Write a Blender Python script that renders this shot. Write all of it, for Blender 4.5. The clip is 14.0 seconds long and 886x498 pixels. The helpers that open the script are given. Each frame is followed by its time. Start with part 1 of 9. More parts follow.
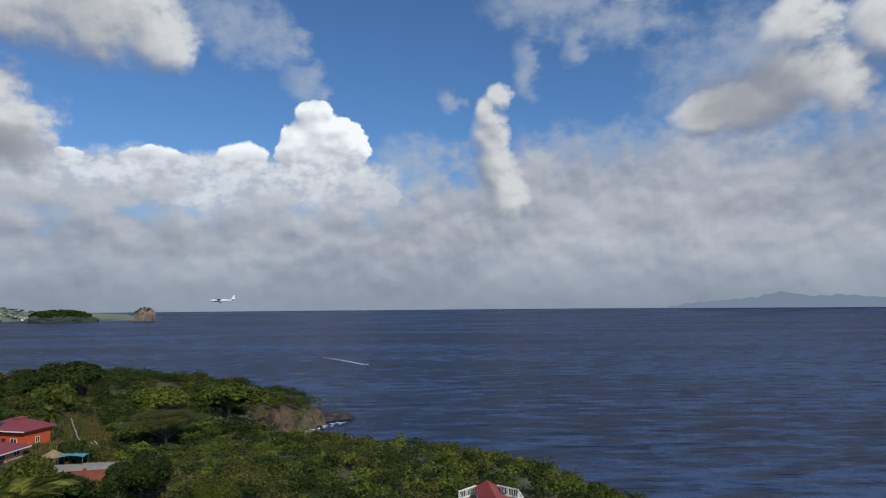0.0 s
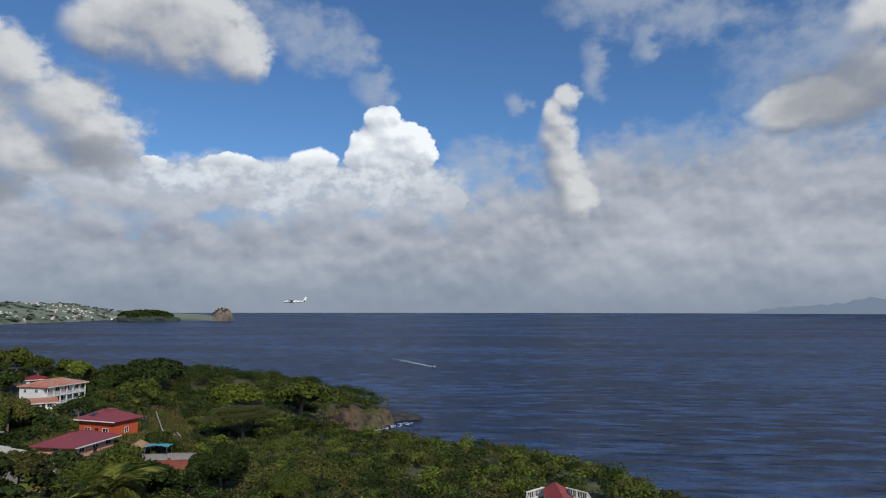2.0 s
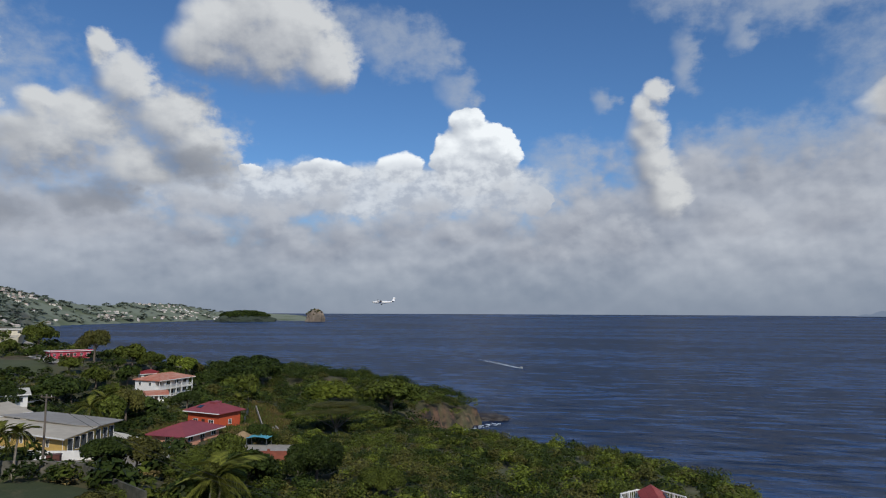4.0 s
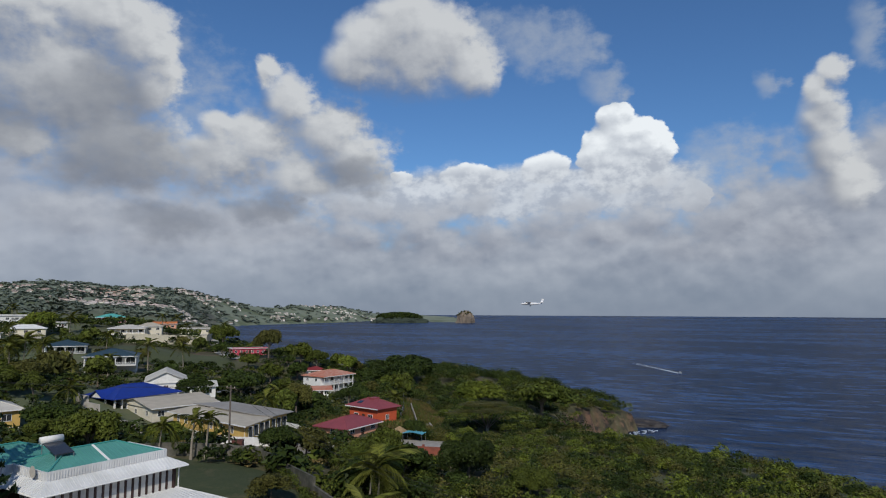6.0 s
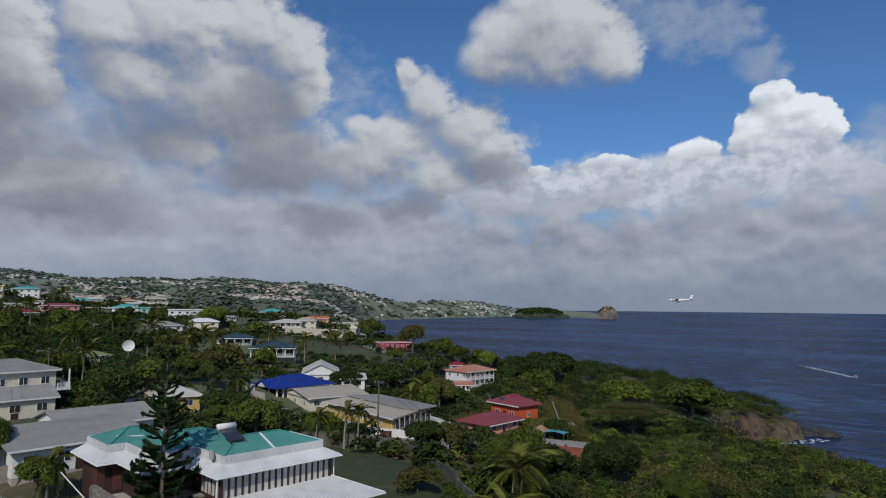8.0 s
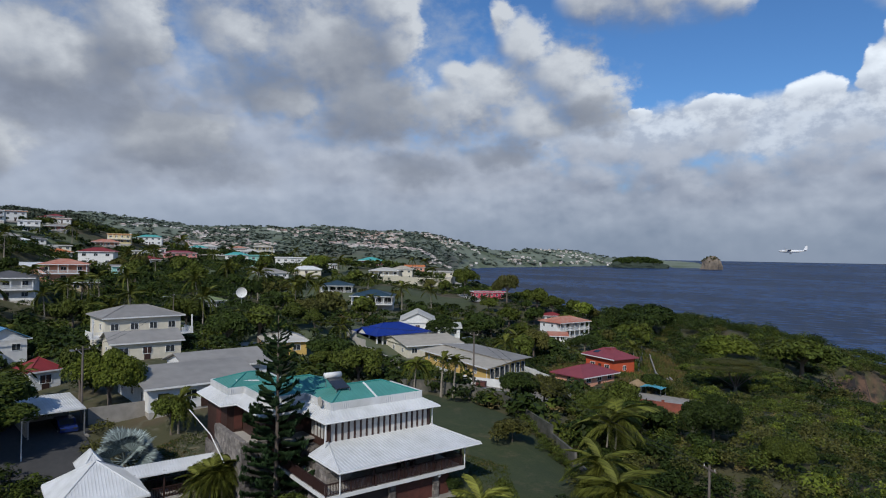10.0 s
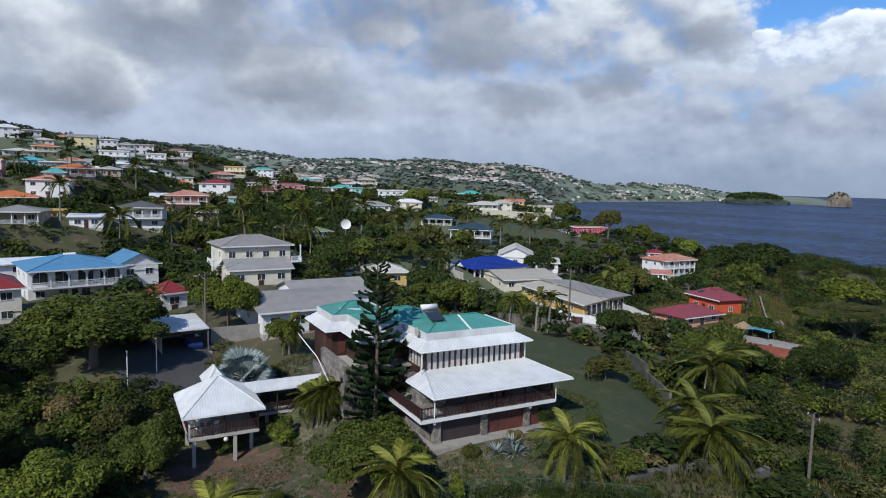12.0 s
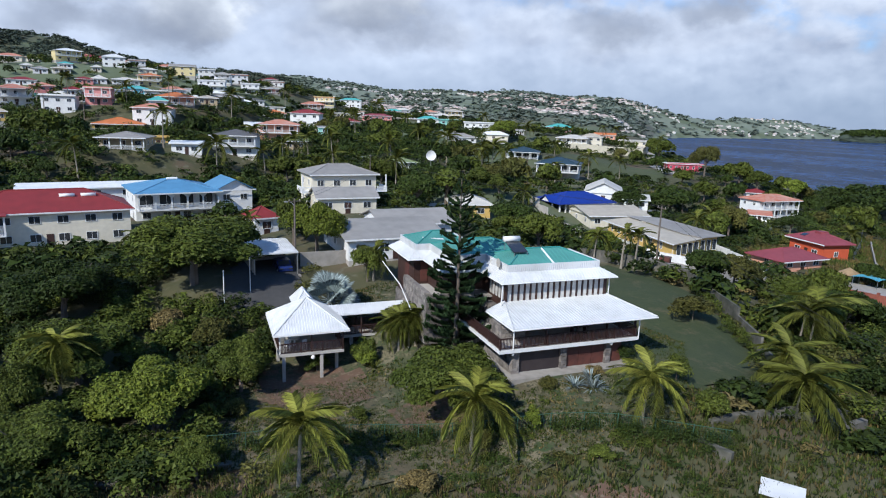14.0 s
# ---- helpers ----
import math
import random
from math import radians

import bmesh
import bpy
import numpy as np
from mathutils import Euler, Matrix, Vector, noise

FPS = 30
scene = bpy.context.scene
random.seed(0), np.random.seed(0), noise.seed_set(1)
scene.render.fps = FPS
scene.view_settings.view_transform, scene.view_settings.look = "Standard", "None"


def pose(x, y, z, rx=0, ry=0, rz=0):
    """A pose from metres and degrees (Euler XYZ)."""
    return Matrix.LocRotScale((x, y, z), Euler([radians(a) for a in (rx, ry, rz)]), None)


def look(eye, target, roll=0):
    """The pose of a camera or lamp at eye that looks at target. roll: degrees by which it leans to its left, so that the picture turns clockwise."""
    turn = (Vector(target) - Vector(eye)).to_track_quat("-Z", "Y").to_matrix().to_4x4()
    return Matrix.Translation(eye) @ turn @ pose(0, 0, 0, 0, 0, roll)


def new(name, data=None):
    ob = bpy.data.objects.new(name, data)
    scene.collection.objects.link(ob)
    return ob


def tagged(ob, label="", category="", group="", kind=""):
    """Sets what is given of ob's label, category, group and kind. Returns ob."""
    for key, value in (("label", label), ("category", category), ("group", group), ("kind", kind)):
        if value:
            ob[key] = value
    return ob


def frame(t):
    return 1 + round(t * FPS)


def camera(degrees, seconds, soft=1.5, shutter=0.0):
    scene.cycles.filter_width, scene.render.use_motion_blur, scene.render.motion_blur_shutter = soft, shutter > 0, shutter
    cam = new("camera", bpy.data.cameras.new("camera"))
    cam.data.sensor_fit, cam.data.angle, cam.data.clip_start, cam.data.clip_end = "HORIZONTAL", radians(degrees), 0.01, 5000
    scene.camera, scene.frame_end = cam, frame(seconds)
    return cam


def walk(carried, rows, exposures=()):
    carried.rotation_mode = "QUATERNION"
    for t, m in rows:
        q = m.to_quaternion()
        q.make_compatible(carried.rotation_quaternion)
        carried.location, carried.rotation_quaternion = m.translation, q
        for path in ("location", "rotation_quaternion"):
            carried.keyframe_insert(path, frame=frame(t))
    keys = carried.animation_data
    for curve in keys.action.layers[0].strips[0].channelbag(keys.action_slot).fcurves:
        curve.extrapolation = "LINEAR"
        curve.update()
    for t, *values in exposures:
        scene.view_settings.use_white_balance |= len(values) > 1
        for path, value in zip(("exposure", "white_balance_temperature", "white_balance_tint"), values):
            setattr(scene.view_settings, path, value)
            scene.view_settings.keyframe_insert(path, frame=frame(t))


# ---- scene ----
# exposure and white balance of the clip's camera along the way
EXPOSURES = [(0.0, -0.25, 6150, 8), (5.0, -0.30, 6150, 8), (8.0, -0.50, 5950, 8), (10.5, -0.22, 5800, 8), (12.0, 0.05, 5700, 8), (14.0, 0.40, 5600, 8)]
# ---- camera: a hovering drone that turns in place ----
cam = camera(69.49, 14.0, 1.1)
PATH = [
    (0.0, pose(-0.00, 0.00, 57.50, 95.17, 0.48, -0.01)),
    (0.5, pose(-0.00, -0.01, 57.46, 95.21, 0.40, 0.80)),
    (1.0, pose(-0.05, -0.08, 57.34, 95.28, 0.32, 2.06)),
    (1.5, pose(-0.08, -0.43, 57.35, 95.35, 0.12, 4.36)),
    (2.0, pose(-0.07, -0.40, 57.13, 95.47, -0.05, 5.94)),
    (4.5, pose(-0.35, -0.61, 56.46, 95.60, -0.15, 16.81)),
    (5.0, pose(-0.23, -1.05, 56.31, 95.64, -0.06, 20.48)),
    (5.5, pose(0.29, -1.43, 56.47, 95.65, -0.09, 23.77)),
    (6.0, pose(0.10, -1.05, 56.44, 95.68, -0.27, 26.87)),
    (6.5, pose(-0.23, -0.91, 56.40, 95.71, -0.40, 29.87)),
    (7.0, pose(0.04, -1.15, 56.56, 95.60, -0.41, 33.78)),
    (7.5, pose(0.09, -1.14, 56.70, 95.43, -0.45, 37.00)),
    (8.0, pose(0.23, -1.31, 56.97, 95.17, -0.52, 39.27)),
    (10.5, pose(0.68, -1.83, 58.01, 88.89, -1.04, 49.81)),
    (11.0, pose(0.99, -1.86, 58.13, 87.38, -1.11, 51.93)),
    (11.5, pose(1.06, -1.75, 58.21, 85.79, -1.16, 54.17)),
    (12.0, pose(1.09, -1.72, 58.17, 84.25, -1.35, 56.66)),
    (12.5, pose(1.03, -1.66, 58.09, 82.72, -1.47, 59.12)),
    (13.0, pose(0.89, -1.52, 57.94, 81.19, -1.64, 61.15)),
    (13.5, pose(0.77, -1.46, 57.85, 79.64, -1.83, 63.14)),
    (14.0, pose(0.72, -1.43, 57.79, 78.13, -1.93, 64.33)),
]
walk(cam, PATH, EXPOSURES)

# ---- sky, clouds and sun ----
SUN_AZ, SUN_EL = 212.0, 39.0      # degrees, left from +y, above the horizon


def make_world():
    world = bpy.data.worlds.new("sky")
    scene.world = world
    world.use_nodes = True
    nt = world.node_tree
    N, K = nt.nodes, nt.links
    N.clear()

    def nd(kind, **inputs):
        n = N.new(kind)
        for key, val in inputs.items():
            k = int(key[1:]) if key[0] == "i" and key[1:].isdigit() else key
            if hasattr(val, "is_output"):
                K.new(val, n.inputs[k])
            else:
                n.inputs[k].default_value = val
        return n

    def m(op, a, b=0.0, c=0.0, clamp=False):
        n = nd("ShaderNodeMath", i0=a, i1=b, i2=c)
        n.operation, n.use_clamp = op, clamp
        return n.outputs[0]

    def vm(op, a, b):
        n = nd("ShaderNodeVectorMath", i0=a, i1=b)
        n.operation = op
        return n

    def noise_tex(vec, scale, detail=5.0, rough=0.55):
        n = nd("ShaderNodeTexNoise", Vector=vec, Scale=scale, Detail=detail, Roughness=rough)
        return n

    def smooth(x, a, b):
        n = nd("ShaderNodeMapRange", Value=x)
        n.interpolation_type = "SMOOTHSTEP"
        n.inputs["From Min"].default_value, n.inputs["From Max"].default_value = a, b
        return n.outputs[0]

    def mix(f, a, b):
        n = N.new("ShaderNodeMix")
        n.data_type = "RGBA"
        for s, v in ((n.inputs[0], f), (n.inputs[6], a), (n.inputs[7], b)):
            if hasattr(v, "is_output"):
                K.new(v, s)
            else:
                s.default_value = v if not isinstance(v, tuple) else (*v, 1.0)
        return n.outputs[2]

    sky = N.new("ShaderNodeTexSky")
    sky.sky_type, sky.sun_disc = "NISHITA", False
    sky.sun_elevation, sky.sun_rotation = radians(SUN_EL), radians(360 - SUN_AZ)
    sky.air_density, sky.dust_density, sky.ozone_density = 1.0, 0.25, 2.0
    blue = vm("MULTIPLY", sky.outputs[0], (0.066, 0.090, 0.116)).outputs[0]

    tc = N.new("ShaderNodeTexCoord")
    sx = nd("ShaderNodeSeparateXYZ", i0=tc.outputs["Generated"])
    az = m("MULTIPLY", m("ARCTAN2", m("MULTIPLY", sx.outputs[0], -1.0), sx.outputs[1]), 57.2958)
    el = m("MULTIPLY", m("ARCSINE", sx.outputs[2]), 57.2958)
    p = nd("ShaderNodeCombineXYZ", i0=az, i1=el).outputs[0]

    def blobs(pos, spots):
        """The highest of many soft round fields: azimuth, elevation, half width, half height."""
        field = None
        for a, e, w, h in spots:
            d = vm("MULTIPLY", vm("SUBTRACT", pos, (a, e, 0.0)).outputs[0], (1 / w, 1 / h, 0.0)).outputs[0]
            one = m("SUBTRACT", 1.0, vm("DOT_PRODUCT", d, d).outputs["Value"])
            field = one if field is None else m("SMOOTH_MAX", field, one, 0.7)
        return field

    def warp(start, tex, amount):
        off = vm("MULTIPLY", vm("SUBTRACT", tex.outputs["Color"], (0.5, 0.5, 0.5)).outputs[0], (amount, amount * 0.8, 0.0)).outputs[0]
        return vm("ADD", start, off).outputs[0]

    def billow(q, fine, scale):
        n = nd("ShaderNodeTexVoronoi", Vector=warp(vm("MULTIPLY", q, (1.0, 1.25, 1.0)).outputs[0], fine, 1.6), Scale=scale)
        n.feature = "SMOOTH_F1"
        n.inputs["Smoothness"].default_value = 0.55
        return m("SUBTRACT", 0.46, n.outputs["Distance"])

    def at(right, up):
        """All cloud fields at the view direction moved by some degrees."""
        q = vm("ADD", p, (-right, up, 0.0)).outputs[0]
        flat = vm("MULTIPLY", q, (1.0, 1.35, 1.0)).outputs[0]
        big = noise_tex(flat, 0.075, 2.0, 0.5)
        soft = noise_tex(flat, 0.20, 3.0, 0.5)
        fine = noise_tex(flat, 0.50, 7.0, 0.60)
        puff = m("ADD", m("MULTIPLY", billow(q, fine, 0.34), 0.62), m("MULTIPLY", billow(q, fine, 0.95), 0.36))
        grain = m("SUBTRACT", fine.outputs[0], 0.5)
        lump = m("SUBTRACT", soft.outputs[0], 0.5)
        towers = m("ADD", blobs(warp(q, fine, 1.5), TOWERS), m("ADD", m("MULTIPLY", puff, 1.0), m("MULTIPLY", grain, 0.45)))
        crisp = m("ADD", blobs(warp(q, fine, 1.5), ROUNDS), m("ADD", m("MULTIPLY", puff, 0.42), m("MULTIPLY", grain, 0.85)))
        loose = m("ADD", blobs(warp(warp(q, soft, 3.6), fine, 2.2), GREYS), m("ADD", m("MULTIPLY", lump, 0.8), m("ADD", m("MULTIPLY", puff, 0.34), m("MULTIPLY", grain, 0.95))))
        gaps = m("MAXIMUM", blobs(warp(q, soft, 5.0), GAPS), 0.0)
        greys = m("MAXIMUM", m("SUBTRACT", loose, m("MULTIPLY", gaps, 1.1)), crisp)
        lows = m("ADD", blobs(warp(warp(q, soft, 2.4), fine, 1.8), LOWS), m("ADD", m("MULTIPLY", puff, 0.75), m("MULTIPLY", grain, 0.9)))
        band = m("ADD", m("ADD", m("MULTIPLY", big.outputs[0], 0.75), m("MULTIPLY", soft.outputs[0], 0.85)), m("ADD", m("MULTIPLY", fine.outputs[0], 0.45), m("MULTIPLY", puff, 0.50)))
        return big, soft, fine, towers, greys, lows, band, q

    big, soft, fine, towers, greys, lows, band, q0 = at(0.0, 0.0)
    _, _, _, towers_up, greys_up, lows_up, band_up, _ = at(0.35, 0.8)
    high = vm("ADD", p, (-0.8, 3.0, 0.0)).outputs[0]
    form = m("SUBTRACT", blobs(p, GREYS + ROUNDS), blobs(high, GREYS + ROUNDS))      # broad light from above on each mass

    def slope(x, *stops):
        """A piecewise straight line through (x, value) stops."""
        total = stops[0][1]
        for (x0, v0), (x1, v1) in zip(stops, stops[1:]):
            n = nd("ShaderNodeMapRange", Value=x)
            for key, val in zip(("From Min", "From Max", "To Min", "To Max"), (x0, x1, 0.0, v1 - v0)):
                n.inputs[key].default_value = val
            total = m("ADD", total, n.outputs[0])
        return total

    # far white towers standing in a bright bank
    t_lit = m("ADD", m("MULTIPLY", m("SUBTRACT", towers, towers_up), 0.85), m("ADD", m("MULTIPLY", m("SUBTRACT", fine.outputs[0], 0.5), 0.8), 0.60), clamp=True)
    t_mask = m("MULTIPLY", smooth(towers, 0.02, 0.26), smooth(el, 5.5, 9.0))
    t_col = mix(t_lit, (0.46, 0.49, 0.56), (1.12, 1.12, 1.11))
    w_mask = m("MULTIPLY", smooth(m("ADD", blobs(warp(q0, soft, 2.4), BANK), m("MULTIPLY", m("SUBTRACT", fine.outputs[0], 0.5), 1.0)), -0.15, 0.6), 0.95)
    w_col = mix(smooth(fine.outputs[0], 0.36, 0.62), (0.56, 0.585, 0.645), (0.86, 0.87, 0.89))

    # the low band of hazy cloud over the horizon
    top = slope(az, (-9.0, 13.6), (-1.0, 12.0), (6.0, 9.2), (32.0, 8.8), (44.0, 10.4), (62.0, 12.6), (75.0, 15.0))
    edge = m("ADD", m("SUBTRACT", top, el), m("MULTIPLY", m("SUBTRACT", band, 0.99), 7.5))
    b_mask = m("MULTIPLY", smooth(edge, -2.6, 2.6), 0.96)
    b_lit = m("ADD", m("MULTIPLY", m("SUBTRACT", band, band_up), 0.95), m("ADD", m("MULTIPLY", m("SUBTRACT", big.outputs[0], 0.5), 1.5), m("ADD", m("MULTIPLY", m("SUBTRACT", soft.outputs[0], 0.5), 0.7), 0.56)), clamp=True)
    b_col = mix(b_lit, (0.275, 0.298, 0.365), (0.620, 0.625, 0.660))
    b_col = mix(slope(az, (34.0, 0.0), (75.0, 0.42)), b_col, (0.68, 0.70, 0.765))
    low = smooth(el, 6.0, -0.4)
    b_col = mix(m("MULTIPLY", low, 0.8), b_col, (0.270, 0.312, 0.398))

    # lumpy low cumulus in front of the bank
    l_lit = m("ADD", m("MULTIPLY", m("SUBTRACT", lows, lows_up), 0.75), m("ADD", m("MULTIPLY", m("SUBTRACT", soft.outputs[0], 0.5), 0.8), 0.45), clamp=True)
    l_mask = m("MULTIPLY", m("MULTIPLY", smooth(lows, -0.1, 0.95), smooth(el, 1.5, 6.5)), 0.66)
    l_col = mix(l_lit, (0.320, 0.338, 0.400), (0.600, 0.608, 0.645))

    # nearer grey cumulus, lit from above
    shape = nd("ShaderNodeMapRange", Value=form)
    shape.interpolation_type = "SMOOTHSTEP"
    for key, val in zip(("From Min", "From Max", "To Min", "To Max"), (-1.3, 1.0, -0.46, 0.36)):
        shape.inputs[key].default_value = val
    g_lit = m("ADD", shape.outputs[0], m("ADD", m("MULTIPLY", m("SUBTRACT", greys, greys_up), 0.55), m("ADD", m("MULTIPLY", m("SUBTRACT", soft.outputs[0], 0.5), 0.5), 0.47)), clamp=True)
    body = nd("ShaderNodeMapRange", Value=greys)
    body.interpolation_type = "SMOOTHSTEP"
    body.inputs["From Min"].default_value = -0.30
    K.new(m("SUBTRACT", 1.25, m("MULTIPLY", g_lit, 0.62)), body.inputs["From Max"])
    g_mask = m("MULTIPLY", body.outputs[0], 0.96)
    g_col = mix(g_lit, (0.245, 0.262, 0.318), (0.800, 0.785, 0.765))
    # dark banks inland
    d_mask = m("MULTIPLY", smooth(m("ADD", blobs(warp(warp(q0, soft, 5.0), fine, 2.0), DARKS), m("MULTIPLY", m("SUBTRACT", fine.outputs[0], 0.5), 0.9)), -0.5, 1.3), 0.70)
    # thin veils
    veil = blobs(warp(warp(q0, soft, 4.0), fine, 2.5), VEILS)
    v_mask = m("MULTIPLY", smooth(m("ADD", veil, m("MULTIPLY", m("SUBTRACT", fine.outputs[0], 0.5), 2.6)), -0.4, 1.5), 0.66)

    c = mix(t_mask, blue, t_col)
    c = mix(w_mask, c, w_col)
    c = mix(v_mask, c, (0.50, 0.54, 0.61))
    c = mix(b_mask, c, b_col)
    c = mix(l_mask, c, l_col)
    c = mix(g_mask, c, g_col)
    c = mix(d_mask, c, (0.225, 0.240, 0.285))
    bg = nd("ShaderNodeBackground", Color=c, Strength=1.0)
    out = N.new("ShaderNodeOutputWorld")
    K.new(bg.outputs[0], out.inputs[0])


# clouds by bearing (left of +y), elevation, half width and half height, in degrees
TOWERS = [(10.8, 15.6, 2.4, 2.0), (11.5, 17.0, 1.9, 1.2), (9.3, 15.8, 2.0, 1.3), (8.7, 14.2, 2.5, 2.2), (12.9, 14.2, 2.0, 2.2), (10.3, 12.4, 4.2, 2.4), (10.6, 14.6, 2.6, 2.4), (17.7, 12.9, 2.4, 1.6),
          (24.2, 12.1, 3.3, 1.5), (30.5, 12.0, 1.1, 0.8), (5.4, 9.9, 1.7, 1.7)]
BANK = [(20.0, 10.6, 18.0, 2.6), (11.0, 11.2, 8.0, 2.6), (33.0, 10.0, 8.0, 2.2)]
LOWS = [(39.6, 7.6, 3.1, 1.6), (29.2, 7.5, 2.7, 1.5), (34.4, 6.9, 3.2, 1.7), (21.7, 7.2, 3.3, 1.7), (16.7, 7.8, 3.1, 1.7), (12.5, 7.0, 3.4, 1.7), (8.5, 8.2, 4.2, 1.9), (2.5, 8.0, 3.6, 2.0),
        (-2.0, 6.5, 4.0, 2.0), (-11.0, 7.5, 4.0, 2.0), (-18.0, 8.0, 4.5, 2.2), (-26.0, 8.5, 4.5, 2.2), (25.5, 5.5, 4.5, 1.8), (5.0, 5.5, 4.5, 1.8), (64.2, 6.6, 3.4, 2.3), (57.3, 7.6, 5.0, 2.2),
        (50.6, 6.0, 5.0, 2.0), (44.0, 7.4, 4.5, 2.2), (69.0, 6.4, 4.3, 2.0), (74.0, 6.0, 4.0, 2.4)]
GREYS = [(68.4, 21.5, 3.8, 3.1), (62.5, 22.3, 5.8, 3.6), (56.0, 23.2, 4.1, 3.3), (52.8, 21.3, 3.1, 2.8), (51.9, 17.9, 2.4, 2.6), (58.6, 17.5, 6.9, 5.0), (54.2, 13.4, 5.8, 3.8), (65.8, 18.3, 4.6, 3.0),
         (61.6, 12.8, 4.0, 2.3), (42.9, 20.4, 1.5, 1.4), (40.4, 18.4, 2.9, 2.3), (46.4, 16.0, 1.9, 1.8), (43.7, 14.7, 4.1, 2.7), (37.3, 16.0, 3.6, 3.0), (34.7, 13.2, 3.7, 2.9), (39.6, 11.8, 3.6, 2.5),
         (46.8, 12.6, 3.5, 3.0), (74.4, 17.5, 3.4, 6.7), (80.5, 14.5, 5.5, 4.0), (78.0, 22.0, 6.0, 5.0), (71.0, 9.0, 5.4, 2.6), (85.2, 8.0, 5.0, 4.0), (92.0, 12.0, 9.0, 6.0), (104.0, 16.0, 12.0, 8.0),
         (-30.8, 21.3, 3.7, 2.6), (-30.6, 17.7, 4.3, 2.5), (-26.3, 15.9, 3.6, 2.0), (-22.9, 15.8, 2.8, 1.7), (-33.2, 16.4, 2.6, 2.4), (-36.0, 20.0, 2.6, 3.3), (-19.0, 26.4, 4.7, 1.6)]
ROUNDS = [(29.6, 22.2, 7.2, 3.7), (34.8, 21.6, 3.4, 2.5), (24.2, 21.4, 3.1, 2.7), (30.3, 25.6, 4.2, 2.3), (33.4, 23.7, 3.5, 2.5), (26.8, 24.4, 3.4, 2.5),
          (-5.3, 18.4, 1.3, 1.1), (-4.1, 17.2, 1.1, 1.4), (-4.4, 15.2, 1.9, 2.2), (-4.8, 12.6, 2.0, 2.5), (-5.9, 9.9, 2.0, 2.6)]
GAPS = [(69.6, 14.6, 2.6, 2.6), (46.0, 18.4, 3.0, 2.6), (66.6, 12.1, 2.2, 1.6), (48.0, 21.5, 2.6, 3.2), (72.0, 13.0, 2.0, 1.6)]
DARKS = [(71.5, 10.4, 5.6, 2.2), (64.0, 13.8, 5.0, 2.6), (75.0, 14.5, 4.0, 3.4), (70.0, 7.6, 7.0, 2.6), (56.0, 16.0, 5.0, 3.4), (-26.0, 16.5, 5.0, 2.4), (78.0, 11.0, 9.3, 2.8), (85.4, 6.9, 3.0, 2.6), (54.0, 12.6, 5.5, 3.2), (88.0, 5.9, 5.3, 1.8), (94.0, 6.2, 4.8, 1.6), (50.1, 7.2, 4.1, 1.8), (34.6, 12.0, 3.2, 1.6), (42.0, 9.0, 4.0, 1.4)]
VEILS = [(17.8, 23.3, 4.8, 2.8), (14.4, 22.6, 2.7, 2.2), (12.3, 19.5, 1.9, 2.2), (22.9, 24.0, 2.2, 2.1), (-0.7, 17.9, 1.2, 1.3), (-8.0, 21.0, 1.6, 2.6), (-11.9, 22.4, 1.3, 1.8), (-16.0, 23.6, 6.0, 2.0), (-10.5, 25.6, 7.0, 2.2), (45.0, 10.0, 8.0, 3.0), (-14.0, 13.0, 12.0, 3.0),
         (-27.0, 20.0, 3.4, 3.0), (3.0, 12.5, 4.0, 3.0), (40.0, 14.0, 8.0, 5.0), (54.0, 16.0, 10.0, 8.0), (68.0, 15.0, 9.0, 7.0), (82.0, 15.0, 12.0, 8.0), (-26.0, 18.0, 8.0, 6.0)]
make_world()

sun_data = bpy.data.lights.new("sun", "SUN")
sun_data.energy, sun_data.angle, sun_data.color = 3.8, radians(0.6), (1.0, 0.90, 0.76)
sun = new("sun", sun_data)
_a, _e = radians(SUN_AZ), radians(SUN_EL)
_to = Vector((-math.sin(_a) * math.cos(_e), math.cos(_a) * math.cos(_e), math.sin(_e)))
sun.matrix_world = look(_to * 200, (0, 0, 0))

# ---- materials ----
MATS = {}


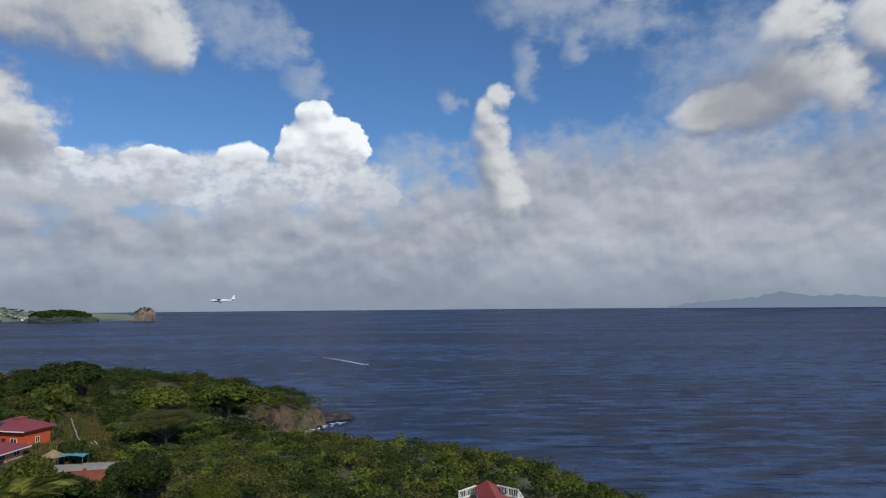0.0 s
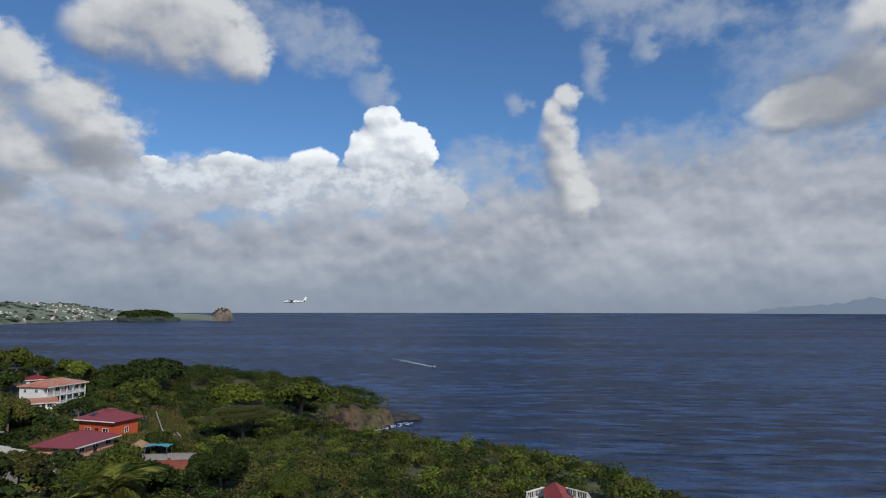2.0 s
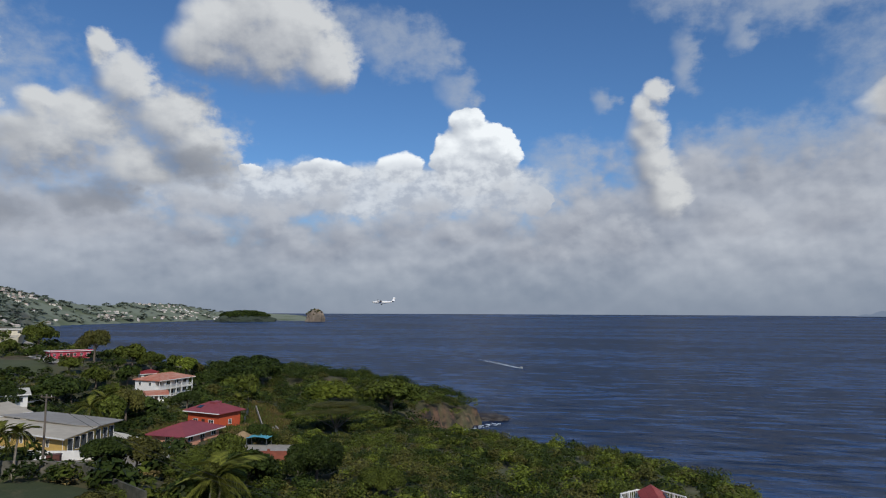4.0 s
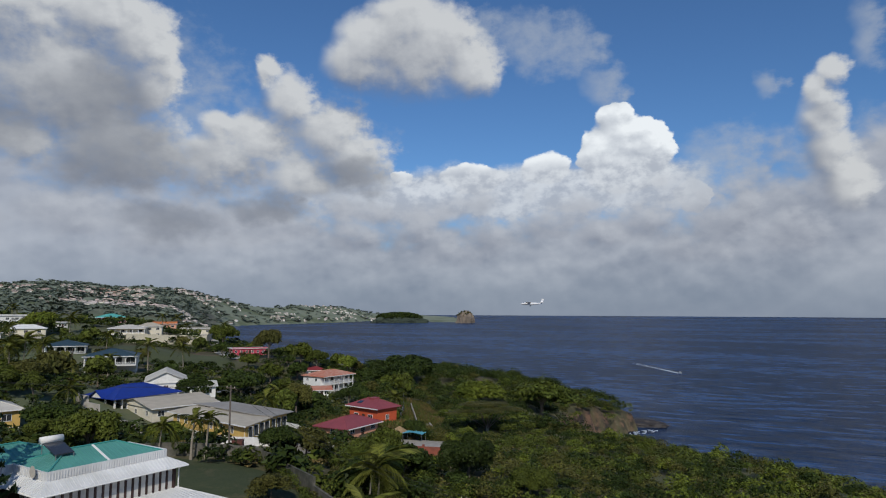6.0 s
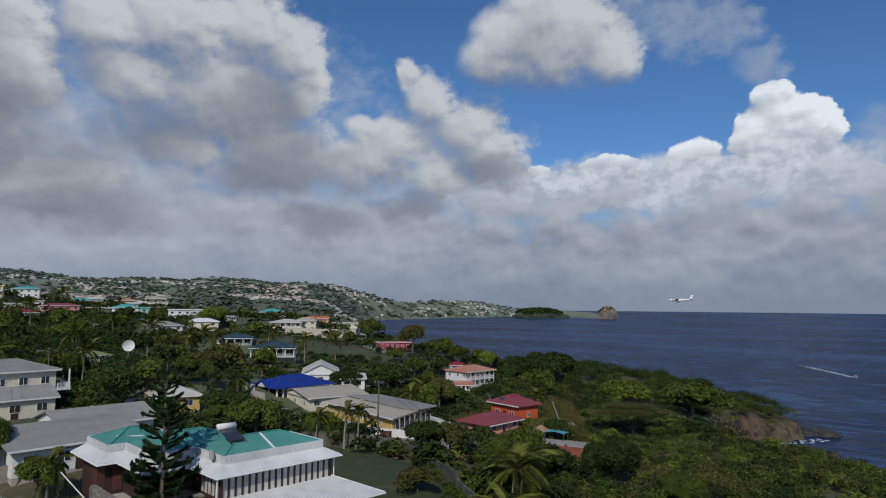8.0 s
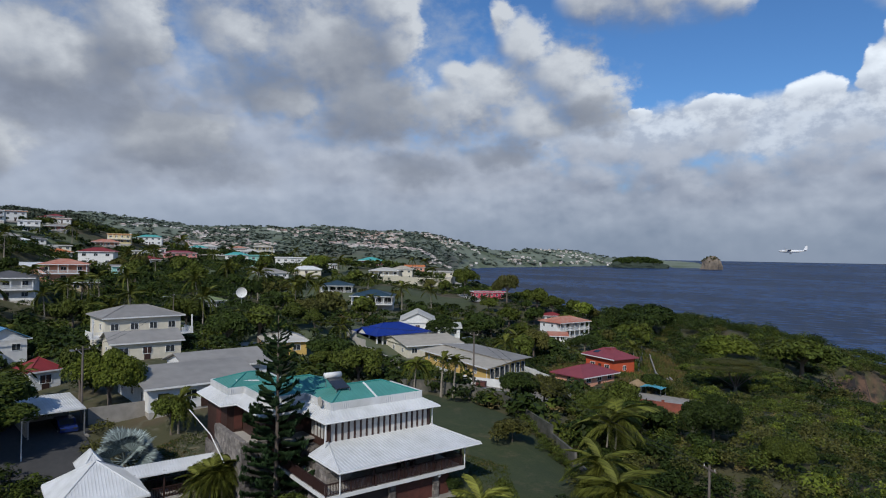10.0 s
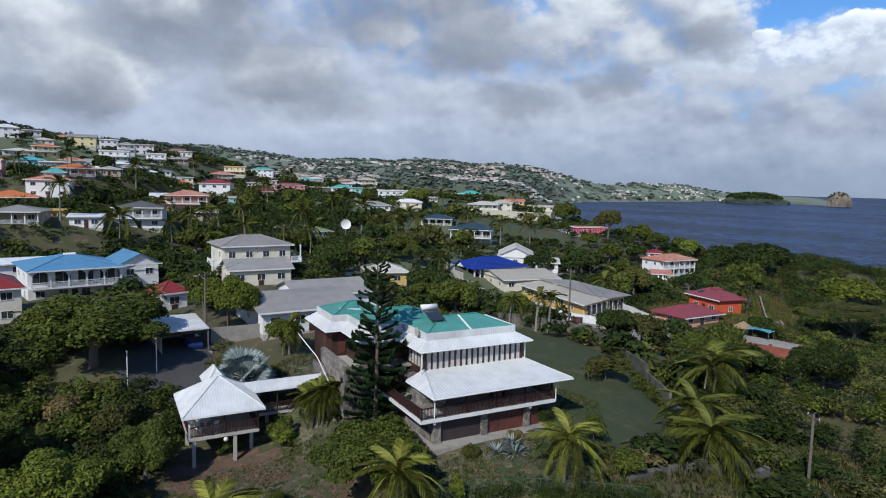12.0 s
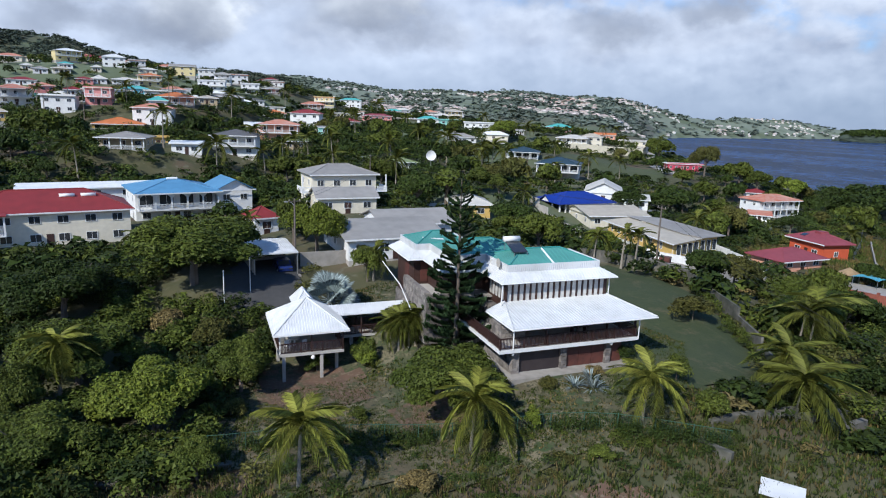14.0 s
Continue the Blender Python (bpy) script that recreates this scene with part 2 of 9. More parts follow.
def mat(name, a, b=None, scale=1.0, rough=0.8, bump=0.0, bump_scale=None, metal=0.0, rand=0.0, island=0.0, spec=0.5, detail=6.0, blotch=0.0):
    """A procedural surface: two colours mixed by noise at two scales, with bump; rand and island vary the value from piece to piece."""
    if name in MATS:
        return MATS[name]
    mt = bpy.data.materials.new(name)
    mt.use_nodes = True
    nt = mt.node_tree
    N, K = nt.nodes, nt.links
    bsdf = N["Principled BSDF"]
    tc = N.new("ShaderNodeTexCoord")
    n1 = N.new("ShaderNodeTexNoise")
    n1.inputs["Scale"].default_value, n1.inputs["Detail"].default_value = scale, detail
    K.new(tc.outputs["Object"], n1.inputs["Vector"])
    n2 = N.new("ShaderNodeTexNoise")
    n2.inputs["Scale"].default_value, n2.inputs["Detail"].default_value = scale * 0.13, 3.0
    K.new(tc.outputs["Object"], n2.inputs["Vector"])
    add = N.new("ShaderNodeMath")
    add.operation = "ADD"
    K.new(n1.outputs[0], add.inputs[0])
    K.new(n2.outputs[0], add.inputs[1])
    mr = N.new("ShaderNodeMapRange")
    mr.inputs["From Min"].default_value, mr.inputs["From Max"].default_value = 0.75, 1.25
    K.new(add.outputs[0], mr.inputs["Value"])
    mx = N.new("ShaderNodeMix")
    mx.data_type = "RGBA"
    K.new(mr.outputs[0], mx.inputs[0])
    b = b or tuple(v * 0.85 for v in a)
    mx.inputs[6].default_value, mx.inputs[7].default_value = (*a, 1), (*b, 1)
    col = mx.outputs[2]
    for src, amount in (("o", rand), ("i", island)):
        if amount:
            r = N.new("ShaderNodeObjectInfo").outputs["Random"] if src == "o" else N.new("ShaderNodeNewGeometry").outputs["Random Per Island"]
            m2 = N.new("ShaderNodeMapRange")
            m2.inputs["To Min"].default_value, m2.inputs["To Max"].default_value = 1 - amount, 1 + amount
            K.new(r, m2.inputs["Value"])
            hs = N.new("ShaderNodeHueSaturation")
            K.new(m2.outputs[0], hs.inputs["Value"])
            K.new(col, hs.inputs["Color"])
            col = hs.outputs[0]
    K.new(col, bsdf.inputs["Base Color"])
    bsdf.inputs["Roughness"].default_value = rough
    bsdf.inputs["Metallic"].default_value = metal
    bsdf.inputs["Specular IOR Level"].default_value = spec
    if bump:
        nb = N.new("ShaderNodeTexNoise")
        nb.inputs["Scale"].default_value, nb.inputs["Detail"].default_value = bump_scale or scale * 2, 6.0
        K.new(tc.outputs["Object"], nb.inputs["Vector"])
        bp = N.new("ShaderNodeBump")
        bp.inputs["Strength"].default_value, bp.inputs["Distance"].default_value = 1.0, bump
        K.new(nb.outputs[0], bp.inputs["Height"])
        K.new(bp.outputs[0], bsdf.inputs["Normal"])
    MATS[name] = mt
    return mt


def paint(name, c, wear=0.82, rough=0.75, rand=0.0):
    return mat(name, c, tuple(v * wear for v in c), 1.6, rough, 0.004, 14.0, rand=rand)


def foliage(name, a, b, scale=0.5):
    """Leaves: two greens that vary from leaf to leaf and across the crown, a little light passing through."""
    mt = mat(name, a, b, scale, 0.6, rand=0.22, island=0.5, spec=0.12)
    if not mt.get("leafy"):
        mt["leafy"] = True
        bsdf = mt.node_tree.nodes["Principled BSDF"]
        bsdf.inputs["Transmission Weight"].default_value = 0.0
        bsdf.inputs["Subsurface Weight"].default_value = 0.0
    return mt


WHITE = paint("white_paint", (0.80, 0.79, 0.76))
WHITE_ROOF = mat("white_roof_sheet", (0.68, 0.68, 0.675), (0.54, 0.54, 0.525), 0.9, 0.5)
TEAL = mat("teal_roof_sheet", (0.105, 0.315, 0.270), (0.075, 0.235, 0.200), 0.5, 0.5)
TEAL_DARK = mat("teal_ridge", (0.055, 0.26, 0.235), None, 0.5, 0.5)
BROWN = mat("dark_brown_timber", (0.060, 0.028, 0.020), (0.035, 0.016, 0.012), 3.0, 0.6, 0.004)
RAIL = mat("dark_rail_timber", (0.045, 0.020, 0.016), (0.030, 0.014, 0.012), 3.0, 0.55)
REDWOOD = mat("red_brown_doors", (0.125, 0.040, 0.028), (0.070, 0.026, 0.020), 2.0, 0.6)
CONCRETE = mat("concrete", (0.36, 0.33, 0.29), (0.24, 0.22, 0.19), 1.2, 0.9, 0.01)
PALE_CONCRETE = mat("pale_concrete", (0.50, 0.47, 0.42), (0.36, 0.33, 0.29), 1.0, 0.9, 0.01)
STONE = mat("rubble_stone", (0.26, 0.23, 0.20), (0.12, 0.105, 0.095), 2.2, 0.9, 0.03, rand=0.25, island=0.3)
CURTAIN = mat("pale_louvre_curtain", (0.62, 0.60, 0.55), (0.42, 0.40, 0.37), 2.0, 0.7)
GLASS = mat("window_glass", (0.03, 0.035, 0.04), (0.05, 0.055, 0.06), 0.6, 0.08, spec=0.8)
DARK = mat("dark_interior", (0.035, 0.03, 0.028), (0.02, 0.018, 0.016), 1.0, 0.8)
STEEL = mat("galvanised_steel", (0.45, 0.45, 0.45), (0.32, 0.32, 0.32), 2.0, 0.4, metal=0.7)
BARK = mat("bark", (0.17, 0.135, 0.105), (0.09, 0.07, 0.055), 3.0, 0.95, 0.02)
PALE_BARK = mat("palm_bark", (0.32, 0.28, 0.22), (0.20, 0.17, 0.13), 4.0, 0.9, 0.02)
PANEL = mat("solar_panel", (0.025, 0.03, 0.04), (0.04, 0.045, 0.055), 1.0, 0.15, spec=0.7)
ASPHALT = mat("asphalt", (0.060, 0.058, 0.056), (0.045, 0.044, 0.043), 2.0, 0.9, 0.006)
LEAF = foliage("leaf_mid_green", (0.0780, 0.0930, 0.0145), (0.0470, 0.0630, 0.0102))
LEAF_DARK = foliage("leaf_dark_green", (0.0374, 0.0546, 0.0100), (0.0225, 0.0348, 0.0065))
LEAF_LIGHT = foliage("leaf_bright_green", (0.1340, 0.1560, 0.0190), (0.0800, 0.1080, 0.0140))
LEAF_DRY = foliage("leaf_olive", (0.0889, 0.0840, 0.0200), (0.0524, 0.0560, 0.0140))
LEAF_PALM = foliage("palm_leaf", (0.1194, 0.1205, 0.0199), (0.0651, 0.0803, 0.0146))
LEAF_YELLOW = foliage("coconut_leaf_yellow", (0.2000, 0.1900, 0.0300), (0.0950, 0.1180, 0.0210))
LEAF_PINE = foliage("pine_needles", (0.0268, 0.0494, 0.0170), (0.0171, 0.0309, 0.0119))
LEAF_SILVER = foliage("silver_fan_leaf", (0.2300, 0.2650, 0.2450), (0.1500, 0.1800, 0.1650))
DRY_GRASS = foliage("dry_grass", (0.1794, 0.1326, 0.0497), (0.0987, 0.0803, 0.0292))
GRASS = foliage("grass_green", (0.0713, 0.0886, 0.0165), (0.0460, 0.0618, 0.0128))

# ---- the lie of the land ----
SPOTS_TOWN = [(-53, 12, 33.0), (-50, 8, 33.0), (-57, 12, 33.3), (-47, 14, 33.6), (-42, 28, 37.0), (-42, 40, 36.8), (-54, 50, 37.6), (-64, 63, 37.6), (-74, 13, 38.6), (-80, 26, 39.6), (-101, 29, 40.6),
              (-37, 13, 34.0), (-35, 4, 33.2), (-38, -8, 34.0), (-56, 24, 37.6), (-66, 20, 38.3), (-87, 83, 33.6), (-77, 117, 31.0), (-130, 171, 29.0), (-189, 136, 37.0),
              (-206, 216, 37.2), (-312, 226, 50.0), (-285, 250, 44.0), (-147, 11, 37.5), (-112, -8, 37.5), (-189, -4, 48.0), (-275, 15, 59.0), (-481, -9, 81.0),
              (-477, 68, 72.0), (-235, 60, 46.0), (-150, 70, 40.0), (-400, 160, 54.0), (-300, 120, 49.0), (-240, 160, 42.0)]
SPOTS_SHORE = [(-95, 290, 23), (-150, 280, 26), (-98, 332, 14), (-118, 262, 28), (-112, 284, 25), (-80, 303, 16), (-84, 272, 19), (-72, 322, 11), (-110, 230, 24), (-60, 205, 17), (-2, 108, 31.5), (10, 100, 32.5), (17, 83, 33), (-25, 130, 27),
               (0, 50, 32), (40, 20, 32), (-25, 60, 32.5), (-60, 150, 25), (-80, 170, 25), (-10, 20, 32), (-20, -30, 33), (-200, 270, 27), (-270, 275, 36), (-56, 88, 32.4), (-40, 70, 33.5), (-60, 108, 29.6)]
COAST = [(120, -900), (70, -200), (60, -60), (52, 0), (46, 40), (42, 66), (38, 90), (30, 116), (13, 142), (-10, 166), (-40, 190), (-60, 228), (-75, 256), (-73, 276),
         (-70, 296), (-62, 314), (-58, 336), (-74, 352), (-112, 364), (-166, 354), (-215, 326), (-256, 304), (-300, 308), (-345, 334), (-420, 398),
         (-700, 655), (-1900, 1790), (-5200, 2600), (-5200, -5200), (900, -5200)]
RIDGE_NEAR = ((60, 70, 73, 74, 76, 78, 82, 87, 91, 94.5, 98, 110, 140, 180), (-1.6, -0.9, 0.3, 1.1, 1.8, 2.3, 2.55, 3.0, 3.55, 4.3, 4.3, 5.0, 4.0, 2.0))
RIDGE_FAR = ((22.5, 24, 26, 28.7, 32.6, 36.4, 40.3, 42, 44.6, 46.8, 48.7, 51, 54, 57, 58.7, 61, 64, 68.5, 73.4, 77, 82, 95, 140),
             (-1.4, -0.9, -0.4, -0.25, -0.15, 0.5, 0.6, 0.3, 0.75, 1.2, 1.75, 1.95, 1.9, 2.2, 2.3, 2.0, 2.1, 1.9, 2.5, 2.8, 2.8, 2.0, 1.0))
SHORE_FAR = ((20, 24, 28.7, 33, 39, 44.5, 46.5, 50), (3450, 3480, 3700, 3850, 3230, 2700, 2300, 900))
EYE_H = 57.5


def step(x, a, b):
    t = np.clip((x - a) / (b - a), 0, 1)
    return t * t * (3 - 2 * t)


def coast_distance(x, y):
    """Metres inland from the near coast; negative out at sea."""
    best, inside = np.full(x.shape, 1e9), np.zeros(x.shape, bool)
    for (ax, ay), (bx, by) in zip(COAST, COAST[1:] + COAST[:1]):
        dx, dy = bx - ax, by - ay
        t = np.clip(((x - ax) * dx + (y - ay) * dy) / (dx * dx + dy * dy), 0, 1)
        best = np.minimum(best, np.hypot(x - ax - t * dx, y - ay - t * dy))
        inside ^= ((ay > y) != (by > y)) & (x < ax + (y - ay) * dx / (dy if dy else 1e-9))
    return np.where(inside, best, -best)


def ripple(x, y, s, k=0.0):
    """A cheap smooth relief between -1 and 1."""
    a, b = x / s, y / s
    return (np.sin(a * 1.7 + 2.1 * np.sin(b * 1.1 + k)) + np.sin(b * 2.3 + 1.7 * np.sin(a * 0.9 + 2 * k)) + 0.6 * np.sin(a * 3.9 + b * 2.7 + k)) / 2.6


def land(x, y):
    """Height of the ground over the sea."""
    x, y = np.asarray(x, float), np.asarray(y, float)
    r, az = np.hypot(x, y), np.degrees(np.arctan2(-x, y))
    az = np.where(az < -90, az + 360, az)
    num, den = 0.0, 0.0
    for sx, sy, sz in SPOTS_TOWN + SPOTS_SHORE:
        w = 1.0 / ((x - sx) ** 2 + (y - sy) ** 2 + 45.0) ** 2
        num, den = num + w * sz, den + w
    near = num / den + ripple(x, y, 11) * 0.35
    ridge = EYE_H + 1150 * np.tan(np.radians(np.interp(az, *RIDGE_NEAR)))
    rise = step(r, 480, 1150)
    mid = near * (1 - rise) + ridge * rise * (1 - 0.35 * step(r, 1150, 2200)) + ripple(x, y, 120) * 7 * rise
    d = coast_distance(x, y) + ripple(x, y, 4.2, 2.0) * 1.5 + ripple(x, y, 9) * 2.2 + ripple(x, y, 31, 1.0) * 3.0
    mid = -4 + (mid + 4) * (0.80 * step(d, -2, 4.5) + 0.20 * step(d, 3, 26))
    shore = np.interp(az, *SHORE_FAR)
    crest = np.maximum(shore + 650, 3250)
    far_top = EYE_H + crest * np.tan(np.radians(np.interp(az, *RIDGE_FAR)))
    s = np.clip((r - shore) / (crest - shore), 0, 1.4)
    far = -4 + (far_top + 4 + ripple(x, y, 260, 2.0) * 16 * step(s, 0.1, 0.5) * (1 - step(s, 0.75, 0.98)) + ripple(x, y, 90, 0.5) * 5 * step(s, 0.1, 0.4)) * np.where(s < 1, 0.16 * step(s, 0, 0.05) + 0.84 * s ** 1.1, 1 - (s - 1) * 0.7)
    far = np.where((az > 22.5) & (az < 200) & (s > 0), far, -4.0)
    return np.maximum(mid, far)


def ground_at(x, y):
    return float(land(np.array([x]), np.array([y]))[0])

# ---- building helpers ----
def part(name, bm, material, parent=None, label="", smooth=False):
    """Links a bmesh as one mesh object under its thing."""
    me = bpy.data.meshes.new(name)
    bm.to_mesh(me)
    bm.free()
    return mesh_part(name, me, material, parent, label, smooth)


def mesh_part(name, me, material, parent=None, label="", smooth=False):
    if material and not me.materials:
        me.materials.append(material)
    if smooth:
        me.polygons.foreach_set("use_smooth", [True] * len(me.polygons))
    ob = new(name, me)
    ob.parent = parent
    if label:
        ob["label"] = label
    return ob


def thing(name, m, label, category, group=""):
    ob = new(name)
    ob.empty_display_size = 0.2
    ob.matrix_world = m
    return tagged(ob, label, category, group)


def add_box(bm, x0, x1, y0, y1, z0, z1):
    v = [bm.verts.new((x, y, z)) for z in (z0, z1) for x, y in ((x0, y0), (x1, y0), (x1, y1), (x0, y1))]
    for f in ((3, 2, 1, 0), (4, 5, 6, 7), (0, 1, 5, 4), (1, 2, 6, 5), (2, 3, 7, 6), (3, 0, 4, 7)):
        bm.faces.new([v[i] for i in f])
    return bm


def box(x0, x1, y0, y1, z0, z1):
    return add_box(bmesh.new(), x0, x1, y0, y1, z0, z1)


def add_tube(bm, pts, radii, sides=8):
    """A tapered tube along points."""
    rings = []
    for i, (p, r) in enumerate(zip(pts, radii)):
        p = Vector(p)
        d = (Vector(pts[min(i + 1, len(pts) - 1)]) - Vector(pts[max(i - 1, 0)])).normalized()
        a = d.orthogonal().normalized()
        b = d.cross(a)
        rings.append([bm.verts.new(p + (a * math.cos(k) + b * math.sin(k)) * r) for k in (2 * math.pi * j / sides for j in range(sides))])
    for q, s in zip(rings, rings[1:]):
        for j in range(sides):
            bm.faces.new((q[j], q[(j + 1) % sides], s[(j + 1) % sides], s[j]))
    bm.faces.new(rings[-1])
    bm.faces.new(rings[0][::-1])
    return bm


def tube(pts, radii, sides=8):
    return add_tube(bmesh.new(), pts, radii, sides)


def prism(outline, z0, z1):
    """An upright prism over an outline."""
    bm = bmesh.new()
    lo = [bm.verts.new((x, y, z0)) for x, y in outline]
    hi = [bm.verts.new((x, y, z1)) for x, y in outline]
    n = len(outline)
    bm.faces.new(lo[::-1])
    bm.faces.new(hi)
    for i in range(n):
        bm.faces.new((lo[i], lo[(i + 1) % n], hi[(i + 1) % n], hi[i]))
    return bm


def slab(corners, thick):
    """A sheet of some thickness under a polygon of 3D corners."""
    bm = bmesh.new()
    hi = [bm.verts.new(c) for c in corners]
    lo = [bm.verts.new((c[0], c[1], c[2] - thick)) for c in corners]
    n = len(corners)
    bm.faces.new(hi)
    bm.faces.new(lo[::-1])
    for i in range(n):
        bm.faces.new((hi[i], lo[i], lo[(i + 1) % n], hi[(i + 1) % n]))
    bmesh.ops.recalc_face_normals(bm, faces=bm.faces)
    return bm


def soup(name, verts, faces):
    me = bpy.data.meshes.new(name)
    me.from_pydata(verts, [], faces)
    me.update()
    return me


# ---- ground, sea and far shores ----
def make_ground():
    """One sheet in rings round the hover point, finer where the camera looks and near by."""
    azs = np.radians(np.concatenate([np.arange(-60, 112, 0.7), np.arange(112, 300, 3.0)]))
    rs = np.concatenate([[0.5], np.geomspace(6, 420, 130), np.geomspace(426, 4940, 100)])
    A, Rr = np.meshgrid(azs, rs)
    X, Y = -np.sin(A) * Rr, np.cos(A) * Rr
    Z = land(X, Y)
    nr, na = X.shape
    verts = np.stack([X, Y, Z], -1).reshape(-1, 3).tolist()
    faces = [(i * na + j, i * na + (j + 1) % na, (i + 1) * na + (j + 1) % na, (i + 1) * na + j) for i in range(nr - 1) for j in range(na)]
    me = soup("ground", verts, faces)
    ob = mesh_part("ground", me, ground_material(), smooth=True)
    return tagged(ob, "hilly ground of dry grass, scrub and red-brown earth with rocky cliffs", "ground", kind="structure")


def ground_material():
    mt = mat("ground_earth", (0.088, 0.080, 0.034), (0.050, 0.056, 0.021), 0.35, 0.95, 0.05, 1.5)
    nt = mt.node_tree
    N, K = nt.nodes, nt.links
    bsdf = N["Principled BSDF"]
    col = bsdf.inputs["Base Color"].links[0].from_socket
    tc = N.new("ShaderNodeTexCoord")

    def layer(col, scale, lo, hi, colour, detail=5.0):
        n = N.new("ShaderNodeTexNoise")
        n.inputs["Scale"].default_value, n.inputs["Detail"].default_value = scale, detail
        K.new(tc.outputs["Object"], n.inputs["Vector"])
        mr = N.new("ShaderNodeMapRange")
        mr.inputs["From Min"].default_value, mr.inputs["From Max"].default_value = lo, hi
        K.new(n.outputs[0], mr.inputs["Value"])
        mx = N.new("ShaderNodeMix")
        mx.data_type = "RGBA"
        K.new(mr.outputs[0], mx.inputs[0])
        K.new(col, mx.inputs[6])
        mx.inputs[7].default_value = (*colour, 1)
        return mx.outputs[2]

    col = layer(col, 0.09, 0.53, 0.66, (0.105, 0.075, 0.045))
    col = layer(col, 0.6, 0.57, 0.70, (0.120, 0.110, 0.068))
    # pale green far slopes, with distance haze painted into their colour
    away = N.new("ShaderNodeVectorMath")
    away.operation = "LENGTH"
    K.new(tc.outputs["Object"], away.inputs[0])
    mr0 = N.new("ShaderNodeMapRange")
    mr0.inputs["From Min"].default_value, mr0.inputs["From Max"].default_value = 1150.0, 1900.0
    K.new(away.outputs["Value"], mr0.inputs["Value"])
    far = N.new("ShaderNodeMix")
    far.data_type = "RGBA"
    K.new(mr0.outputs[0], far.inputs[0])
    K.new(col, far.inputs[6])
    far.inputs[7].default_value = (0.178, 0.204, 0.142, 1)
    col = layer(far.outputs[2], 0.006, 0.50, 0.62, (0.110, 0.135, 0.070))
    # bare rock where the ground is steep
    geo = N.new("ShaderNodeNewGeometry")
    sep = N.new("ShaderNodeSeparateXYZ")
    K.new(geo.outputs["Normal"], sep.inputs[0])
    mr = N.new("ShaderNodeMapRange")
    mr.inputs["From Min"].default_value, mr.inputs["From Max"].default_value = 0.86, 0.66
    K.new(sep.outputs[2], mr.inputs["Value"])
    rock = N.new("ShaderNodeTexNoise")
    rock.inputs["Scale"].default_value, rock.inputs["Detail"].default_value = 0.30, 10.0
    K.new(tc.outputs["Object"], rock.inputs["Vector"])
    ramp = N.new("ShaderNodeMix")
    ramp.data_type = "RGBA"
    mr2 = N.new("ShaderNodeMapRange")
    mr2.inputs["From Min"].default_value, mr2.inputs["From Max"].default_value = 0.42, 0.60
    K.new(rock.outputs[0], mr2.inputs["Value"])
    K.new(mr2.outputs[0], ramp.inputs[0])
    ramp.inputs[6].default_value, ramp.inputs[7].default_value = (0.022, 0.017, 0.015, 1), (0.150, 0.086, 0.050, 1)
    mx = N.new("ShaderNodeMix")
    mx.data_type = "RGBA"
    K.new(mr.outputs[0], mx.inputs[0])
    K.new(col, mx.inputs[6])
    K.new(ramp.outputs[2], mx.inputs[7])
    K.new(mx.outputs[2], bsdf.inputs["Base Color"])
    return mt


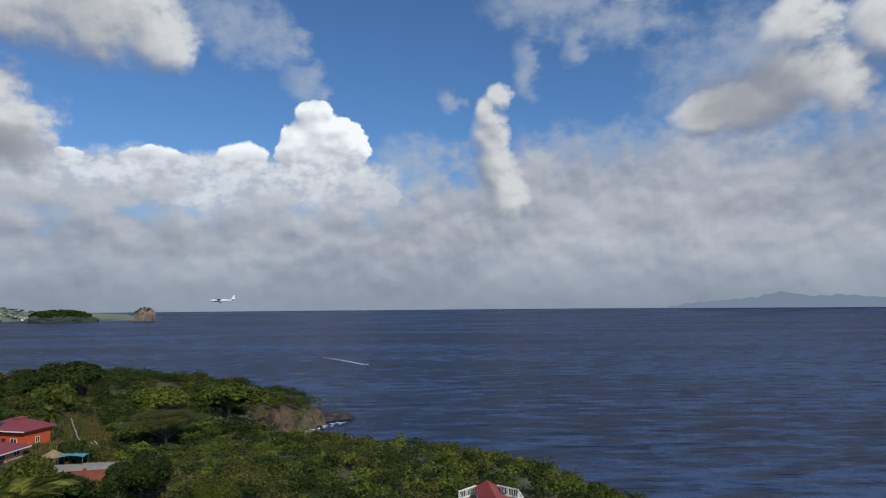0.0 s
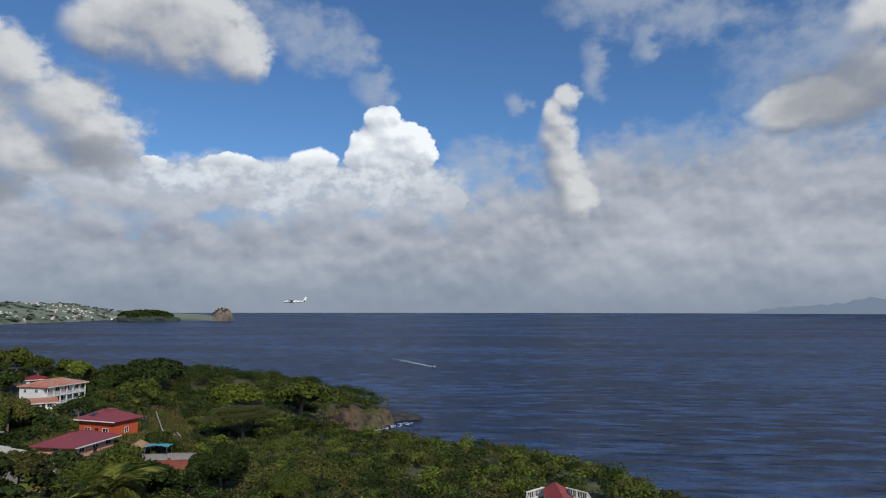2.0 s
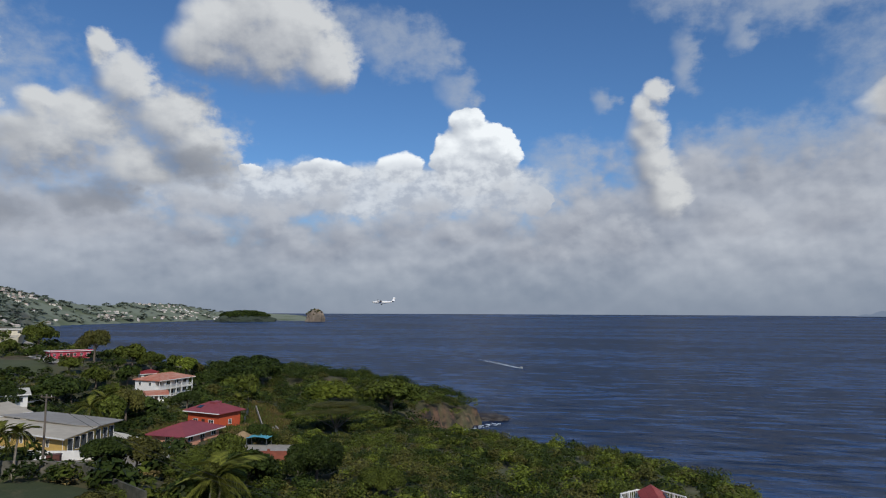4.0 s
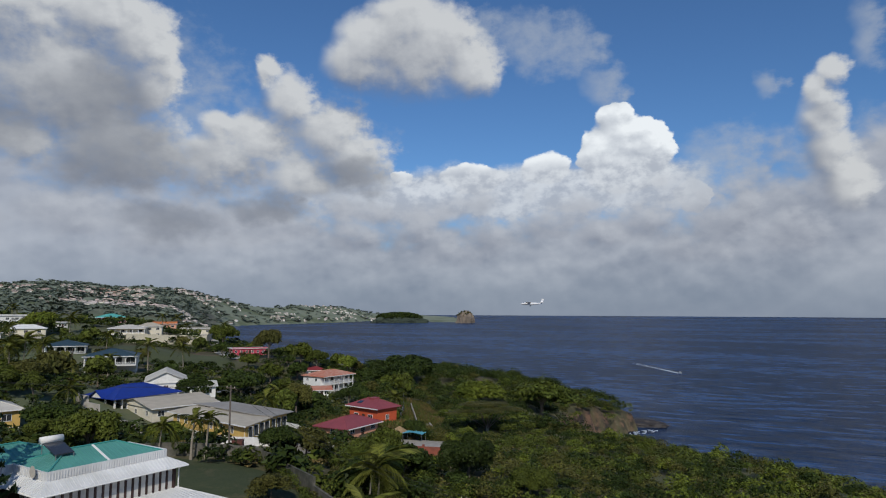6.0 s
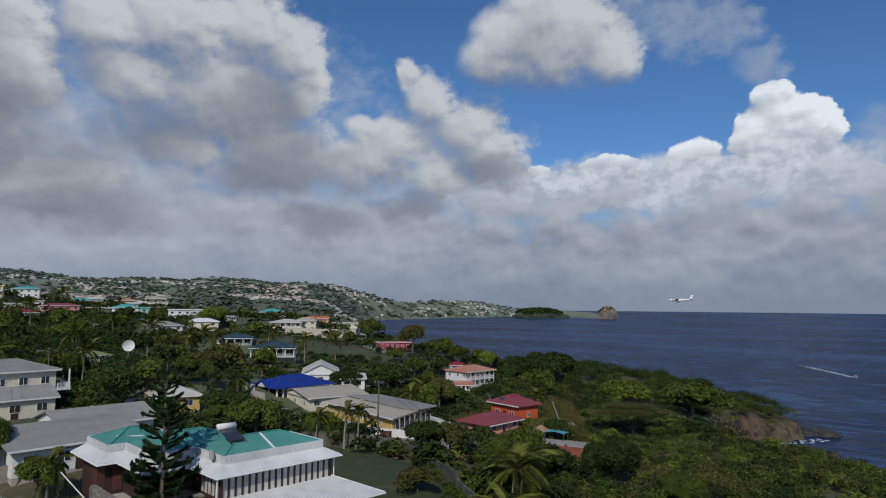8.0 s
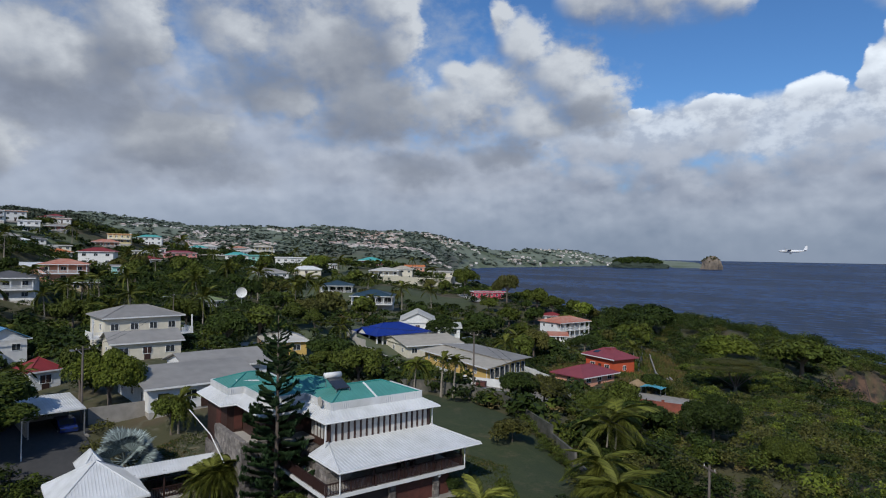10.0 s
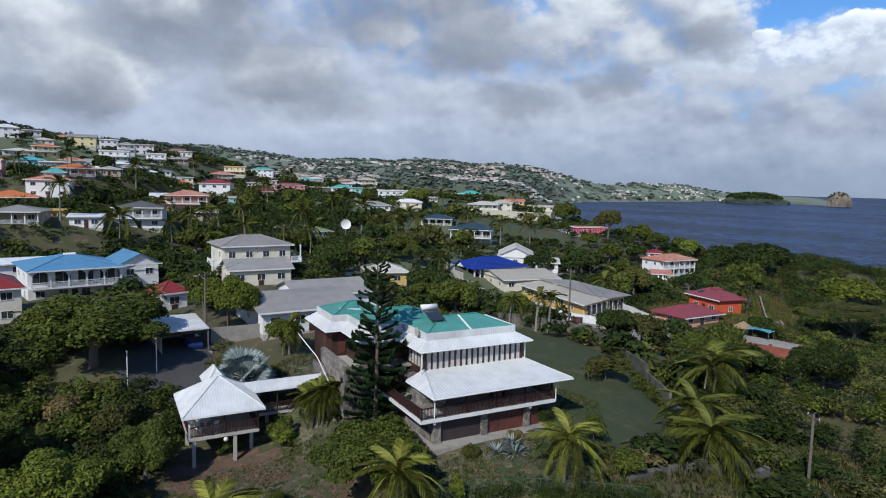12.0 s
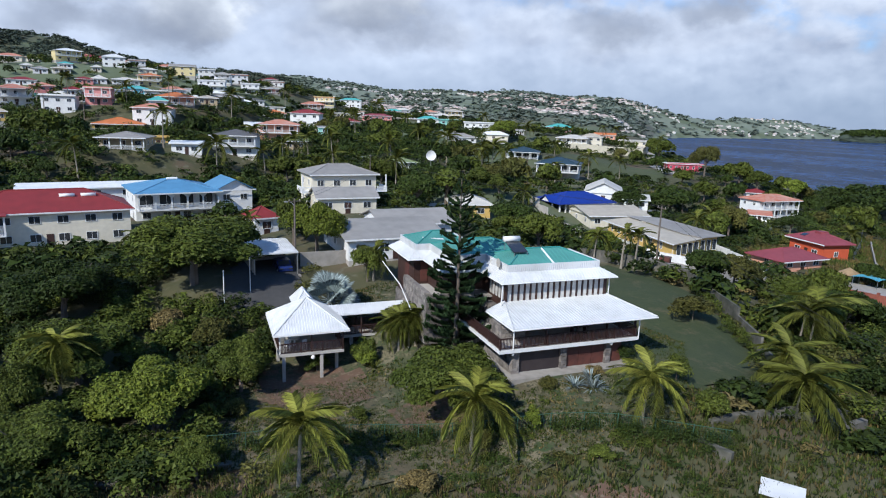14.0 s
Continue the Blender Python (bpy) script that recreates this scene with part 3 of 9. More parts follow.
def sea_material():
    mt = bpy.data.materials.new("sea_water")
    mt.use_nodes = True
    nt = mt.node_tree
    N, K = nt.nodes, nt.links
    bsdf = N["Principled BSDF"]
    tc = N.new("ShaderNodeTexCoord")
    mp = N.new("ShaderNodeMapping")
    mp.inputs["Rotation"].default_value, mp.inputs["Scale"].default_value = (0, 0, radians(-12)), (0.35, 1.0, 1.0)
    K.new(tc.outputs["Object"], mp.inputs["Vector"])
    streak = N.new("ShaderNodeTexNoise")
    streak.inputs["Scale"].default_value, streak.inputs["Detail"].default_value = 0.006, 6.0
    K.new(mp.outputs[0], streak.inputs["Vector"])
    wave = N.new("ShaderNodeTexNoise")
    wave.inputs["Scale"].default_value, wave.inputs["Detail"].default_value = 0.10, 10.0
    wave.inputs["Roughness"].default_value = 0.62
    K.new(mp.outputs[0], wave.inputs["Vector"])
    add = N.new("ShaderNodeMath")
    add.operation = "MULTIPLY_ADD"
    add.inputs[1].default_value = 0.6
    K.new(streak.outputs[0], add.inputs[0])
    K.new(wave.outputs[0], add.inputs[2])
    mr = N.new("ShaderNodeMapRange")
    mr.inputs["From Min"].default_value, mr.inputs["From Max"].default_value = 0.73, 0.89
    K.new(add.outputs[0], mr.inputs["Value"])
    mx = N.new("ShaderNodeMix")
    mx.data_type = "RGBA"
    K.new(mr.outputs[0], mx.inputs[0])
    mx.inputs[6].default_value, mx.inputs[7].default_value = (0.0040, 0.0105, 0.032, 1), (0.028, 0.064, 0.158, 1)
    last = None
    for scale, dist in ((0.55, 0.5), (0.14, 1.7), (0.035, 3.2)):
        n = N.new("ShaderNodeTexNoise")
        n.inputs["Scale"].default_value, n.inputs["Detail"].default_value = scale, 4.0
        K.new(mp.outputs[0], n.inputs["Vector"])
        bp = N.new("ShaderNodeBump")
        bp.inputs["Strength"].default_value, bp.inputs["Distance"].default_value = 1.0, dist
        K.new(n.outputs[0], bp.inputs["Height"])
        if last:
            K.new(last, bp.inputs["Normal"])
        last = bp.outputs[0]
    body, gloss, both = N.new("ShaderNodeBsdfDiffuse"), N.new("ShaderNodeBsdfGlossy"), N.new("ShaderNodeMixShader")
    K.new(mx.outputs[2], body.inputs["Color"])
    gloss.inputs["Roughness"].default_value = 0.2
    fres, part_of = N.new("ShaderNodeFresnel"), N.new("ShaderNodeMath")
    fres.inputs["IOR"].default_value = 1.33
    part_of.operation = "MULTIPLY"
    part_of.inputs[1].default_value = 0.20
    K.new(fres.outputs[0], part_of.inputs[0])
    K.new(part_of.outputs[0], both.inputs[0])
    for sh in (body, gloss):
        K.new(last, sh.inputs["Normal"])
    K.new(body.outputs[0], both.inputs[1])
    K.new(gloss.outputs[0], both.inputs[2])
    K.new(both.outputs[0], N["Material Output"].inputs[0])
    N.remove(bsdf)
    return mt


def make_sea():
    azs = np.radians(np.arange(0, 360, 2.0))
    rs = np.concatenate([[1.0, 200, 600, 1200, 2000, 2800], np.linspace(3300, 4960, 12)])
    verts = []
    for r in rs:
        z = 36.5 * max(0.0, (r - 3300) / 1660) ** 2      # the sheet bends up to the true horizon line
        verts += [(-math.sin(a) * r, math.cos(a) * r, z) for a in azs]
    n = len(azs)
    faces = [(i * n + j, i * n + (j + 1) % n, (i + 1) * n + (j + 1) % n, (i + 1) * n + j) for i in range(len(rs) - 1) for j in range(n)]
    ob = mesh_part("water", soup("water", verts, faces), sea_material(), smooth=True)
    return tagged(ob, "dark blue wind-rippled sea reaching to the hazy horizon", "sea", kind="structure")


make_ground()
make_sea()


# ---- parts shared by buildings ----
def ribs(bm, a, b, c, d, gap=0.32, size=0.035):
    """Standing ribs up a roof plane: a, b along the eave, d, c along the top (c over b, d over a)."""
    a, b, c, d = map(Vector, (a, b, c, d))
    n = (b - a).cross(d - a).normalized()
    if n.z < 0:
        n = -n
    along = (b - a).normalized()
    up = n.cross(along)
    length = (b - a).length
    h = max((d - a).dot(up), (c - a).dot(up))
    l0, l1 = (d - a).dot(along), (c - a).dot(along)
    for i in range(1, int(length / gap)):
        s = i * gap
        t0 = 0.0
        reach = 1.0
        if l0 > 1e-3 and s < l0:
            reach = min(reach, s / l0)
        if l0 < -1e-3:
            pass
        if s > l1 and length - l1 > 1e-3:
            reach = min(reach, (length - s) / (length - l1))
        if reach * h < 0.15:
            continue
        p, q = a + along * s + n * 0.002, a + along * s + up * (h * reach) + n * 0.002
        w = along * size * 0.5
        v = [bm.verts.new(x) for x in (p - w, p + w, p + n * size, q - w, q + w, q + n * size)]
        for f in ((0, 2, 5, 3), (2, 1, 4, 5), (0, 1, 2)):
            bm.faces.new([v[k] for k in f])


def hip_planes(x0, x1, y0, y1, z0, h):
    """The four planes of a hipped roof, each as eave a, b and top c, d."""
    w, d = x1 - x0, y1 - y0
    if w >= d:
        r0, r1 = (x0 + d / 2, (y0 + y1) / 2, z0 + h), (x1 - d / 2, (y0 + y1) / 2, z0 + h)
        return [((x0, y0, z0), (x1, y0, z0), r1, r0), ((x1, y1, z0), (x0, y1, z0), r0, r1), ((x1, y0, z0), (x1, y1, z0), r1, r1), ((x0, y1, z0), (x0, y0, z0), r0, r0)], r0, r1
    r0, r1 = ((x0 + x1) / 2, y0 + w / 2, z0 + h), ((x0 + x1) / 2, y1 - w / 2, z0 + h)
    return [((x0, y0, z0), (x1, y0, z0), r0, r0), ((x1, y1, z0), (x0, y1, z0), r1, r1), ((x1, y0, z0), (x1, y1, z0), r1, r0), ((x0, y1, z0), (x0, y0, z0), r0, r1)], r0, r1


def plane_solid(bm, a, b, c, d, thick=0.08):
    pts = [a, b, c] if (Vector(c) - Vector(d)).length < 1e-4 else [a, b, c, d]
    hi = [bm.verts.new(p) for p in pts]
    lo = [bm.verts.new((p[0], p[1], p[2] - thick)) for p in pts]
    bm.faces.new(hi)
    bm.faces.new(lo[::-1])
    n = len(pts)
    for i in range(n):
        bm.faces.new((hi[i], lo[i], lo[(i + 1) % n], hi[(i + 1) % n]))


def hip_roof(owner, x0, x1, y0, y1, z0, h, material, rib=0.0, cap=None, thick=0.12, label=""):
    planes, r0, r1 = hip_planes(x0, x1, y0, y1, z0, h)
    bm = bmesh.new()
    for pl in planes:
        plane_solid(bm, *pl, thick)
    roof = part("roof", bm, material, owner, label)
    if rib:
        bm = bmesh.new()
        for pl in planes:
            ribs(bm, *pl, gap=rib)
        tagged(part("roof_ribs", bm, material, roof), kind="stuff")
    if cap:
        for corner in ((x0, y0), (x1, y0), (x1, y1), (x0, y1)):
            top = min((r0, r1), key=lambda r: math.hypot(r[0] - corner[0], r[1] - corner[1]))
            part("ridge_cap", tube([(*corner, z0 + 0.03), (top[0], top[1], top[2] + 0.03)], [0.07, 0.07], 6), cap, roof)
        if (Vector(r0) - Vector(r1)).length > 0.1:
            part("ridge_cap", tube([(r0[0], r0[1], r0[2] + 0.03), (r1[0], r1[1], r1[2] + 0.03)], [0.08, 0.08], 6), cap, roof)
    return roof


def railing(owner, a, b, z, h=0.95, material=None, gap=0.13, post_gap=2.2, top=0.07, single=False):
    """A straight balustrade from a to b: posts and rails, each a part; the slim balusters in one."""
    material = material or RAIL
    a, b = Vector((*a, 0)), Vector((*b, 0))
    d = b - a
    length = d.length
    turn = math.atan2(d.y, d.x)
    base = new("railing")
    base.parent = owner
    base.matrix_local = Matrix.Translation((a.x, a.y, z)) @ Matrix.Rotation(turn, 4, "Z")
    part("handrail", box(0, length, -0.05, 0.05, h - top, h), material, base)
    part("bottom_rail", box(0, length, -0.035, 0.035, 0.08, 0.14), material, base)
    n = max(1, round(length / post_gap))
    for i in range(n + 1):
        o = new("post", shared_box("rail_post", material, 0.10, 0.12, h + 0.03))
        o.parent, o.location = base, (length * i / n, 0, 0)
    count = int(length / gap)
    if single:
        for i in range(1, count):
            o = new("baluster", shared_box("rail_baluster", material, 0.044, 0.044, h - 0.15))
            o.parent, o.location = base, (i * gap, 0, 0.1)
    else:
        bm = bmesh.new()
        for i in range(1, count):
            add_box(bm, i * gap - 0.03, i * gap + 0.03, -0.022, 0.022, 0.1, h - 0.05)
        tagged(part("balustrade", bm, material, base), kind="stuff")
    return base


def shared_box(key, material, w, d, h):
    key = f"{key}_{material.name}_{h:.2f}"
    if key not in bpy.data.meshes:
        bm = box(-w / 2, w / 2, -d / 2, d / 2, 0, h)
        me = bpy.data.meshes.new(key)
        bm.to_mesh(me)
        bm.free()
        me.materials.append(material)
    return bpy.data.meshes[key]


# ---- the villa in the garden ----
def make_villa():
    v = thing("villa", pose(-40.25, 25.3, 37.0, 0, 0, 84.6), "two-storey villa with white skirt roofs, teal hipped roofs and dark timber", "house")
    part("plinth", box(-0.2, 11.4, -0.3, 12.0, -2.5, 0.04), CONCRETE, v, "stained concrete apron")
    part("ground_floor", box(0.6, 11.1, 1.25, 12.0, 0.04, 2.15), DARK, v, "dark garage storey")
    for x0, x1, y0, y1 in ((0.35, 0.95, 0.85, 1.4), (4.95, 5.45, 0.85, 1.4), (9.35, 9.85, 0.85, 1.4)):
        stone_block("stone_pier", v, x0, x1, y0, y1, 0.0, 2.15)
    part("garage_door", box(0.97, 4.93, 1.12, 1.24, 0.05, 2.12), mat("garage_door_dark", (0.040, 0.030, 0.030), (0.028, 0.020, 0.020), 1.5, 0.6), v, "closed dark brown garage door")
    for i in range(3):
        d = part("garage_door", box(5.47 + i * 1.3, 6.74 + i * 1.3, 1.10, 1.24, 0.05, 2.12), REDWOOD, v, "closed red-brown timber door leaf")
        part("brace", box(5.55 + i * 1.3, 6.66 + i * 1.3, 1.07, 1.10, 1.0, 1.12), REDWOOD, d)
    part("garage_door", box(9.87, 11.08, 1.10, 1.24, 0.05, 2.12), REDWOOD, v, "closed red-brown timber door leaf")
    stone_block("stone_wall", v, 0.30, 0.60, 1.4, 9.5, 0.0, 2.15)
    # deck
    part("deck", prism([(-1.1, 0.35), (12.1, 0.35), (12.1, 8.0), (-1.1, 9.5)][::1], 2.17, 2.40), PALE_CONCRETE, v, "pale deck slab")
    part("deck_fascia", box(-1.15, 12.15, 0.28, 0.35, 2.12, 2.42), WHITE, v, "white-painted deck edge")
    part("deck_fascia", box(-1.17, -1.1, 0.28, 9.4, 2.12, 2.42), WHITE, v, "white-painted deck edge")
    railing(v, (-1.05, 0.45), (12.0, 0.45), 2.42, single=True)
    railing(v, (-1.05, 8.9), (-1.05, 0.45), 2.42, single=True)
    railing(v, (12.0, 0.45), (12.0, 5.0), 2.42, single=True)
    for x in (3.2, 6.2, 9.1, 12.0):
        part("porch_post", box(x - 0.07, x + 0.07, 0.55, 0.69, 2.42, 4.35), BROWN, v)
    part("porch_wall", box(2.2, 11.9, 4.2, 4.4, 2.42, 4.9), BROWN, v, "dark timber porch wall")
    for x in (3.4, 5.4, 7.4, 9.4):
        part("porch_door", box(x, x + 0.95, 4.14, 4.2, 2.45, 4.4), REDWOOD, v)
    stone_block("stone_wall", v, 0.0, 2.2, 2.5, 4.4, 2.42, 4.32)
    stone_block("stone_wall", v, 0.9, 2.2, 4.4, 9.5, 2.42, 4.30)
    table = part("porch_table", box(6.6, 8.2, 2.0, 2.7, 3.1, 3.16), BROWN, v)
    for x in (6.7, 8.0):
        part("table_leg", box(x, x + 0.1, 2.1, 2.6, 2.42, 3.1), BROWN, table)
    # lower skirt roof over the porch
    planes = [((-0.25, -0.2, 4.3), (13.6, -0.2, 4.3), (11.8, 4.95, 5.02), (1.35, 4.95, 5.02)),
              ((-0.25, 5.2, 4.3), (-0.25, -0.2, 4.3), (1.35, 4.95, 5.02), (1.35, 5.2, 5.02)),
              ((13.6, -0.2, 4.3), (13.6, 8.2, 4.3), (11.8, 8.2, 5.02), (11.8, 4.95, 5.02))]
    bm, rb = bmesh.new(), bmesh.new()
    for pl in planes:
        plane_solid(bm, *pl, 0.09)
        ribs(rb, *pl, gap=0.3)
    lower = part("roof", bm, WHITE_ROOF, v, "white ribbed sheet roof over the porch")
    tagged(part("roof_ribs", rb, WHITE_ROOF, lower), kind="stuff")
    part("ridge_cap", tube([(-0.25, -0.2, 4.33), (1.35, 4.95, 5.06)], [0.06, 0.06], 6), WHITE_ROOF, lower)
    part("ridge_cap", tube([(13.6, -0.2, 4.33), (11.8, 4.95, 5.06)], [0.06, 0.06], 6), WHITE_ROOF, lower)
    part("gutter", tube([(-0.3, -0.27, 4.22), (13.66, -0.27, 4.22)], [0.07, 0.07], 8), WHITE, lower)
    part("gutter", tube([(-0.32, -0.27, 4.22), (-0.32, 5.0, 4.22)], [0.07, 0.07], 8), WHITE, lower)
    # upper storey
    part("upper_wall", box(1.4, 11.8, 5.0, 11.0, 4.4, 6.95), BROWN, v, "dark brown timber upper wall")
    bays = 17
    for i in range(bays):
        x = 1.62 + i * (10.0 / bays)
        part("louvre_panel", box(x, x + 0.36, 4.94, 4.99, 5.02, 6.55), CURTAIN, v)
    for i in range(bays + 1):
        x = 1.52 + i * (10.0 / bays)
        part("mullion", box(x - 0.08, x + 0.06, 4.90, 5.0, 4.95, 6.6), BROWN, v)
    for i in range(5):
        y = 5.25 + i * 0.62
        part("louvre_panel", box(1.33, 1.38, y, y + 0.36, 5.1, 6.55), CURTAIN, v)
    part("sill", box(1.35, 11.85, 4.86, 5.0, 4.84, 4.95), BROWN, v)
    stone_block("stone_balcony", v, -0.9, 1.4, 8.6, 10.2, 4.0, 4.7)
    part("balcony_slab", box(-1.0, 1.5, 7.6, 10.3, 4.7, 4.85), CONCRETE, v)
    # wing walls
    part("wing_wall", box(-2.1, 7.0, 9.9, 16.0, 2.4, 6.95), BROWN, v, "dark brown timber wing")
    part("wing_wall", box(-3.6, 3.0, 15.4, 21.0, 2.4, 6.95), BROWN, v, "dark brown timber wing")
    stone_block("stone_wall", v, -3.7, 3.0, 15.3, 21.2, -1.0, 2.4)
    stone_block("stone_wall", v, -2.2, 7.0, 9.8, 15.3, -1.0, 2.4)
    part("wing_door", box(-2.95, -2.2, 15.32, 15.4, 4.4, 6.4), REDWOOD, v)
    part("wing_door", box(-3.66, -3.6, 17.0, 18.2, 4.4, 6.4), REDWOOD, v)
    part("terrace", box(-3.8, -2.1, 9.6, 15.3, 3.9, 4.15), PALE_CONCRETE, v, "pale concrete landing")
    stone_block("terrace_wall", v, -4.3, -3.9, 9.6, 16.5, 0.0, 4.9)
    stone_block("terrace_wall", v, -4.3, -2.1, 9.4, 9.7, 0.0, 4.7)
    part("stair_rail", tube([(-5.2, 21.5, 5.2), (-5.0, 15.5, 4.2), (-5.0, 11.5, 2.6)], [0.05, 0.05, 0.05], 6), WHITE, v, "white pipe handrail")
    # stepped skirt, parapet and teal roofs
    outer = [(-4.5, 21.6), (-4.5, 14.5), (-3.0, 14.5), (-3.0, 8.9), (0.6, 8.9), (0.6, 4.1), (12.3, 4.1), (12.3, 11.6), (7.5, 11.6), (7.5, 17.0), (3.6, 17.0), (3.6, 21.6), (-4.5, 21.6)]
    inner = [(-3.45, 20.7), (-3.45, 15.55), (-1.95, 15.55), (-1.95, 9.95), (1.65, 9.95), (1.65, 5.2), (10.95, 5.2), (10.95, 10.5), (6.4, 10.5), (6.4, 16.0), (2.6, 16.0), (2.6, 20.7), (-3.45, 20.7)]
    bm, rb = bmesh.new(), bmesh.new()
    for i in range(7):
        ribs(rb, (*outer[i], 6.9), (*outer[i + 1], 6.9), (*inner[i + 1], 7.6), (*inner[i], 7.6), gap=0.3)
    bm.free()
    for i in range(len(outer) - 1):
        bm = bmesh.new()
        plane_solid(bm, (*outer[i], 6.9), (*outer[i + 1], 6.9), (*inner[i + 1], 7.6), (*inner[i], 7.6), 0.09)
        skirt = part("skirt_roof", bm, WHITE_ROOF, v, "white ribbed sheet skirt roof")
    tagged(part("roof_ribs", rb, WHITE_ROOF, skirt), kind="stuff")
    bm, rb = bmesh.new(), bmesh.new()
    for (ax, ay), (bx, by) in zip(inner, inner[1:]):
        d = Vector((bx - ax, by - ay, 0)).normalized()
        nrm = Vector((d.y, -d.x, 0)) * 0.05
        vs = [bm.verts.new((x, y, z)) for x, y, z in ((ax + nrm.x, ay + nrm.y, 7.55), (bx + nrm.x, by + nrm.y, 7.55), (bx + nrm.x, by + nrm.y, 8.2), (ax + nrm.x, ay + nrm.y, 8.2),
                                                      (ax - nrm.x, ay - nrm.y, 7.55), (bx - nrm.x, by - nrm.y, 7.55), (bx - nrm.x, by - nrm.y, 8.2), (ax - nrm.x, ay - nrm.y, 8.2))]
        for f in ((0, 1, 2, 3), (7, 6, 5, 4), (3, 2, 6, 7), (0, 4, 5, 1), (0, 3, 7, 4), (1, 5, 6, 2)):
            bm.faces.new([vs[k] for k in f])
        parapet = part("parapet", bm, WHITE_ROOF, v, "white ribbed parapet")
        bm = bmesh.new()
        length = math.hypot(bx - ax, by - ay)
        for i in range(1, int(length / 0.2)):
            c = Vector((ax, ay, 0)) + d * (i * 0.2)
            for s in (1, -1):
                o = c + nrm * (1.35 * s)
                add_box(rb, o.x - 0.03, o.x + 0.03, o.y - 0.03, o.y + 0.03, 7.6, 8.12)
    bm.free()
    tagged(part("parapet_ribs", rb, WHITE_ROOF, parapet), kind="stuff")
    hip_roof(v, 1.72, 10.88, 5.27, 10.6, 8.05, 0.95, TEAL, 0.42, TEAL_DARK, label="teal painted sheet roof")
    hip_roof(v, -1.88, 6.4, 10.02, 16.1, 8.045, 1.05, TEAL, 0.42, TEAL_DARK, label="teal painted sheet roof")
    hip_roof(v, -3.38, 2.6, 15.62, 20.7, 8.04, 0.95, TEAL, 0.42, TEAL_DARK, label="teal painted sheet roof")
    part("flashing", slab([(6.2, 5.27, 8.10), (6.38, 5.27, 8.10), (6.38, 7.9, 9.05), (6.2, 7.9, 9.05)], 0.05), WHITE, v, "white flashing strip")
    part("flashing", slab([(-2.2, 17.0, 8.52), (-0.2, 16.4, 8.42), (-0.2, 16.6, 8.45), (-2.2, 17.2, 8.57)], 0.05), WHITE, v, "white flashing strip")
    for i in range(6):
        part("gutter", tube([(outer[i][0], outer[i][1], 6.82), (outer[i + 1][0], outer[i + 1][1], 6.82)], [0.06, 0.06], 8), WHITE, v)
    for pts in ([(0.75, 4.2, 6.8), (0.75, 4.35, 4.9)], [(11.9, 4.3, 6.8), (11.9, 4.8, 6.5), (11.9, 4.8, 4.9)], [(0.05, -0.2, 4.25), (0.05, 0.3, 4.0), (0.05, 0.3, 2.4)], [(12.6, -0.1, 4.25), (12.2, 0.3, 3.9), (12.2, 0.3, 2.2)]):
        part("downpipe", tube(pts, [0.055] * len(pts), 8), WHITE, v, "white downpipe")
    # water heater on the roof
    w = part("solar_heater", tube([(2.9, 8.9, 9.75), (4.5, 8.9, 9.75)], [0.27, 0.27], 16), WHITE, v, "white solar water tank with a dark panel", True)
    part("panel", slab([(3.0, 6.9, 8.95), (4.4, 6.9, 8.95), (4.4, 8.7, 9.55), (3.0, 8.7, 9.55)], 0.08), PANEL, w)
    bm = bmesh.new()
    for x in (3.05, 4.35):
        add_tube(bm, [(x, 8.9, 9.5), (x, 8.9, 8.75)], [0.03, 0.03], 6)
        add_tube(bm, [(x, 6.9, 8.9), (x, 6.9, 8.4)], [0.03, 0.03], 6)
    part("stand", bm, STEEL, w)
    bm = bmesh.new()
    bmesh.ops.create_cone(bm, segments=20, radius1=0.42, radius2=0.1, depth=0.16, cap_ends=True, matrix=Matrix.Translation((1.35, 6.4, 8.15)) @ Matrix.Rotation(radians(90), 4, "Y"))
    part("satellite_dish", bm, PALE_CONCRETE, v, "grey round dish on the parapet")
    for x in (0.15, 9.6):
        bm = bmesh.new()
        bmesh.ops.create_uvsphere(bm, u_segments=12, v_segments=8, radius=0.14, matrix=Matrix.Translation((x, 0.5, 1.95)))
        part("globe_lamp", bm, WHITE, v, "white globe lamp", True)
    return v


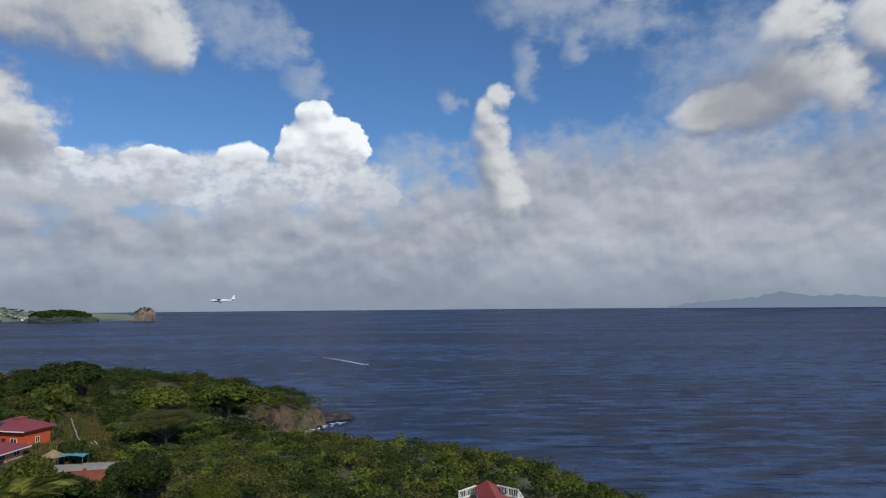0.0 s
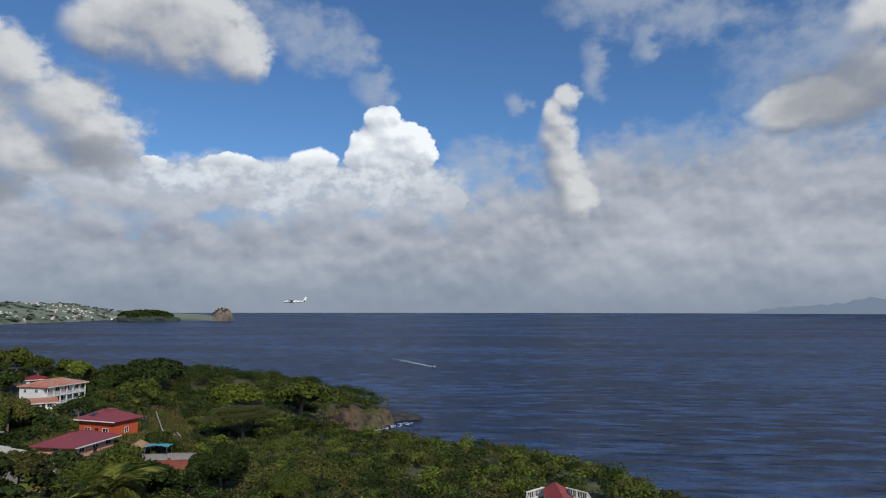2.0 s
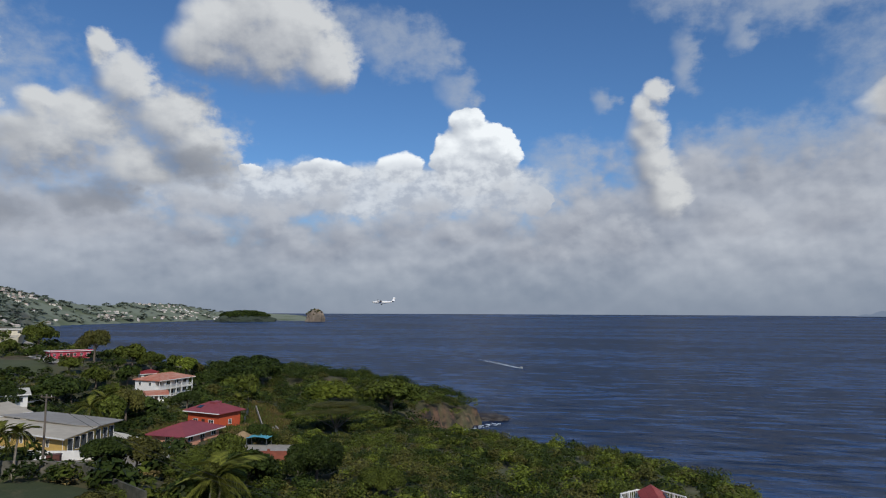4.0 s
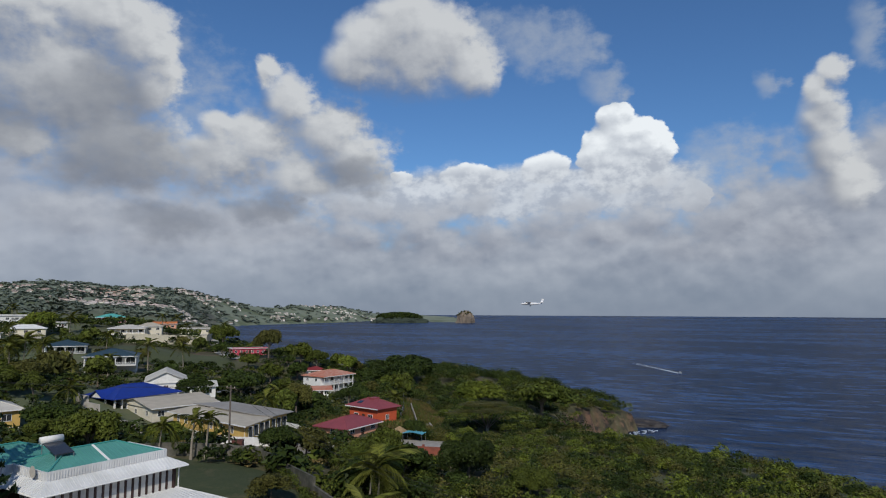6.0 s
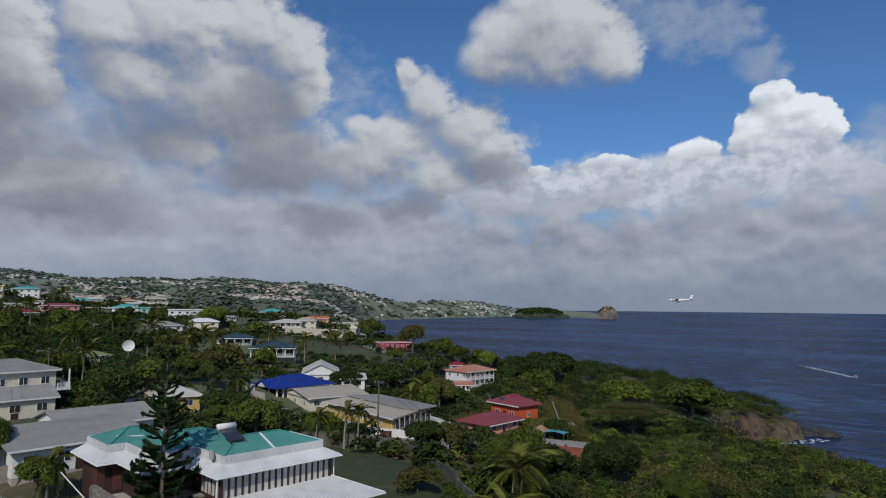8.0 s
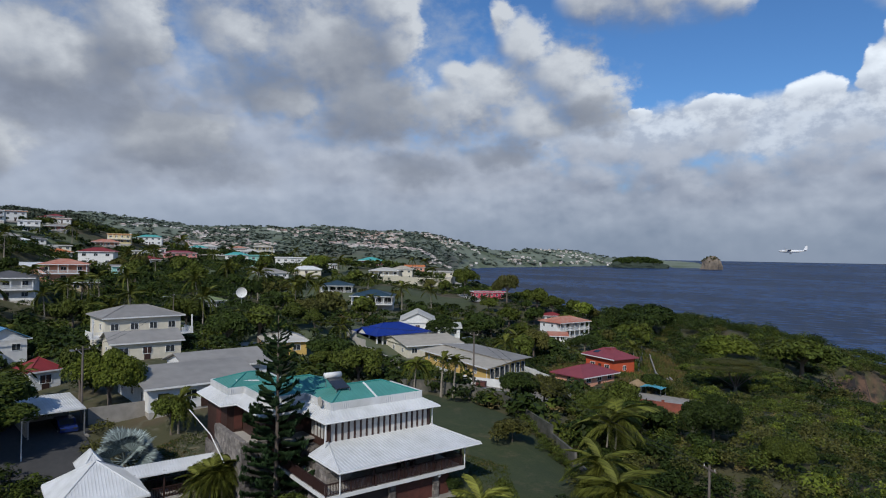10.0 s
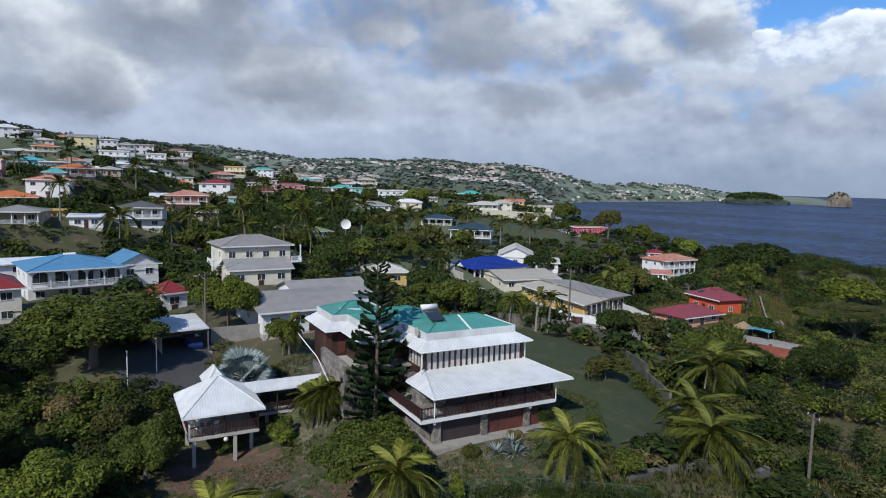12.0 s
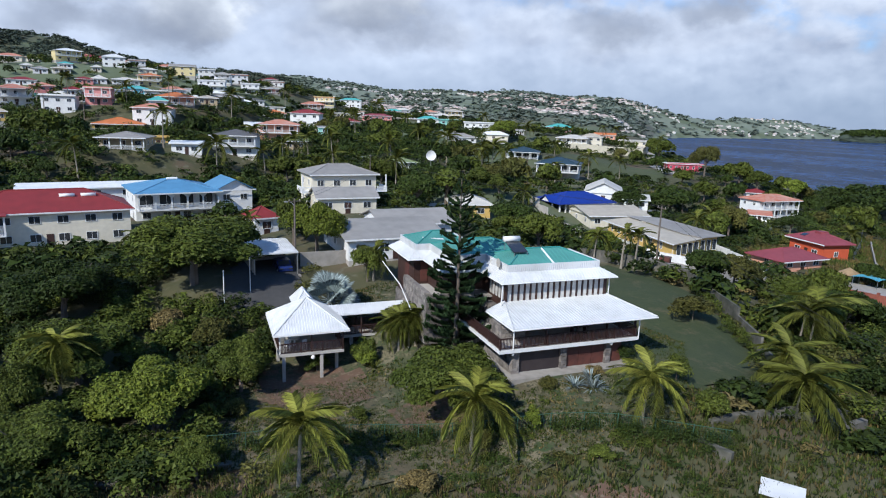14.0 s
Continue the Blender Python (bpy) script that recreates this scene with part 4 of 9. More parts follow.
def stone_block(name, owner, x0, x1, y0, y1, z0, z1):
    """A rubble masonry block: a core with proud uneven stones on its faces."""
    rnd = random.Random(int((x0 * 31 + y0 * 17 + z0 * 7) * 100))
    bm = bmesh.new()
    add_box(bm, x0 + 0.03, x1 - 0.03, y0 + 0.03, y1 - 0.03, z0, z1)
    for face in range(2):
        for (u0, u1, fixed, sgn) in (((x0, x1, y0, -1), (x0, x1, y1, 1))[face:face + 1] + ((y0, y1, x0, -1), (y0, y1, x1, 1))[face:face + 1]):
            vert = fixed in (x0, x1) and (u0, u1) == (y0, y1)
            z = z0
            while z < z1 - 0.08:
                h = rnd.uniform(0.22, 0.42)
                u = u0
                while u < u1 - 0.08:
                    w = rnd.uniform(0.28, 0.6)
                    a, b = u + 0.015, min(u + w, u1) - 0.015
                    c, d = z + 0.015, min(z + h, z1) - 0.015
                    k = rnd.uniform(0.0, 0.05)
                    if b - a > 0.05 and d - c > 0.05:
                        if vert:
                            add_box(bm, min(fixed, fixed + sgn * k) - 0.03, max(fixed, fixed + sgn * k) + 0.0, a, b, c, d) if sgn < 0 else add_box(bm, fixed - 0.02, fixed + k, a, b, c, d)
                        else:
                            add_box(bm, a, b, fixed - k, fixed + 0.03, c, d) if sgn < 0 else add_box(bm, a, b, fixed - 0.03, fixed + k, c, d)
                    u += w
                z += h
    return part(name, bm, STONE, owner, "grey-brown rubble stone")


make_villa()


def make_gazebo():
    m = pose(-40.25, 25.3, 37.0, 0, 0, 84.6) @ pose(-14.2, 15.2, -3.9)
    g = thing("gazebo", m, "raised timber gazebo with a white ribbed hipped roof on concrete stilts", "gazebo")
    hip_roof(g, -3.45, 3.35, -3.45, 3.35, 5.15, 2.35, WHITE_ROOF, 0.24, WHITE_ROOF, 0.08, "white ribbed sheet roof")
    cap = hip_roof(g, -1.0, 1.2, 1.5, 4.9, 6.1, 1.35, WHITE_ROOF, 0.24, WHITE_ROOF, 0.08, "white ribbed sheet roof")
    bm = bmesh.new()
    add_box(bm, -3.5, 3.4, -3.5, -3.43, 4.98, 5.14)
    add_box(bm, -3.5, 3.4, 3.33, 3.4, 4.98, 5.14)
    add_box(bm, -3.5, -3.43, -3.43, 3.33, 4.98, 5.14)
    add_box(bm, 3.33, 3.4, -3.43, 3.33, 4.98, 5.14)
    part("fascia", bm, WHITE, g)
    part("deck", box(-2.95, 2.95, -2.95, 2.95, 2.85, 3.12), PALE_CONCRETE, g, "pale deck slab")
    for x, y in ((-2.5, -2.7), (0.9, -2.7), (2.55, -1.4), (-2.5, 2.4), (2.5, 2.4)):
        part("stilt", box(x - 0.14, x + 0.14, y - 0.14, y + 0.14, -2.0, 2.85), PALE_CONCRETE, g, "concrete stilt")
    for x, y in ((-2.85, -2.85), (2.85, -2.85), (-2.85, 2.85), (2.85, 2.85), (0, -2.85), (-2.85, 0)):
        part("post", box(x - 0.06, x + 0.06, y - 0.06, y + 0.06, 3.12, 5.2), WHITE if (x, y) == (-2.85, -2.85) else BROWN, g)
    for a, b in (((-2.85, -2.85), (2.85, -2.85)), ((-2.85, 2.85), (-2.85, -2.85)), ((2.85, -2.85), (2.85, 0.6)), ((2.85, 2.85), (-2.85, 2.85))):
        railing(g, a, b, 3.12, 0.95, single=True)
    bm = bmesh.new()
    bmesh.ops.create_uvsphere(bm, u_segments=14, v_segments=10, radius=0.2, matrix=Matrix.Translation((0.1, -2.9, 2.6)))
    part("globe_lamp", bm, WHITE, g, "white globe lamp", True)
    chair_at = ((-2.0, -2.0, 20), (-0.6, -1.6, 200), (-1.4, 0.2, 100))
    for x, y, r in chair_at:
        c = thing("garden_chair", m @ pose(x, y, 3.13, 0, 0, r), "white plastic garden chair on the gazebo deck", "chair", "gazebo chairs")
        part("seat", box(-0.25, 0.25, -0.25, 0.25, 0.42, 0.46), WHITE, c)
        part("backrest", slab([(-0.25, 0.22, 0.46), (0.25, 0.22, 0.46), (0.25, 0.34, 0.9), (-0.25, 0.34, 0.9)], 0.04), WHITE, c)
        for sx in (-0.22, 0.22):
            for sy in (-0.22, 0.22):
                part("leg", box(sx - 0.02, sx + 0.02, sy - 0.02, sy + 0.02, 0, 0.42), WHITE, c)
    t = thing("garden_table", m @ pose(-1.3, -0.9, 3.13), "small round white garden table", "table")
    bm = bmesh.new()
    bmesh.ops.create_cone(bm, segments=24, radius1=0.5, radius2=0.5, depth=0.04, cap_ends=True, matrix=Matrix.Translation((0, 0, 0.72)))
    part("tabletop", bm, WHITE, t)
    part("pedestal", tube([(0, 0, 0), (0, 0, 0.7)], [0.12, 0.05], 10), WHITE, t)

    k = thing("covered_walkway", pose(-40.25, 25.3, 37.0, 0, 0, 84.6) @ pose(-11.1, 17.2, -0.9), "covered timber walkway with a white ribbed roof joining gazebo and villa", "walkway")
    part("deck", box(-0.2, 7.4, -1.0, 1.4, -0.25, 0.0), PALE_CONCRETE, k)
    planes = [((-0.8, -1.35, 2.25), (7.6, -1.35, 2.25), (7.6, 0.2, 2.85), (-0.8, 0.2, 2.85)), ((7.6, 1.75, 2.25), (-0.8, 1.75, 2.25), (-0.8, 0.2, 2.85), (7.6, 0.2, 2.85))]
    bm, rb = bmesh.new(), bmesh.new()
    for pl in planes:
        plane_solid(bm, *pl, 0.08)
        ribs(rb, *pl, gap=0.24)
    roof = part("roof", bm, WHITE_ROOF, k, "white ribbed sheet roof")
    tagged(part("roof_ribs", rb, WHITE_ROOF, roof), kind="stuff")
    for x in (0.0, 2.4, 4.8, 7.2):
        for y in (-0.95, 1.35):
            part("post", box(x - 0.06, x + 0.06, y - 0.06, y + 0.06, 0, 2.4), BROWN, k)
    railing(k, (0, -0.95), (7.2, -0.95), 0.0, single=True)
    railing(k, (7.2, 1.35), (0, 1.35), 0.0)
    for x in (1.5, 5.5):
        part("stilt", box(x - 0.15, x + 0.15, -0.6, -0.3, -5.0, -0.25), PALE_CONCRETE, k)


make_gazebo()


# ---- houses of the neighbourhood ----
BUILT = []          # plan circles that planting keeps clear of
WALLS = {"white": (0.78, 0.77, 0.74), "cream": (0.72, 0.66, 0.52), "yellow": (0.66, 0.44, 0.13), "pale_yellow": (0.72, 0.60, 0.30), "pink": (0.68, 0.27, 0.24), "salmon": (0.72, 0.36, 0.24),
         "orange": (0.58, 0.10, 0.035), "red": (0.42, 0.045, 0.040), "mint": (0.36, 0.66, 0.58), "cyan": (0.20, 0.55, 0.62), "tan": (0.46, 0.36, 0.22), "magenta": (0.50, 0.05, 0.09), "grey": (0.48, 0.47, 0.45)}
ROOFS = {"grey": (0.31, 0.29, 0.26), "pale": (0.60, 0.57, 0.50), "beige": (0.47, 0.42, 0.33), "red": (0.24, 0.030, 0.028), "rust": (0.44, 0.13, 0.065), "orange": (0.55, 0.17, 0.045), "navy": (0.030, 0.062, 0.085),
         "green": (0.045, 0.20, 0.13), "teal": (0.10, 0.40, 0.36), "blue": (0.105, 0.265, 0.43), "tarp": (0.010, 0.035, 0.26), "maroon": (0.25, 0.055, 0.065), "dark": (0.115, 0.11, 0.105), "white": (0.76, 0.76, 0.74), "olive": (0.20, 0.24, 0.10)}


def wall_mat(c):
    return paint("wall_" + c, WALLS[c], 0.84, rand=0.05)


def roof_mat(c):
    col = ROOFS.get(c) or WALLS[c]
    worn = {"rust": (0.50, 0.30, 0.22), "grey": (0.24, 0.225, 0.20), "beige": (0.38, 0.335, 0.26)}.get(c, tuple(v * 0.78 for v in col))
    return mat("roof_" + c, col, worn, 0.8, 0.6, 0.006, 6.0, rand=0.06)


def window_mesh(w, h):
    """A framed opening, shared between alike windows."""
    key = f"window_{w:.2f}_{h:.2f}"
    if key not in bpy.data.meshes:
        bm = bmesh.new()
        t = 0.07
        for x0, x1, z0, z1 in ((-w / 2, w / 2, h - t, h), (-w / 2, w / 2, 0, t), (-w / 2, -w / 2 + t, t, h - t), (w / 2 - t, w / 2, t, h - t), (-t / 3, t / 3, t, h - t)):
            add_box(bm, x0, x1, -0.07, 0.0, z0, z1)
        me = bpy.data.meshes.new(key)
        bm.to_mesh(me)
        bm.free()
        me.materials.append(WHITE)
        bm = box(-w / 2 + t, w / 2 - t, -0.035, -0.003, t, h - t)
        mp = bpy.data.meshes.new(key + "_pane")
        bm.to_mesh(mp)
        bm.free()
        mp.materials.append(GLASS)
    return bpy.data.meshes[key], bpy.data.meshes[key + "_pane"]


def put_window(owner, x, y, z, turn, w=1.1, h=1.15, name="window"):
    me, mp = window_mesh(w, h)
    win = new(name, me)
    win.parent = owner
    win.matrix_local = pose(x, y, z, 0, 0, turn)
    pane = new("pane", mp)
    pane.parent = win
    return win


def gable_roof(owner, x0, x1, y0, y1, z0, h, material, along="x", gable=None, thick=0.12, rib=0.0):
    bm = bmesh.new()
    if along == "x":
        ym = (y0 + y1) / 2
        planes = [((x0, y0, z0), (x1, y0, z0), (x1, ym, z0 + h), (x0, ym, z0 + h)), ((x1, y1, z0), (x0, y1, z0), (x0, ym, z0 + h), (x1, ym, z0 + h))]
        ends = [[(x0 + 0.5, y0 + 0.4, z0 - 0.1), (x0 + 0.5, y1 - 0.4, z0 - 0.1), (x0 + 0.5, ym, z0 + h - 0.15)], [(x1 - 0.5, y0 + 0.4, z0 - 0.1), (x1 - 0.5, y1 - 0.4, z0 - 0.1), (x1 - 0.5, ym, z0 + h - 0.15)]]
    else:
        xm = (x0 + x1) / 2
        planes = [((x0, y1, z0), (x0, y0, z0), (xm, y0, z0 + h), (xm, y1, z0 + h)), ((x1, y0, z0), (x1, y1, z0), (xm, y1, z0 + h), (xm, y0, z0 + h))]
        ends = [[(x0 + 0.4, y0 + 0.5, z0 - 0.1), (x1 - 0.4, y0 + 0.5, z0 - 0.1), (xm, y0 + 0.5, z0 + h - 0.15)], [(x0 + 0.4, y1 - 0.5, z0 - 0.1), (x1 - 0.4, y1 - 0.5, z0 - 0.1), (xm, y1 - 0.5, z0 + h - 0.15)]]
    for pl in planes:
        plane_solid(bm, *pl, thick)
    roof = part("roof", bm, material, owner)
    if rib:
        rb = bmesh.new()
        for pl in planes:
            ribs(rb, *pl, gap=rib)
        part("roof_ribs", rb, material, roof)
    if gable:
        bm = bmesh.new()
        for tri in ends:
            bm.faces.new([bm.verts.new(p) for p in tri])
        part("gable", bm, gable, owner)
    return roof


def veranda(owner, x0, x1, y, z, h, material, depth=1.8, floor=True, gap=2.4, arches=False, rails=True, col=0.12):
    """Columns, floor and balustrade along a front."""
    if floor:
        part("veranda_floor", box(x0 - 0.1, x1 + 0.1, y - depth, y, z - 0.22, z), material, owner)
    n = max(1, round((x1 - x0) / gap))
    for i in range(n + 1):
        x = x0 + (x1 - x0) * i / n
        part("column", box(x - col, x + col, y - depth + 0.05, y - depth + 0.05 + 2 * col, z, z + h), material, owner)
    if arches:
        for i in range(n):
            a, b = x0 + (x1 - x0) * i / n + col, x0 + (x1 - x0) * (i + 1) / n - col
            r = (b - a) / 2
            pts = [(a + r - r * math.cos(math.pi * k / 10), z + h - 0.15 - r * 0.8 + r * 0.75 * math.sin(math.pi * k / 10)) for k in range(11)]
            bm = bmesh.new()
            lo = [bm.verts.new((p[0], y - depth + 0.08, p[1])) for p in pts] + [bm.verts.new((p[0], y - depth + 0.28, p[1])) for p in pts]
            hi = [bm.verts.new((p[0], y - depth + 0.08, z + h)) for p in pts] + [bm.verts.new((p[0], y - depth + 0.28, z + h)) for p in pts]
            for k in range(10):
                bm.faces.new((lo[k], lo[k + 1], hi[k + 1], hi[k]))
                bm.faces.new((lo[11 + k + 1], lo[11 + k], hi[11 + k], hi[11 + k + 1]))
                bm.faces.new((lo[k + 1], lo[k], lo[11 + k], lo[11 + k + 1]))
            part("arch", bm, material, owner)
    if rails:
        railing(owner, (x0, y - depth + 0.12), (x1, y - depth + 0.12), z, 0.95, material, 0.22, gap)


def house(label, x, y, z, turn, w, d, storeys, wall, roof, style="hip", rise=1.6, eave=0.6, floor_h=2.8, porch=None, wins=None, deep=5.0, arches=False, name="house", group="hillside houses", side_wins=True, stilts=False, heater=False, door=True):
    """A house whose front faces local -y. x, y: the middle of the front; z: ground floor level."""
    h = thing(name, pose(x, y, z, 0, 0, turn), label, "house", group)
    mid = pose(x, y, z, 0, 0, turn) @ Vector((0, d / 2 - 1, 0))
    BUILT.append((mid.x, mid.y, math.hypot(w, d) / 2 + 1.5))
    H = storeys * floor_h
    wm, rm = wall_mat(wall), roof_mat(roof)
    x0, x1 = -w / 2, w / 2
    if stilts:
        part("wall", box(x0, x1, 0, d, floor_h, H), wm, h)
        for i in range(5):
            part("stilt", box(x0 + i * (w - 0.3) / 4, x0 + i * (w - 0.3) / 4 + 0.3, 0.1, 0.4, -deep, floor_h), wm, h)
        part("undercroft_wall", box(x0 + 0.4, x1 - 0.4, d * 0.5, d, -deep, floor_h), wm, h)
    else:
        part("wall", box(x0, x1, 0, d, 0, H), wm, h)
        part("foundation", box(x0 + 0.05, x1 - 0.05, 0.05, d - 0.05, -deep, 0.0), PALE_CONCRETE, h)
    e, pd = eave, 2.8 if arches else 1.8
    if style == "hip":
        hip_roof(h, x0 - e, x1 + e, -e - (pd if porch else 0), d + e, H + 0.02, rise, rm, 0.0, rm)
    elif style == "gable":
        gable_roof(h, x0 - e, x1 + e, -e - (pd if porch else 0), d + e, H + 0.02, rise, rm, "x", wm)
    elif style == "gable_y":
        gable_roof(h, x0 - e, x1 + e, -e, d + e, H + 0.02, rise, rm, "y", wm)
    elif style == "shed":
        part("roof", slab([(x0 - e, -e, H + 0.05), (x1 + e, -e, H + 0.05), (x1 + e, d + e, H + rise), (x0 - e, d + e, H + rise)], 0.15), rm, h)
    else:
        part("roof", box(x0 - e, x1 + e, -e, d + e, H + 0.003, H + 0.25), rm, h)
        part("parapet", box(x0 - e + 0.1, x1 + e - 0.1, -e + 0.1, -e + 0.25, H + 0.25, H + 0.6), wm, h)
    if style != "flat":
        bm = bmesh.new()
        yf = -e - (pd if porch and style in ("hip", "gable") else 0)
        add_box(bm, x0 - e, x1 + e, yf - 0.05, yf, H - 0.16, H + 0.05)
        part("fascia", bm, WHITE, h)
    n = wins or max(2, int(w / 3.2))
    for s in range(storeys):
        zz = s * floor_h + 0.95
        if stilts and s == 0:
            continue
        for i in range(n):
            # wide dark glazing added behind arches, standing in for deep porch shade
            if arches and s in (porch or ()):
                put_window(h, x0 + w * (i + 0.5) / n, -0.004, zz - 0.75, 0, w / n * 0.72, 2.15)
            else:
                put_window(h, x0 + w * (i + 0.5) / n, -0.004, zz, 0, min(1.5, w / n * 0.42), 1.15)
        if side_wins:
            k = max(1, int(d / 4))
            for i in range(k):
                put_window(h, x0 - 0.004, d * (i + 0.5) / k, zz, -90, 1.0, 1.1)
                put_window(h, x1 + 0.004, d * (i + 0.5) / k, zz, 90, 1.0, 1.1)
    if door:
        part("door", box(x0 + w * 0.5 - 0.45, x0 + w * 0.5 + 0.45, -0.06, -0.003, (floor_h if stilts else 0.0), (floor_h if stilts else 0.0) + 2.05), BROWN, h)
    for s in porch or ():
        veranda(h, x0 + 0.15, x1 - 0.15, -0.01, s * floor_h, floor_h, WHITE if not arches else wm, pd, s > 0, 2.9 if arches else 2.4, arches)
    if heater:
        t = part("solar_heater", tube([(-0.9, d * 0.3, H + rise * 0.75 + 0.45), (0.9, d * 0.3, H + rise * 0.75 + 0.45)], [0.25, 0.25], 12), WHITE, h, "white solar water tank")
        part("panel", slab([(-0.8, d * 0.1, H + rise * 0.4 + 0.15), (0.8, d * 0.1, H + rise * 0.4 + 0.15), (0.8, d * 0.26, H + rise * 0.72 + 0.2), (-0.8, d * 0.26, H + rise * 0.72 + 0.2)], 0.08), PANEL, t)
    return h

# ---- houses up the hill and along the coast ----
house("white two-storey house with a dark shingle roof and balcony", -185.1, 24.2, 44.7, 74, 11.7, 10, 2, "white", "dark", "hip", 1.6, deep=3.9, porch=(1,))
house("small shed with an olive green sheet roof", -206.5, 46.0, 45.1, 77, 7.3, 5, 1, "tan", "olive", "shed", 0.7, deep=4.0, side_wins=False)
house("white bungalow with a low grey roof", -255.2, 73.8, 46.3, 80, 7.9, 7, 1, "white", "grey", "hip", .9, deep=4.0)
house("mint green house with a flat grey roof", -263.7, 73.5, 48.2, 80, 8.8, 6, 1, "mint", "grey", "shed", .5, deep=5.5)
house("pink bungalow with a faded red hipped roof", -368.7, 132.4, 53.0, 74, 17.4, 9, 1, "pink", "maroon", "hip", 1.2, deep=3.9)
house("white bungalow with a pale green sheet roof", -420.3, 183.8, 53.9, 66, 17.1, 9, 1, "white", "pale", "gable", 1.3, deep=3.9)
house("white flat-roofed modern house", -328.0, 180.8, 48.1, 61, 19.0, 10, 2, "white", "white", "flat", .3, deep=3.9, floor_h=2.9)
house("small white outbuilding with a grey roof", -302.7, 192.1, 48.1, 67, 4.4, 5, 1, "white", "grey", "shed", .5, deep=3.9)
house("bungalow with a grey hipped roof among palms", -268.3, 137.4, 45.0, 75, 15.0, 10, 1, "white", "grey", "hip", 1.7, deep=4.0)
house("red house with a bright teal hipped roof", -315.4, 226.8, 50.1, 56, 14.6, 10, 1, "red", "teal", "hip", 2.0, deep=4.0, porch=(0,))
house("large cream two-storey house on a walled terrace", -269.0, 201.8, 42.8, 45, 15.4, 10, 2, "cream", "pale", "hip", 1.5, deep=3.8, porch=(1,))
house("cream house with a beige hipped roof", -267.8, 213.1, 43.6, 47, 10.8, 8, 2, "cream", "beige", "hip", 1.6, deep=4.0)
house("house with an orange sheet roof", -295.2, 244.6, 46.7, 50, 11.4, 8, 1, "salmon", "orange", "gable", 1.2, deep=6.4)
house("cream bungalow with a flat beige roof", -277.3, 249.9, 44.3, 42, 15.8, 8, 1, "cream", "beige", "shed", .5, deep=4.3)
house("white house with a navy hipped roof and arched veranda", -225.7, 144.7, 41.1, 53, 12.8, 10, 1, "white", "navy", "hip", 2.0, deep=3.9, porch=(0,), arches=True)
house("white house on columns with a navy hipped roof and arched veranda", -183.8, 132.5, 36.9, 48, 14.5, 10, 2, "white", "navy", "hip", 2.0, deep=4.0, porch=(1,), arches=True, stilts=True)
house("yellow bungalow with a pale hipped roof", -113.8, 60.8, 37.2, 71, 7.9, 9, 1, "yellow", "pale", "hip", 1.7, deep=3.8)
house("low house with a dull green roof among trees", -183.3, 72.3, 40.2, 82, 12.1, 9, 1, "grey", "olive", "hip", 1.3, deep=4.0)
house("white two-storey house with a rusty red hipped roof and balconies", -136.0, 184.5, 29.1, 84, 15.0, 8.0, 2, "white", "rust", "hip", 1.7, deep=3.9, porch=(0,1), floor_h=2.7)
house("long magenta bungalow with a white flat roof", -205.5, 215.5, 37.3, 58, 14.4, 8, 1, "magenta", "white", "flat", .3, deep=4.1, wins=6)
house("yellow house with an orange tiled hipped roof and arched porch", -226.1, -4.7, 48.8, 85, 14.0, 10, 1, "yellow", "orange", "hip", 1.9, deep=4.0, porch=(0,), arches=True)
house("white two-storey house with a brown roof", -233.1, 5.3, 51.2, 78, 11.8, 9, 2, "white", "rust", "hip", 1.4, deep=3.9)
house("tan house with a broad grey roof and deep porch", -174.9, -3.3, 47.0, 77, 10.5, 10, 1, "tan", "grey", "hip", 1.3, deep=3.8, porch=(0,))
house("yellow rendered outbuilding on the slope", -188.8, 5.2, 46.5, 88, 4.7, 6, 1, "yellow", "yellow", "flat", .2, deep=3.0)
house("white house with a dark green hipped roof", -327.2, -38.3, 56.5, 92, 16.9, 9, 1, "white", "green", "hip", 1.5, deep=5.8, porch=(0,))
house("white two-storey flat-roofed house", -248.4, -22.3, 54.0, 85, 9.8, 9, 2, "white", "white", "flat", .3, deep=4.2)
house("salmon house with triple orange gables and a terrace", -251.8, 13.8, 58.0, 87, 12.6, 9, 1, "salmon", "orange", "hip", 1.6, deep=3.9, porch=(0,))
house("tan bungalow with a beige roof", -259.9, 25.2, 58.2, 84, 7.4, 8, 1, "tan", "beige", "hip", 1.0, deep=4.1)
house("white house with a pale teal hipped roof", -246.1, 7.7, 56.5, 84, 6.0, 7, 1, "white", "teal", "hip", 1.5, deep=3.8)
house("pink and white two-storey house with balconies", -254.1, -10.6, 57.1, 84, 8.1, 9, 2, "pink", "cream", "flat", .3, deep=3.9, porch=(1,))
house("turquoise house with a flat roof", -329.2, 2.0, 61.8, 89, 9.1, 9, 1, "cyan", "cyan", "flat", .3, deep=9.6)
house("white house with a pale hipped roof", -396.2, -2.0, 67.7, 90, 13.6, 9, 1, "white", "pale", "hip", 1.3, deep=3.7, porch=(0,))
house("pale yellow house with an orange roof", -398.0, 10.0, 67.8, 88, 12.4, 9, 2, "pale_yellow", "orange", "hip", 1.4, deep=3.9, porch=(1,))
house("white two-storey house with a white hipped roof", -429.7, -7.5, 78.5, 91, 12.0, 10, 2, "white", "white", "hip", 2.0, deep=3.9)
house("cream bungalow high on the hill", -419.8, 9.7, 75.0, 88, 9.8, 9, 1, "cream", "pale", "hip", 1.2, deep=4.0)
house("white house with a white hipped roof on the ridge", -498.0, 27.6, 78.3, 87, 13.0, 9, 1, "white", "white", "hip", 1.6, deep=5.0)
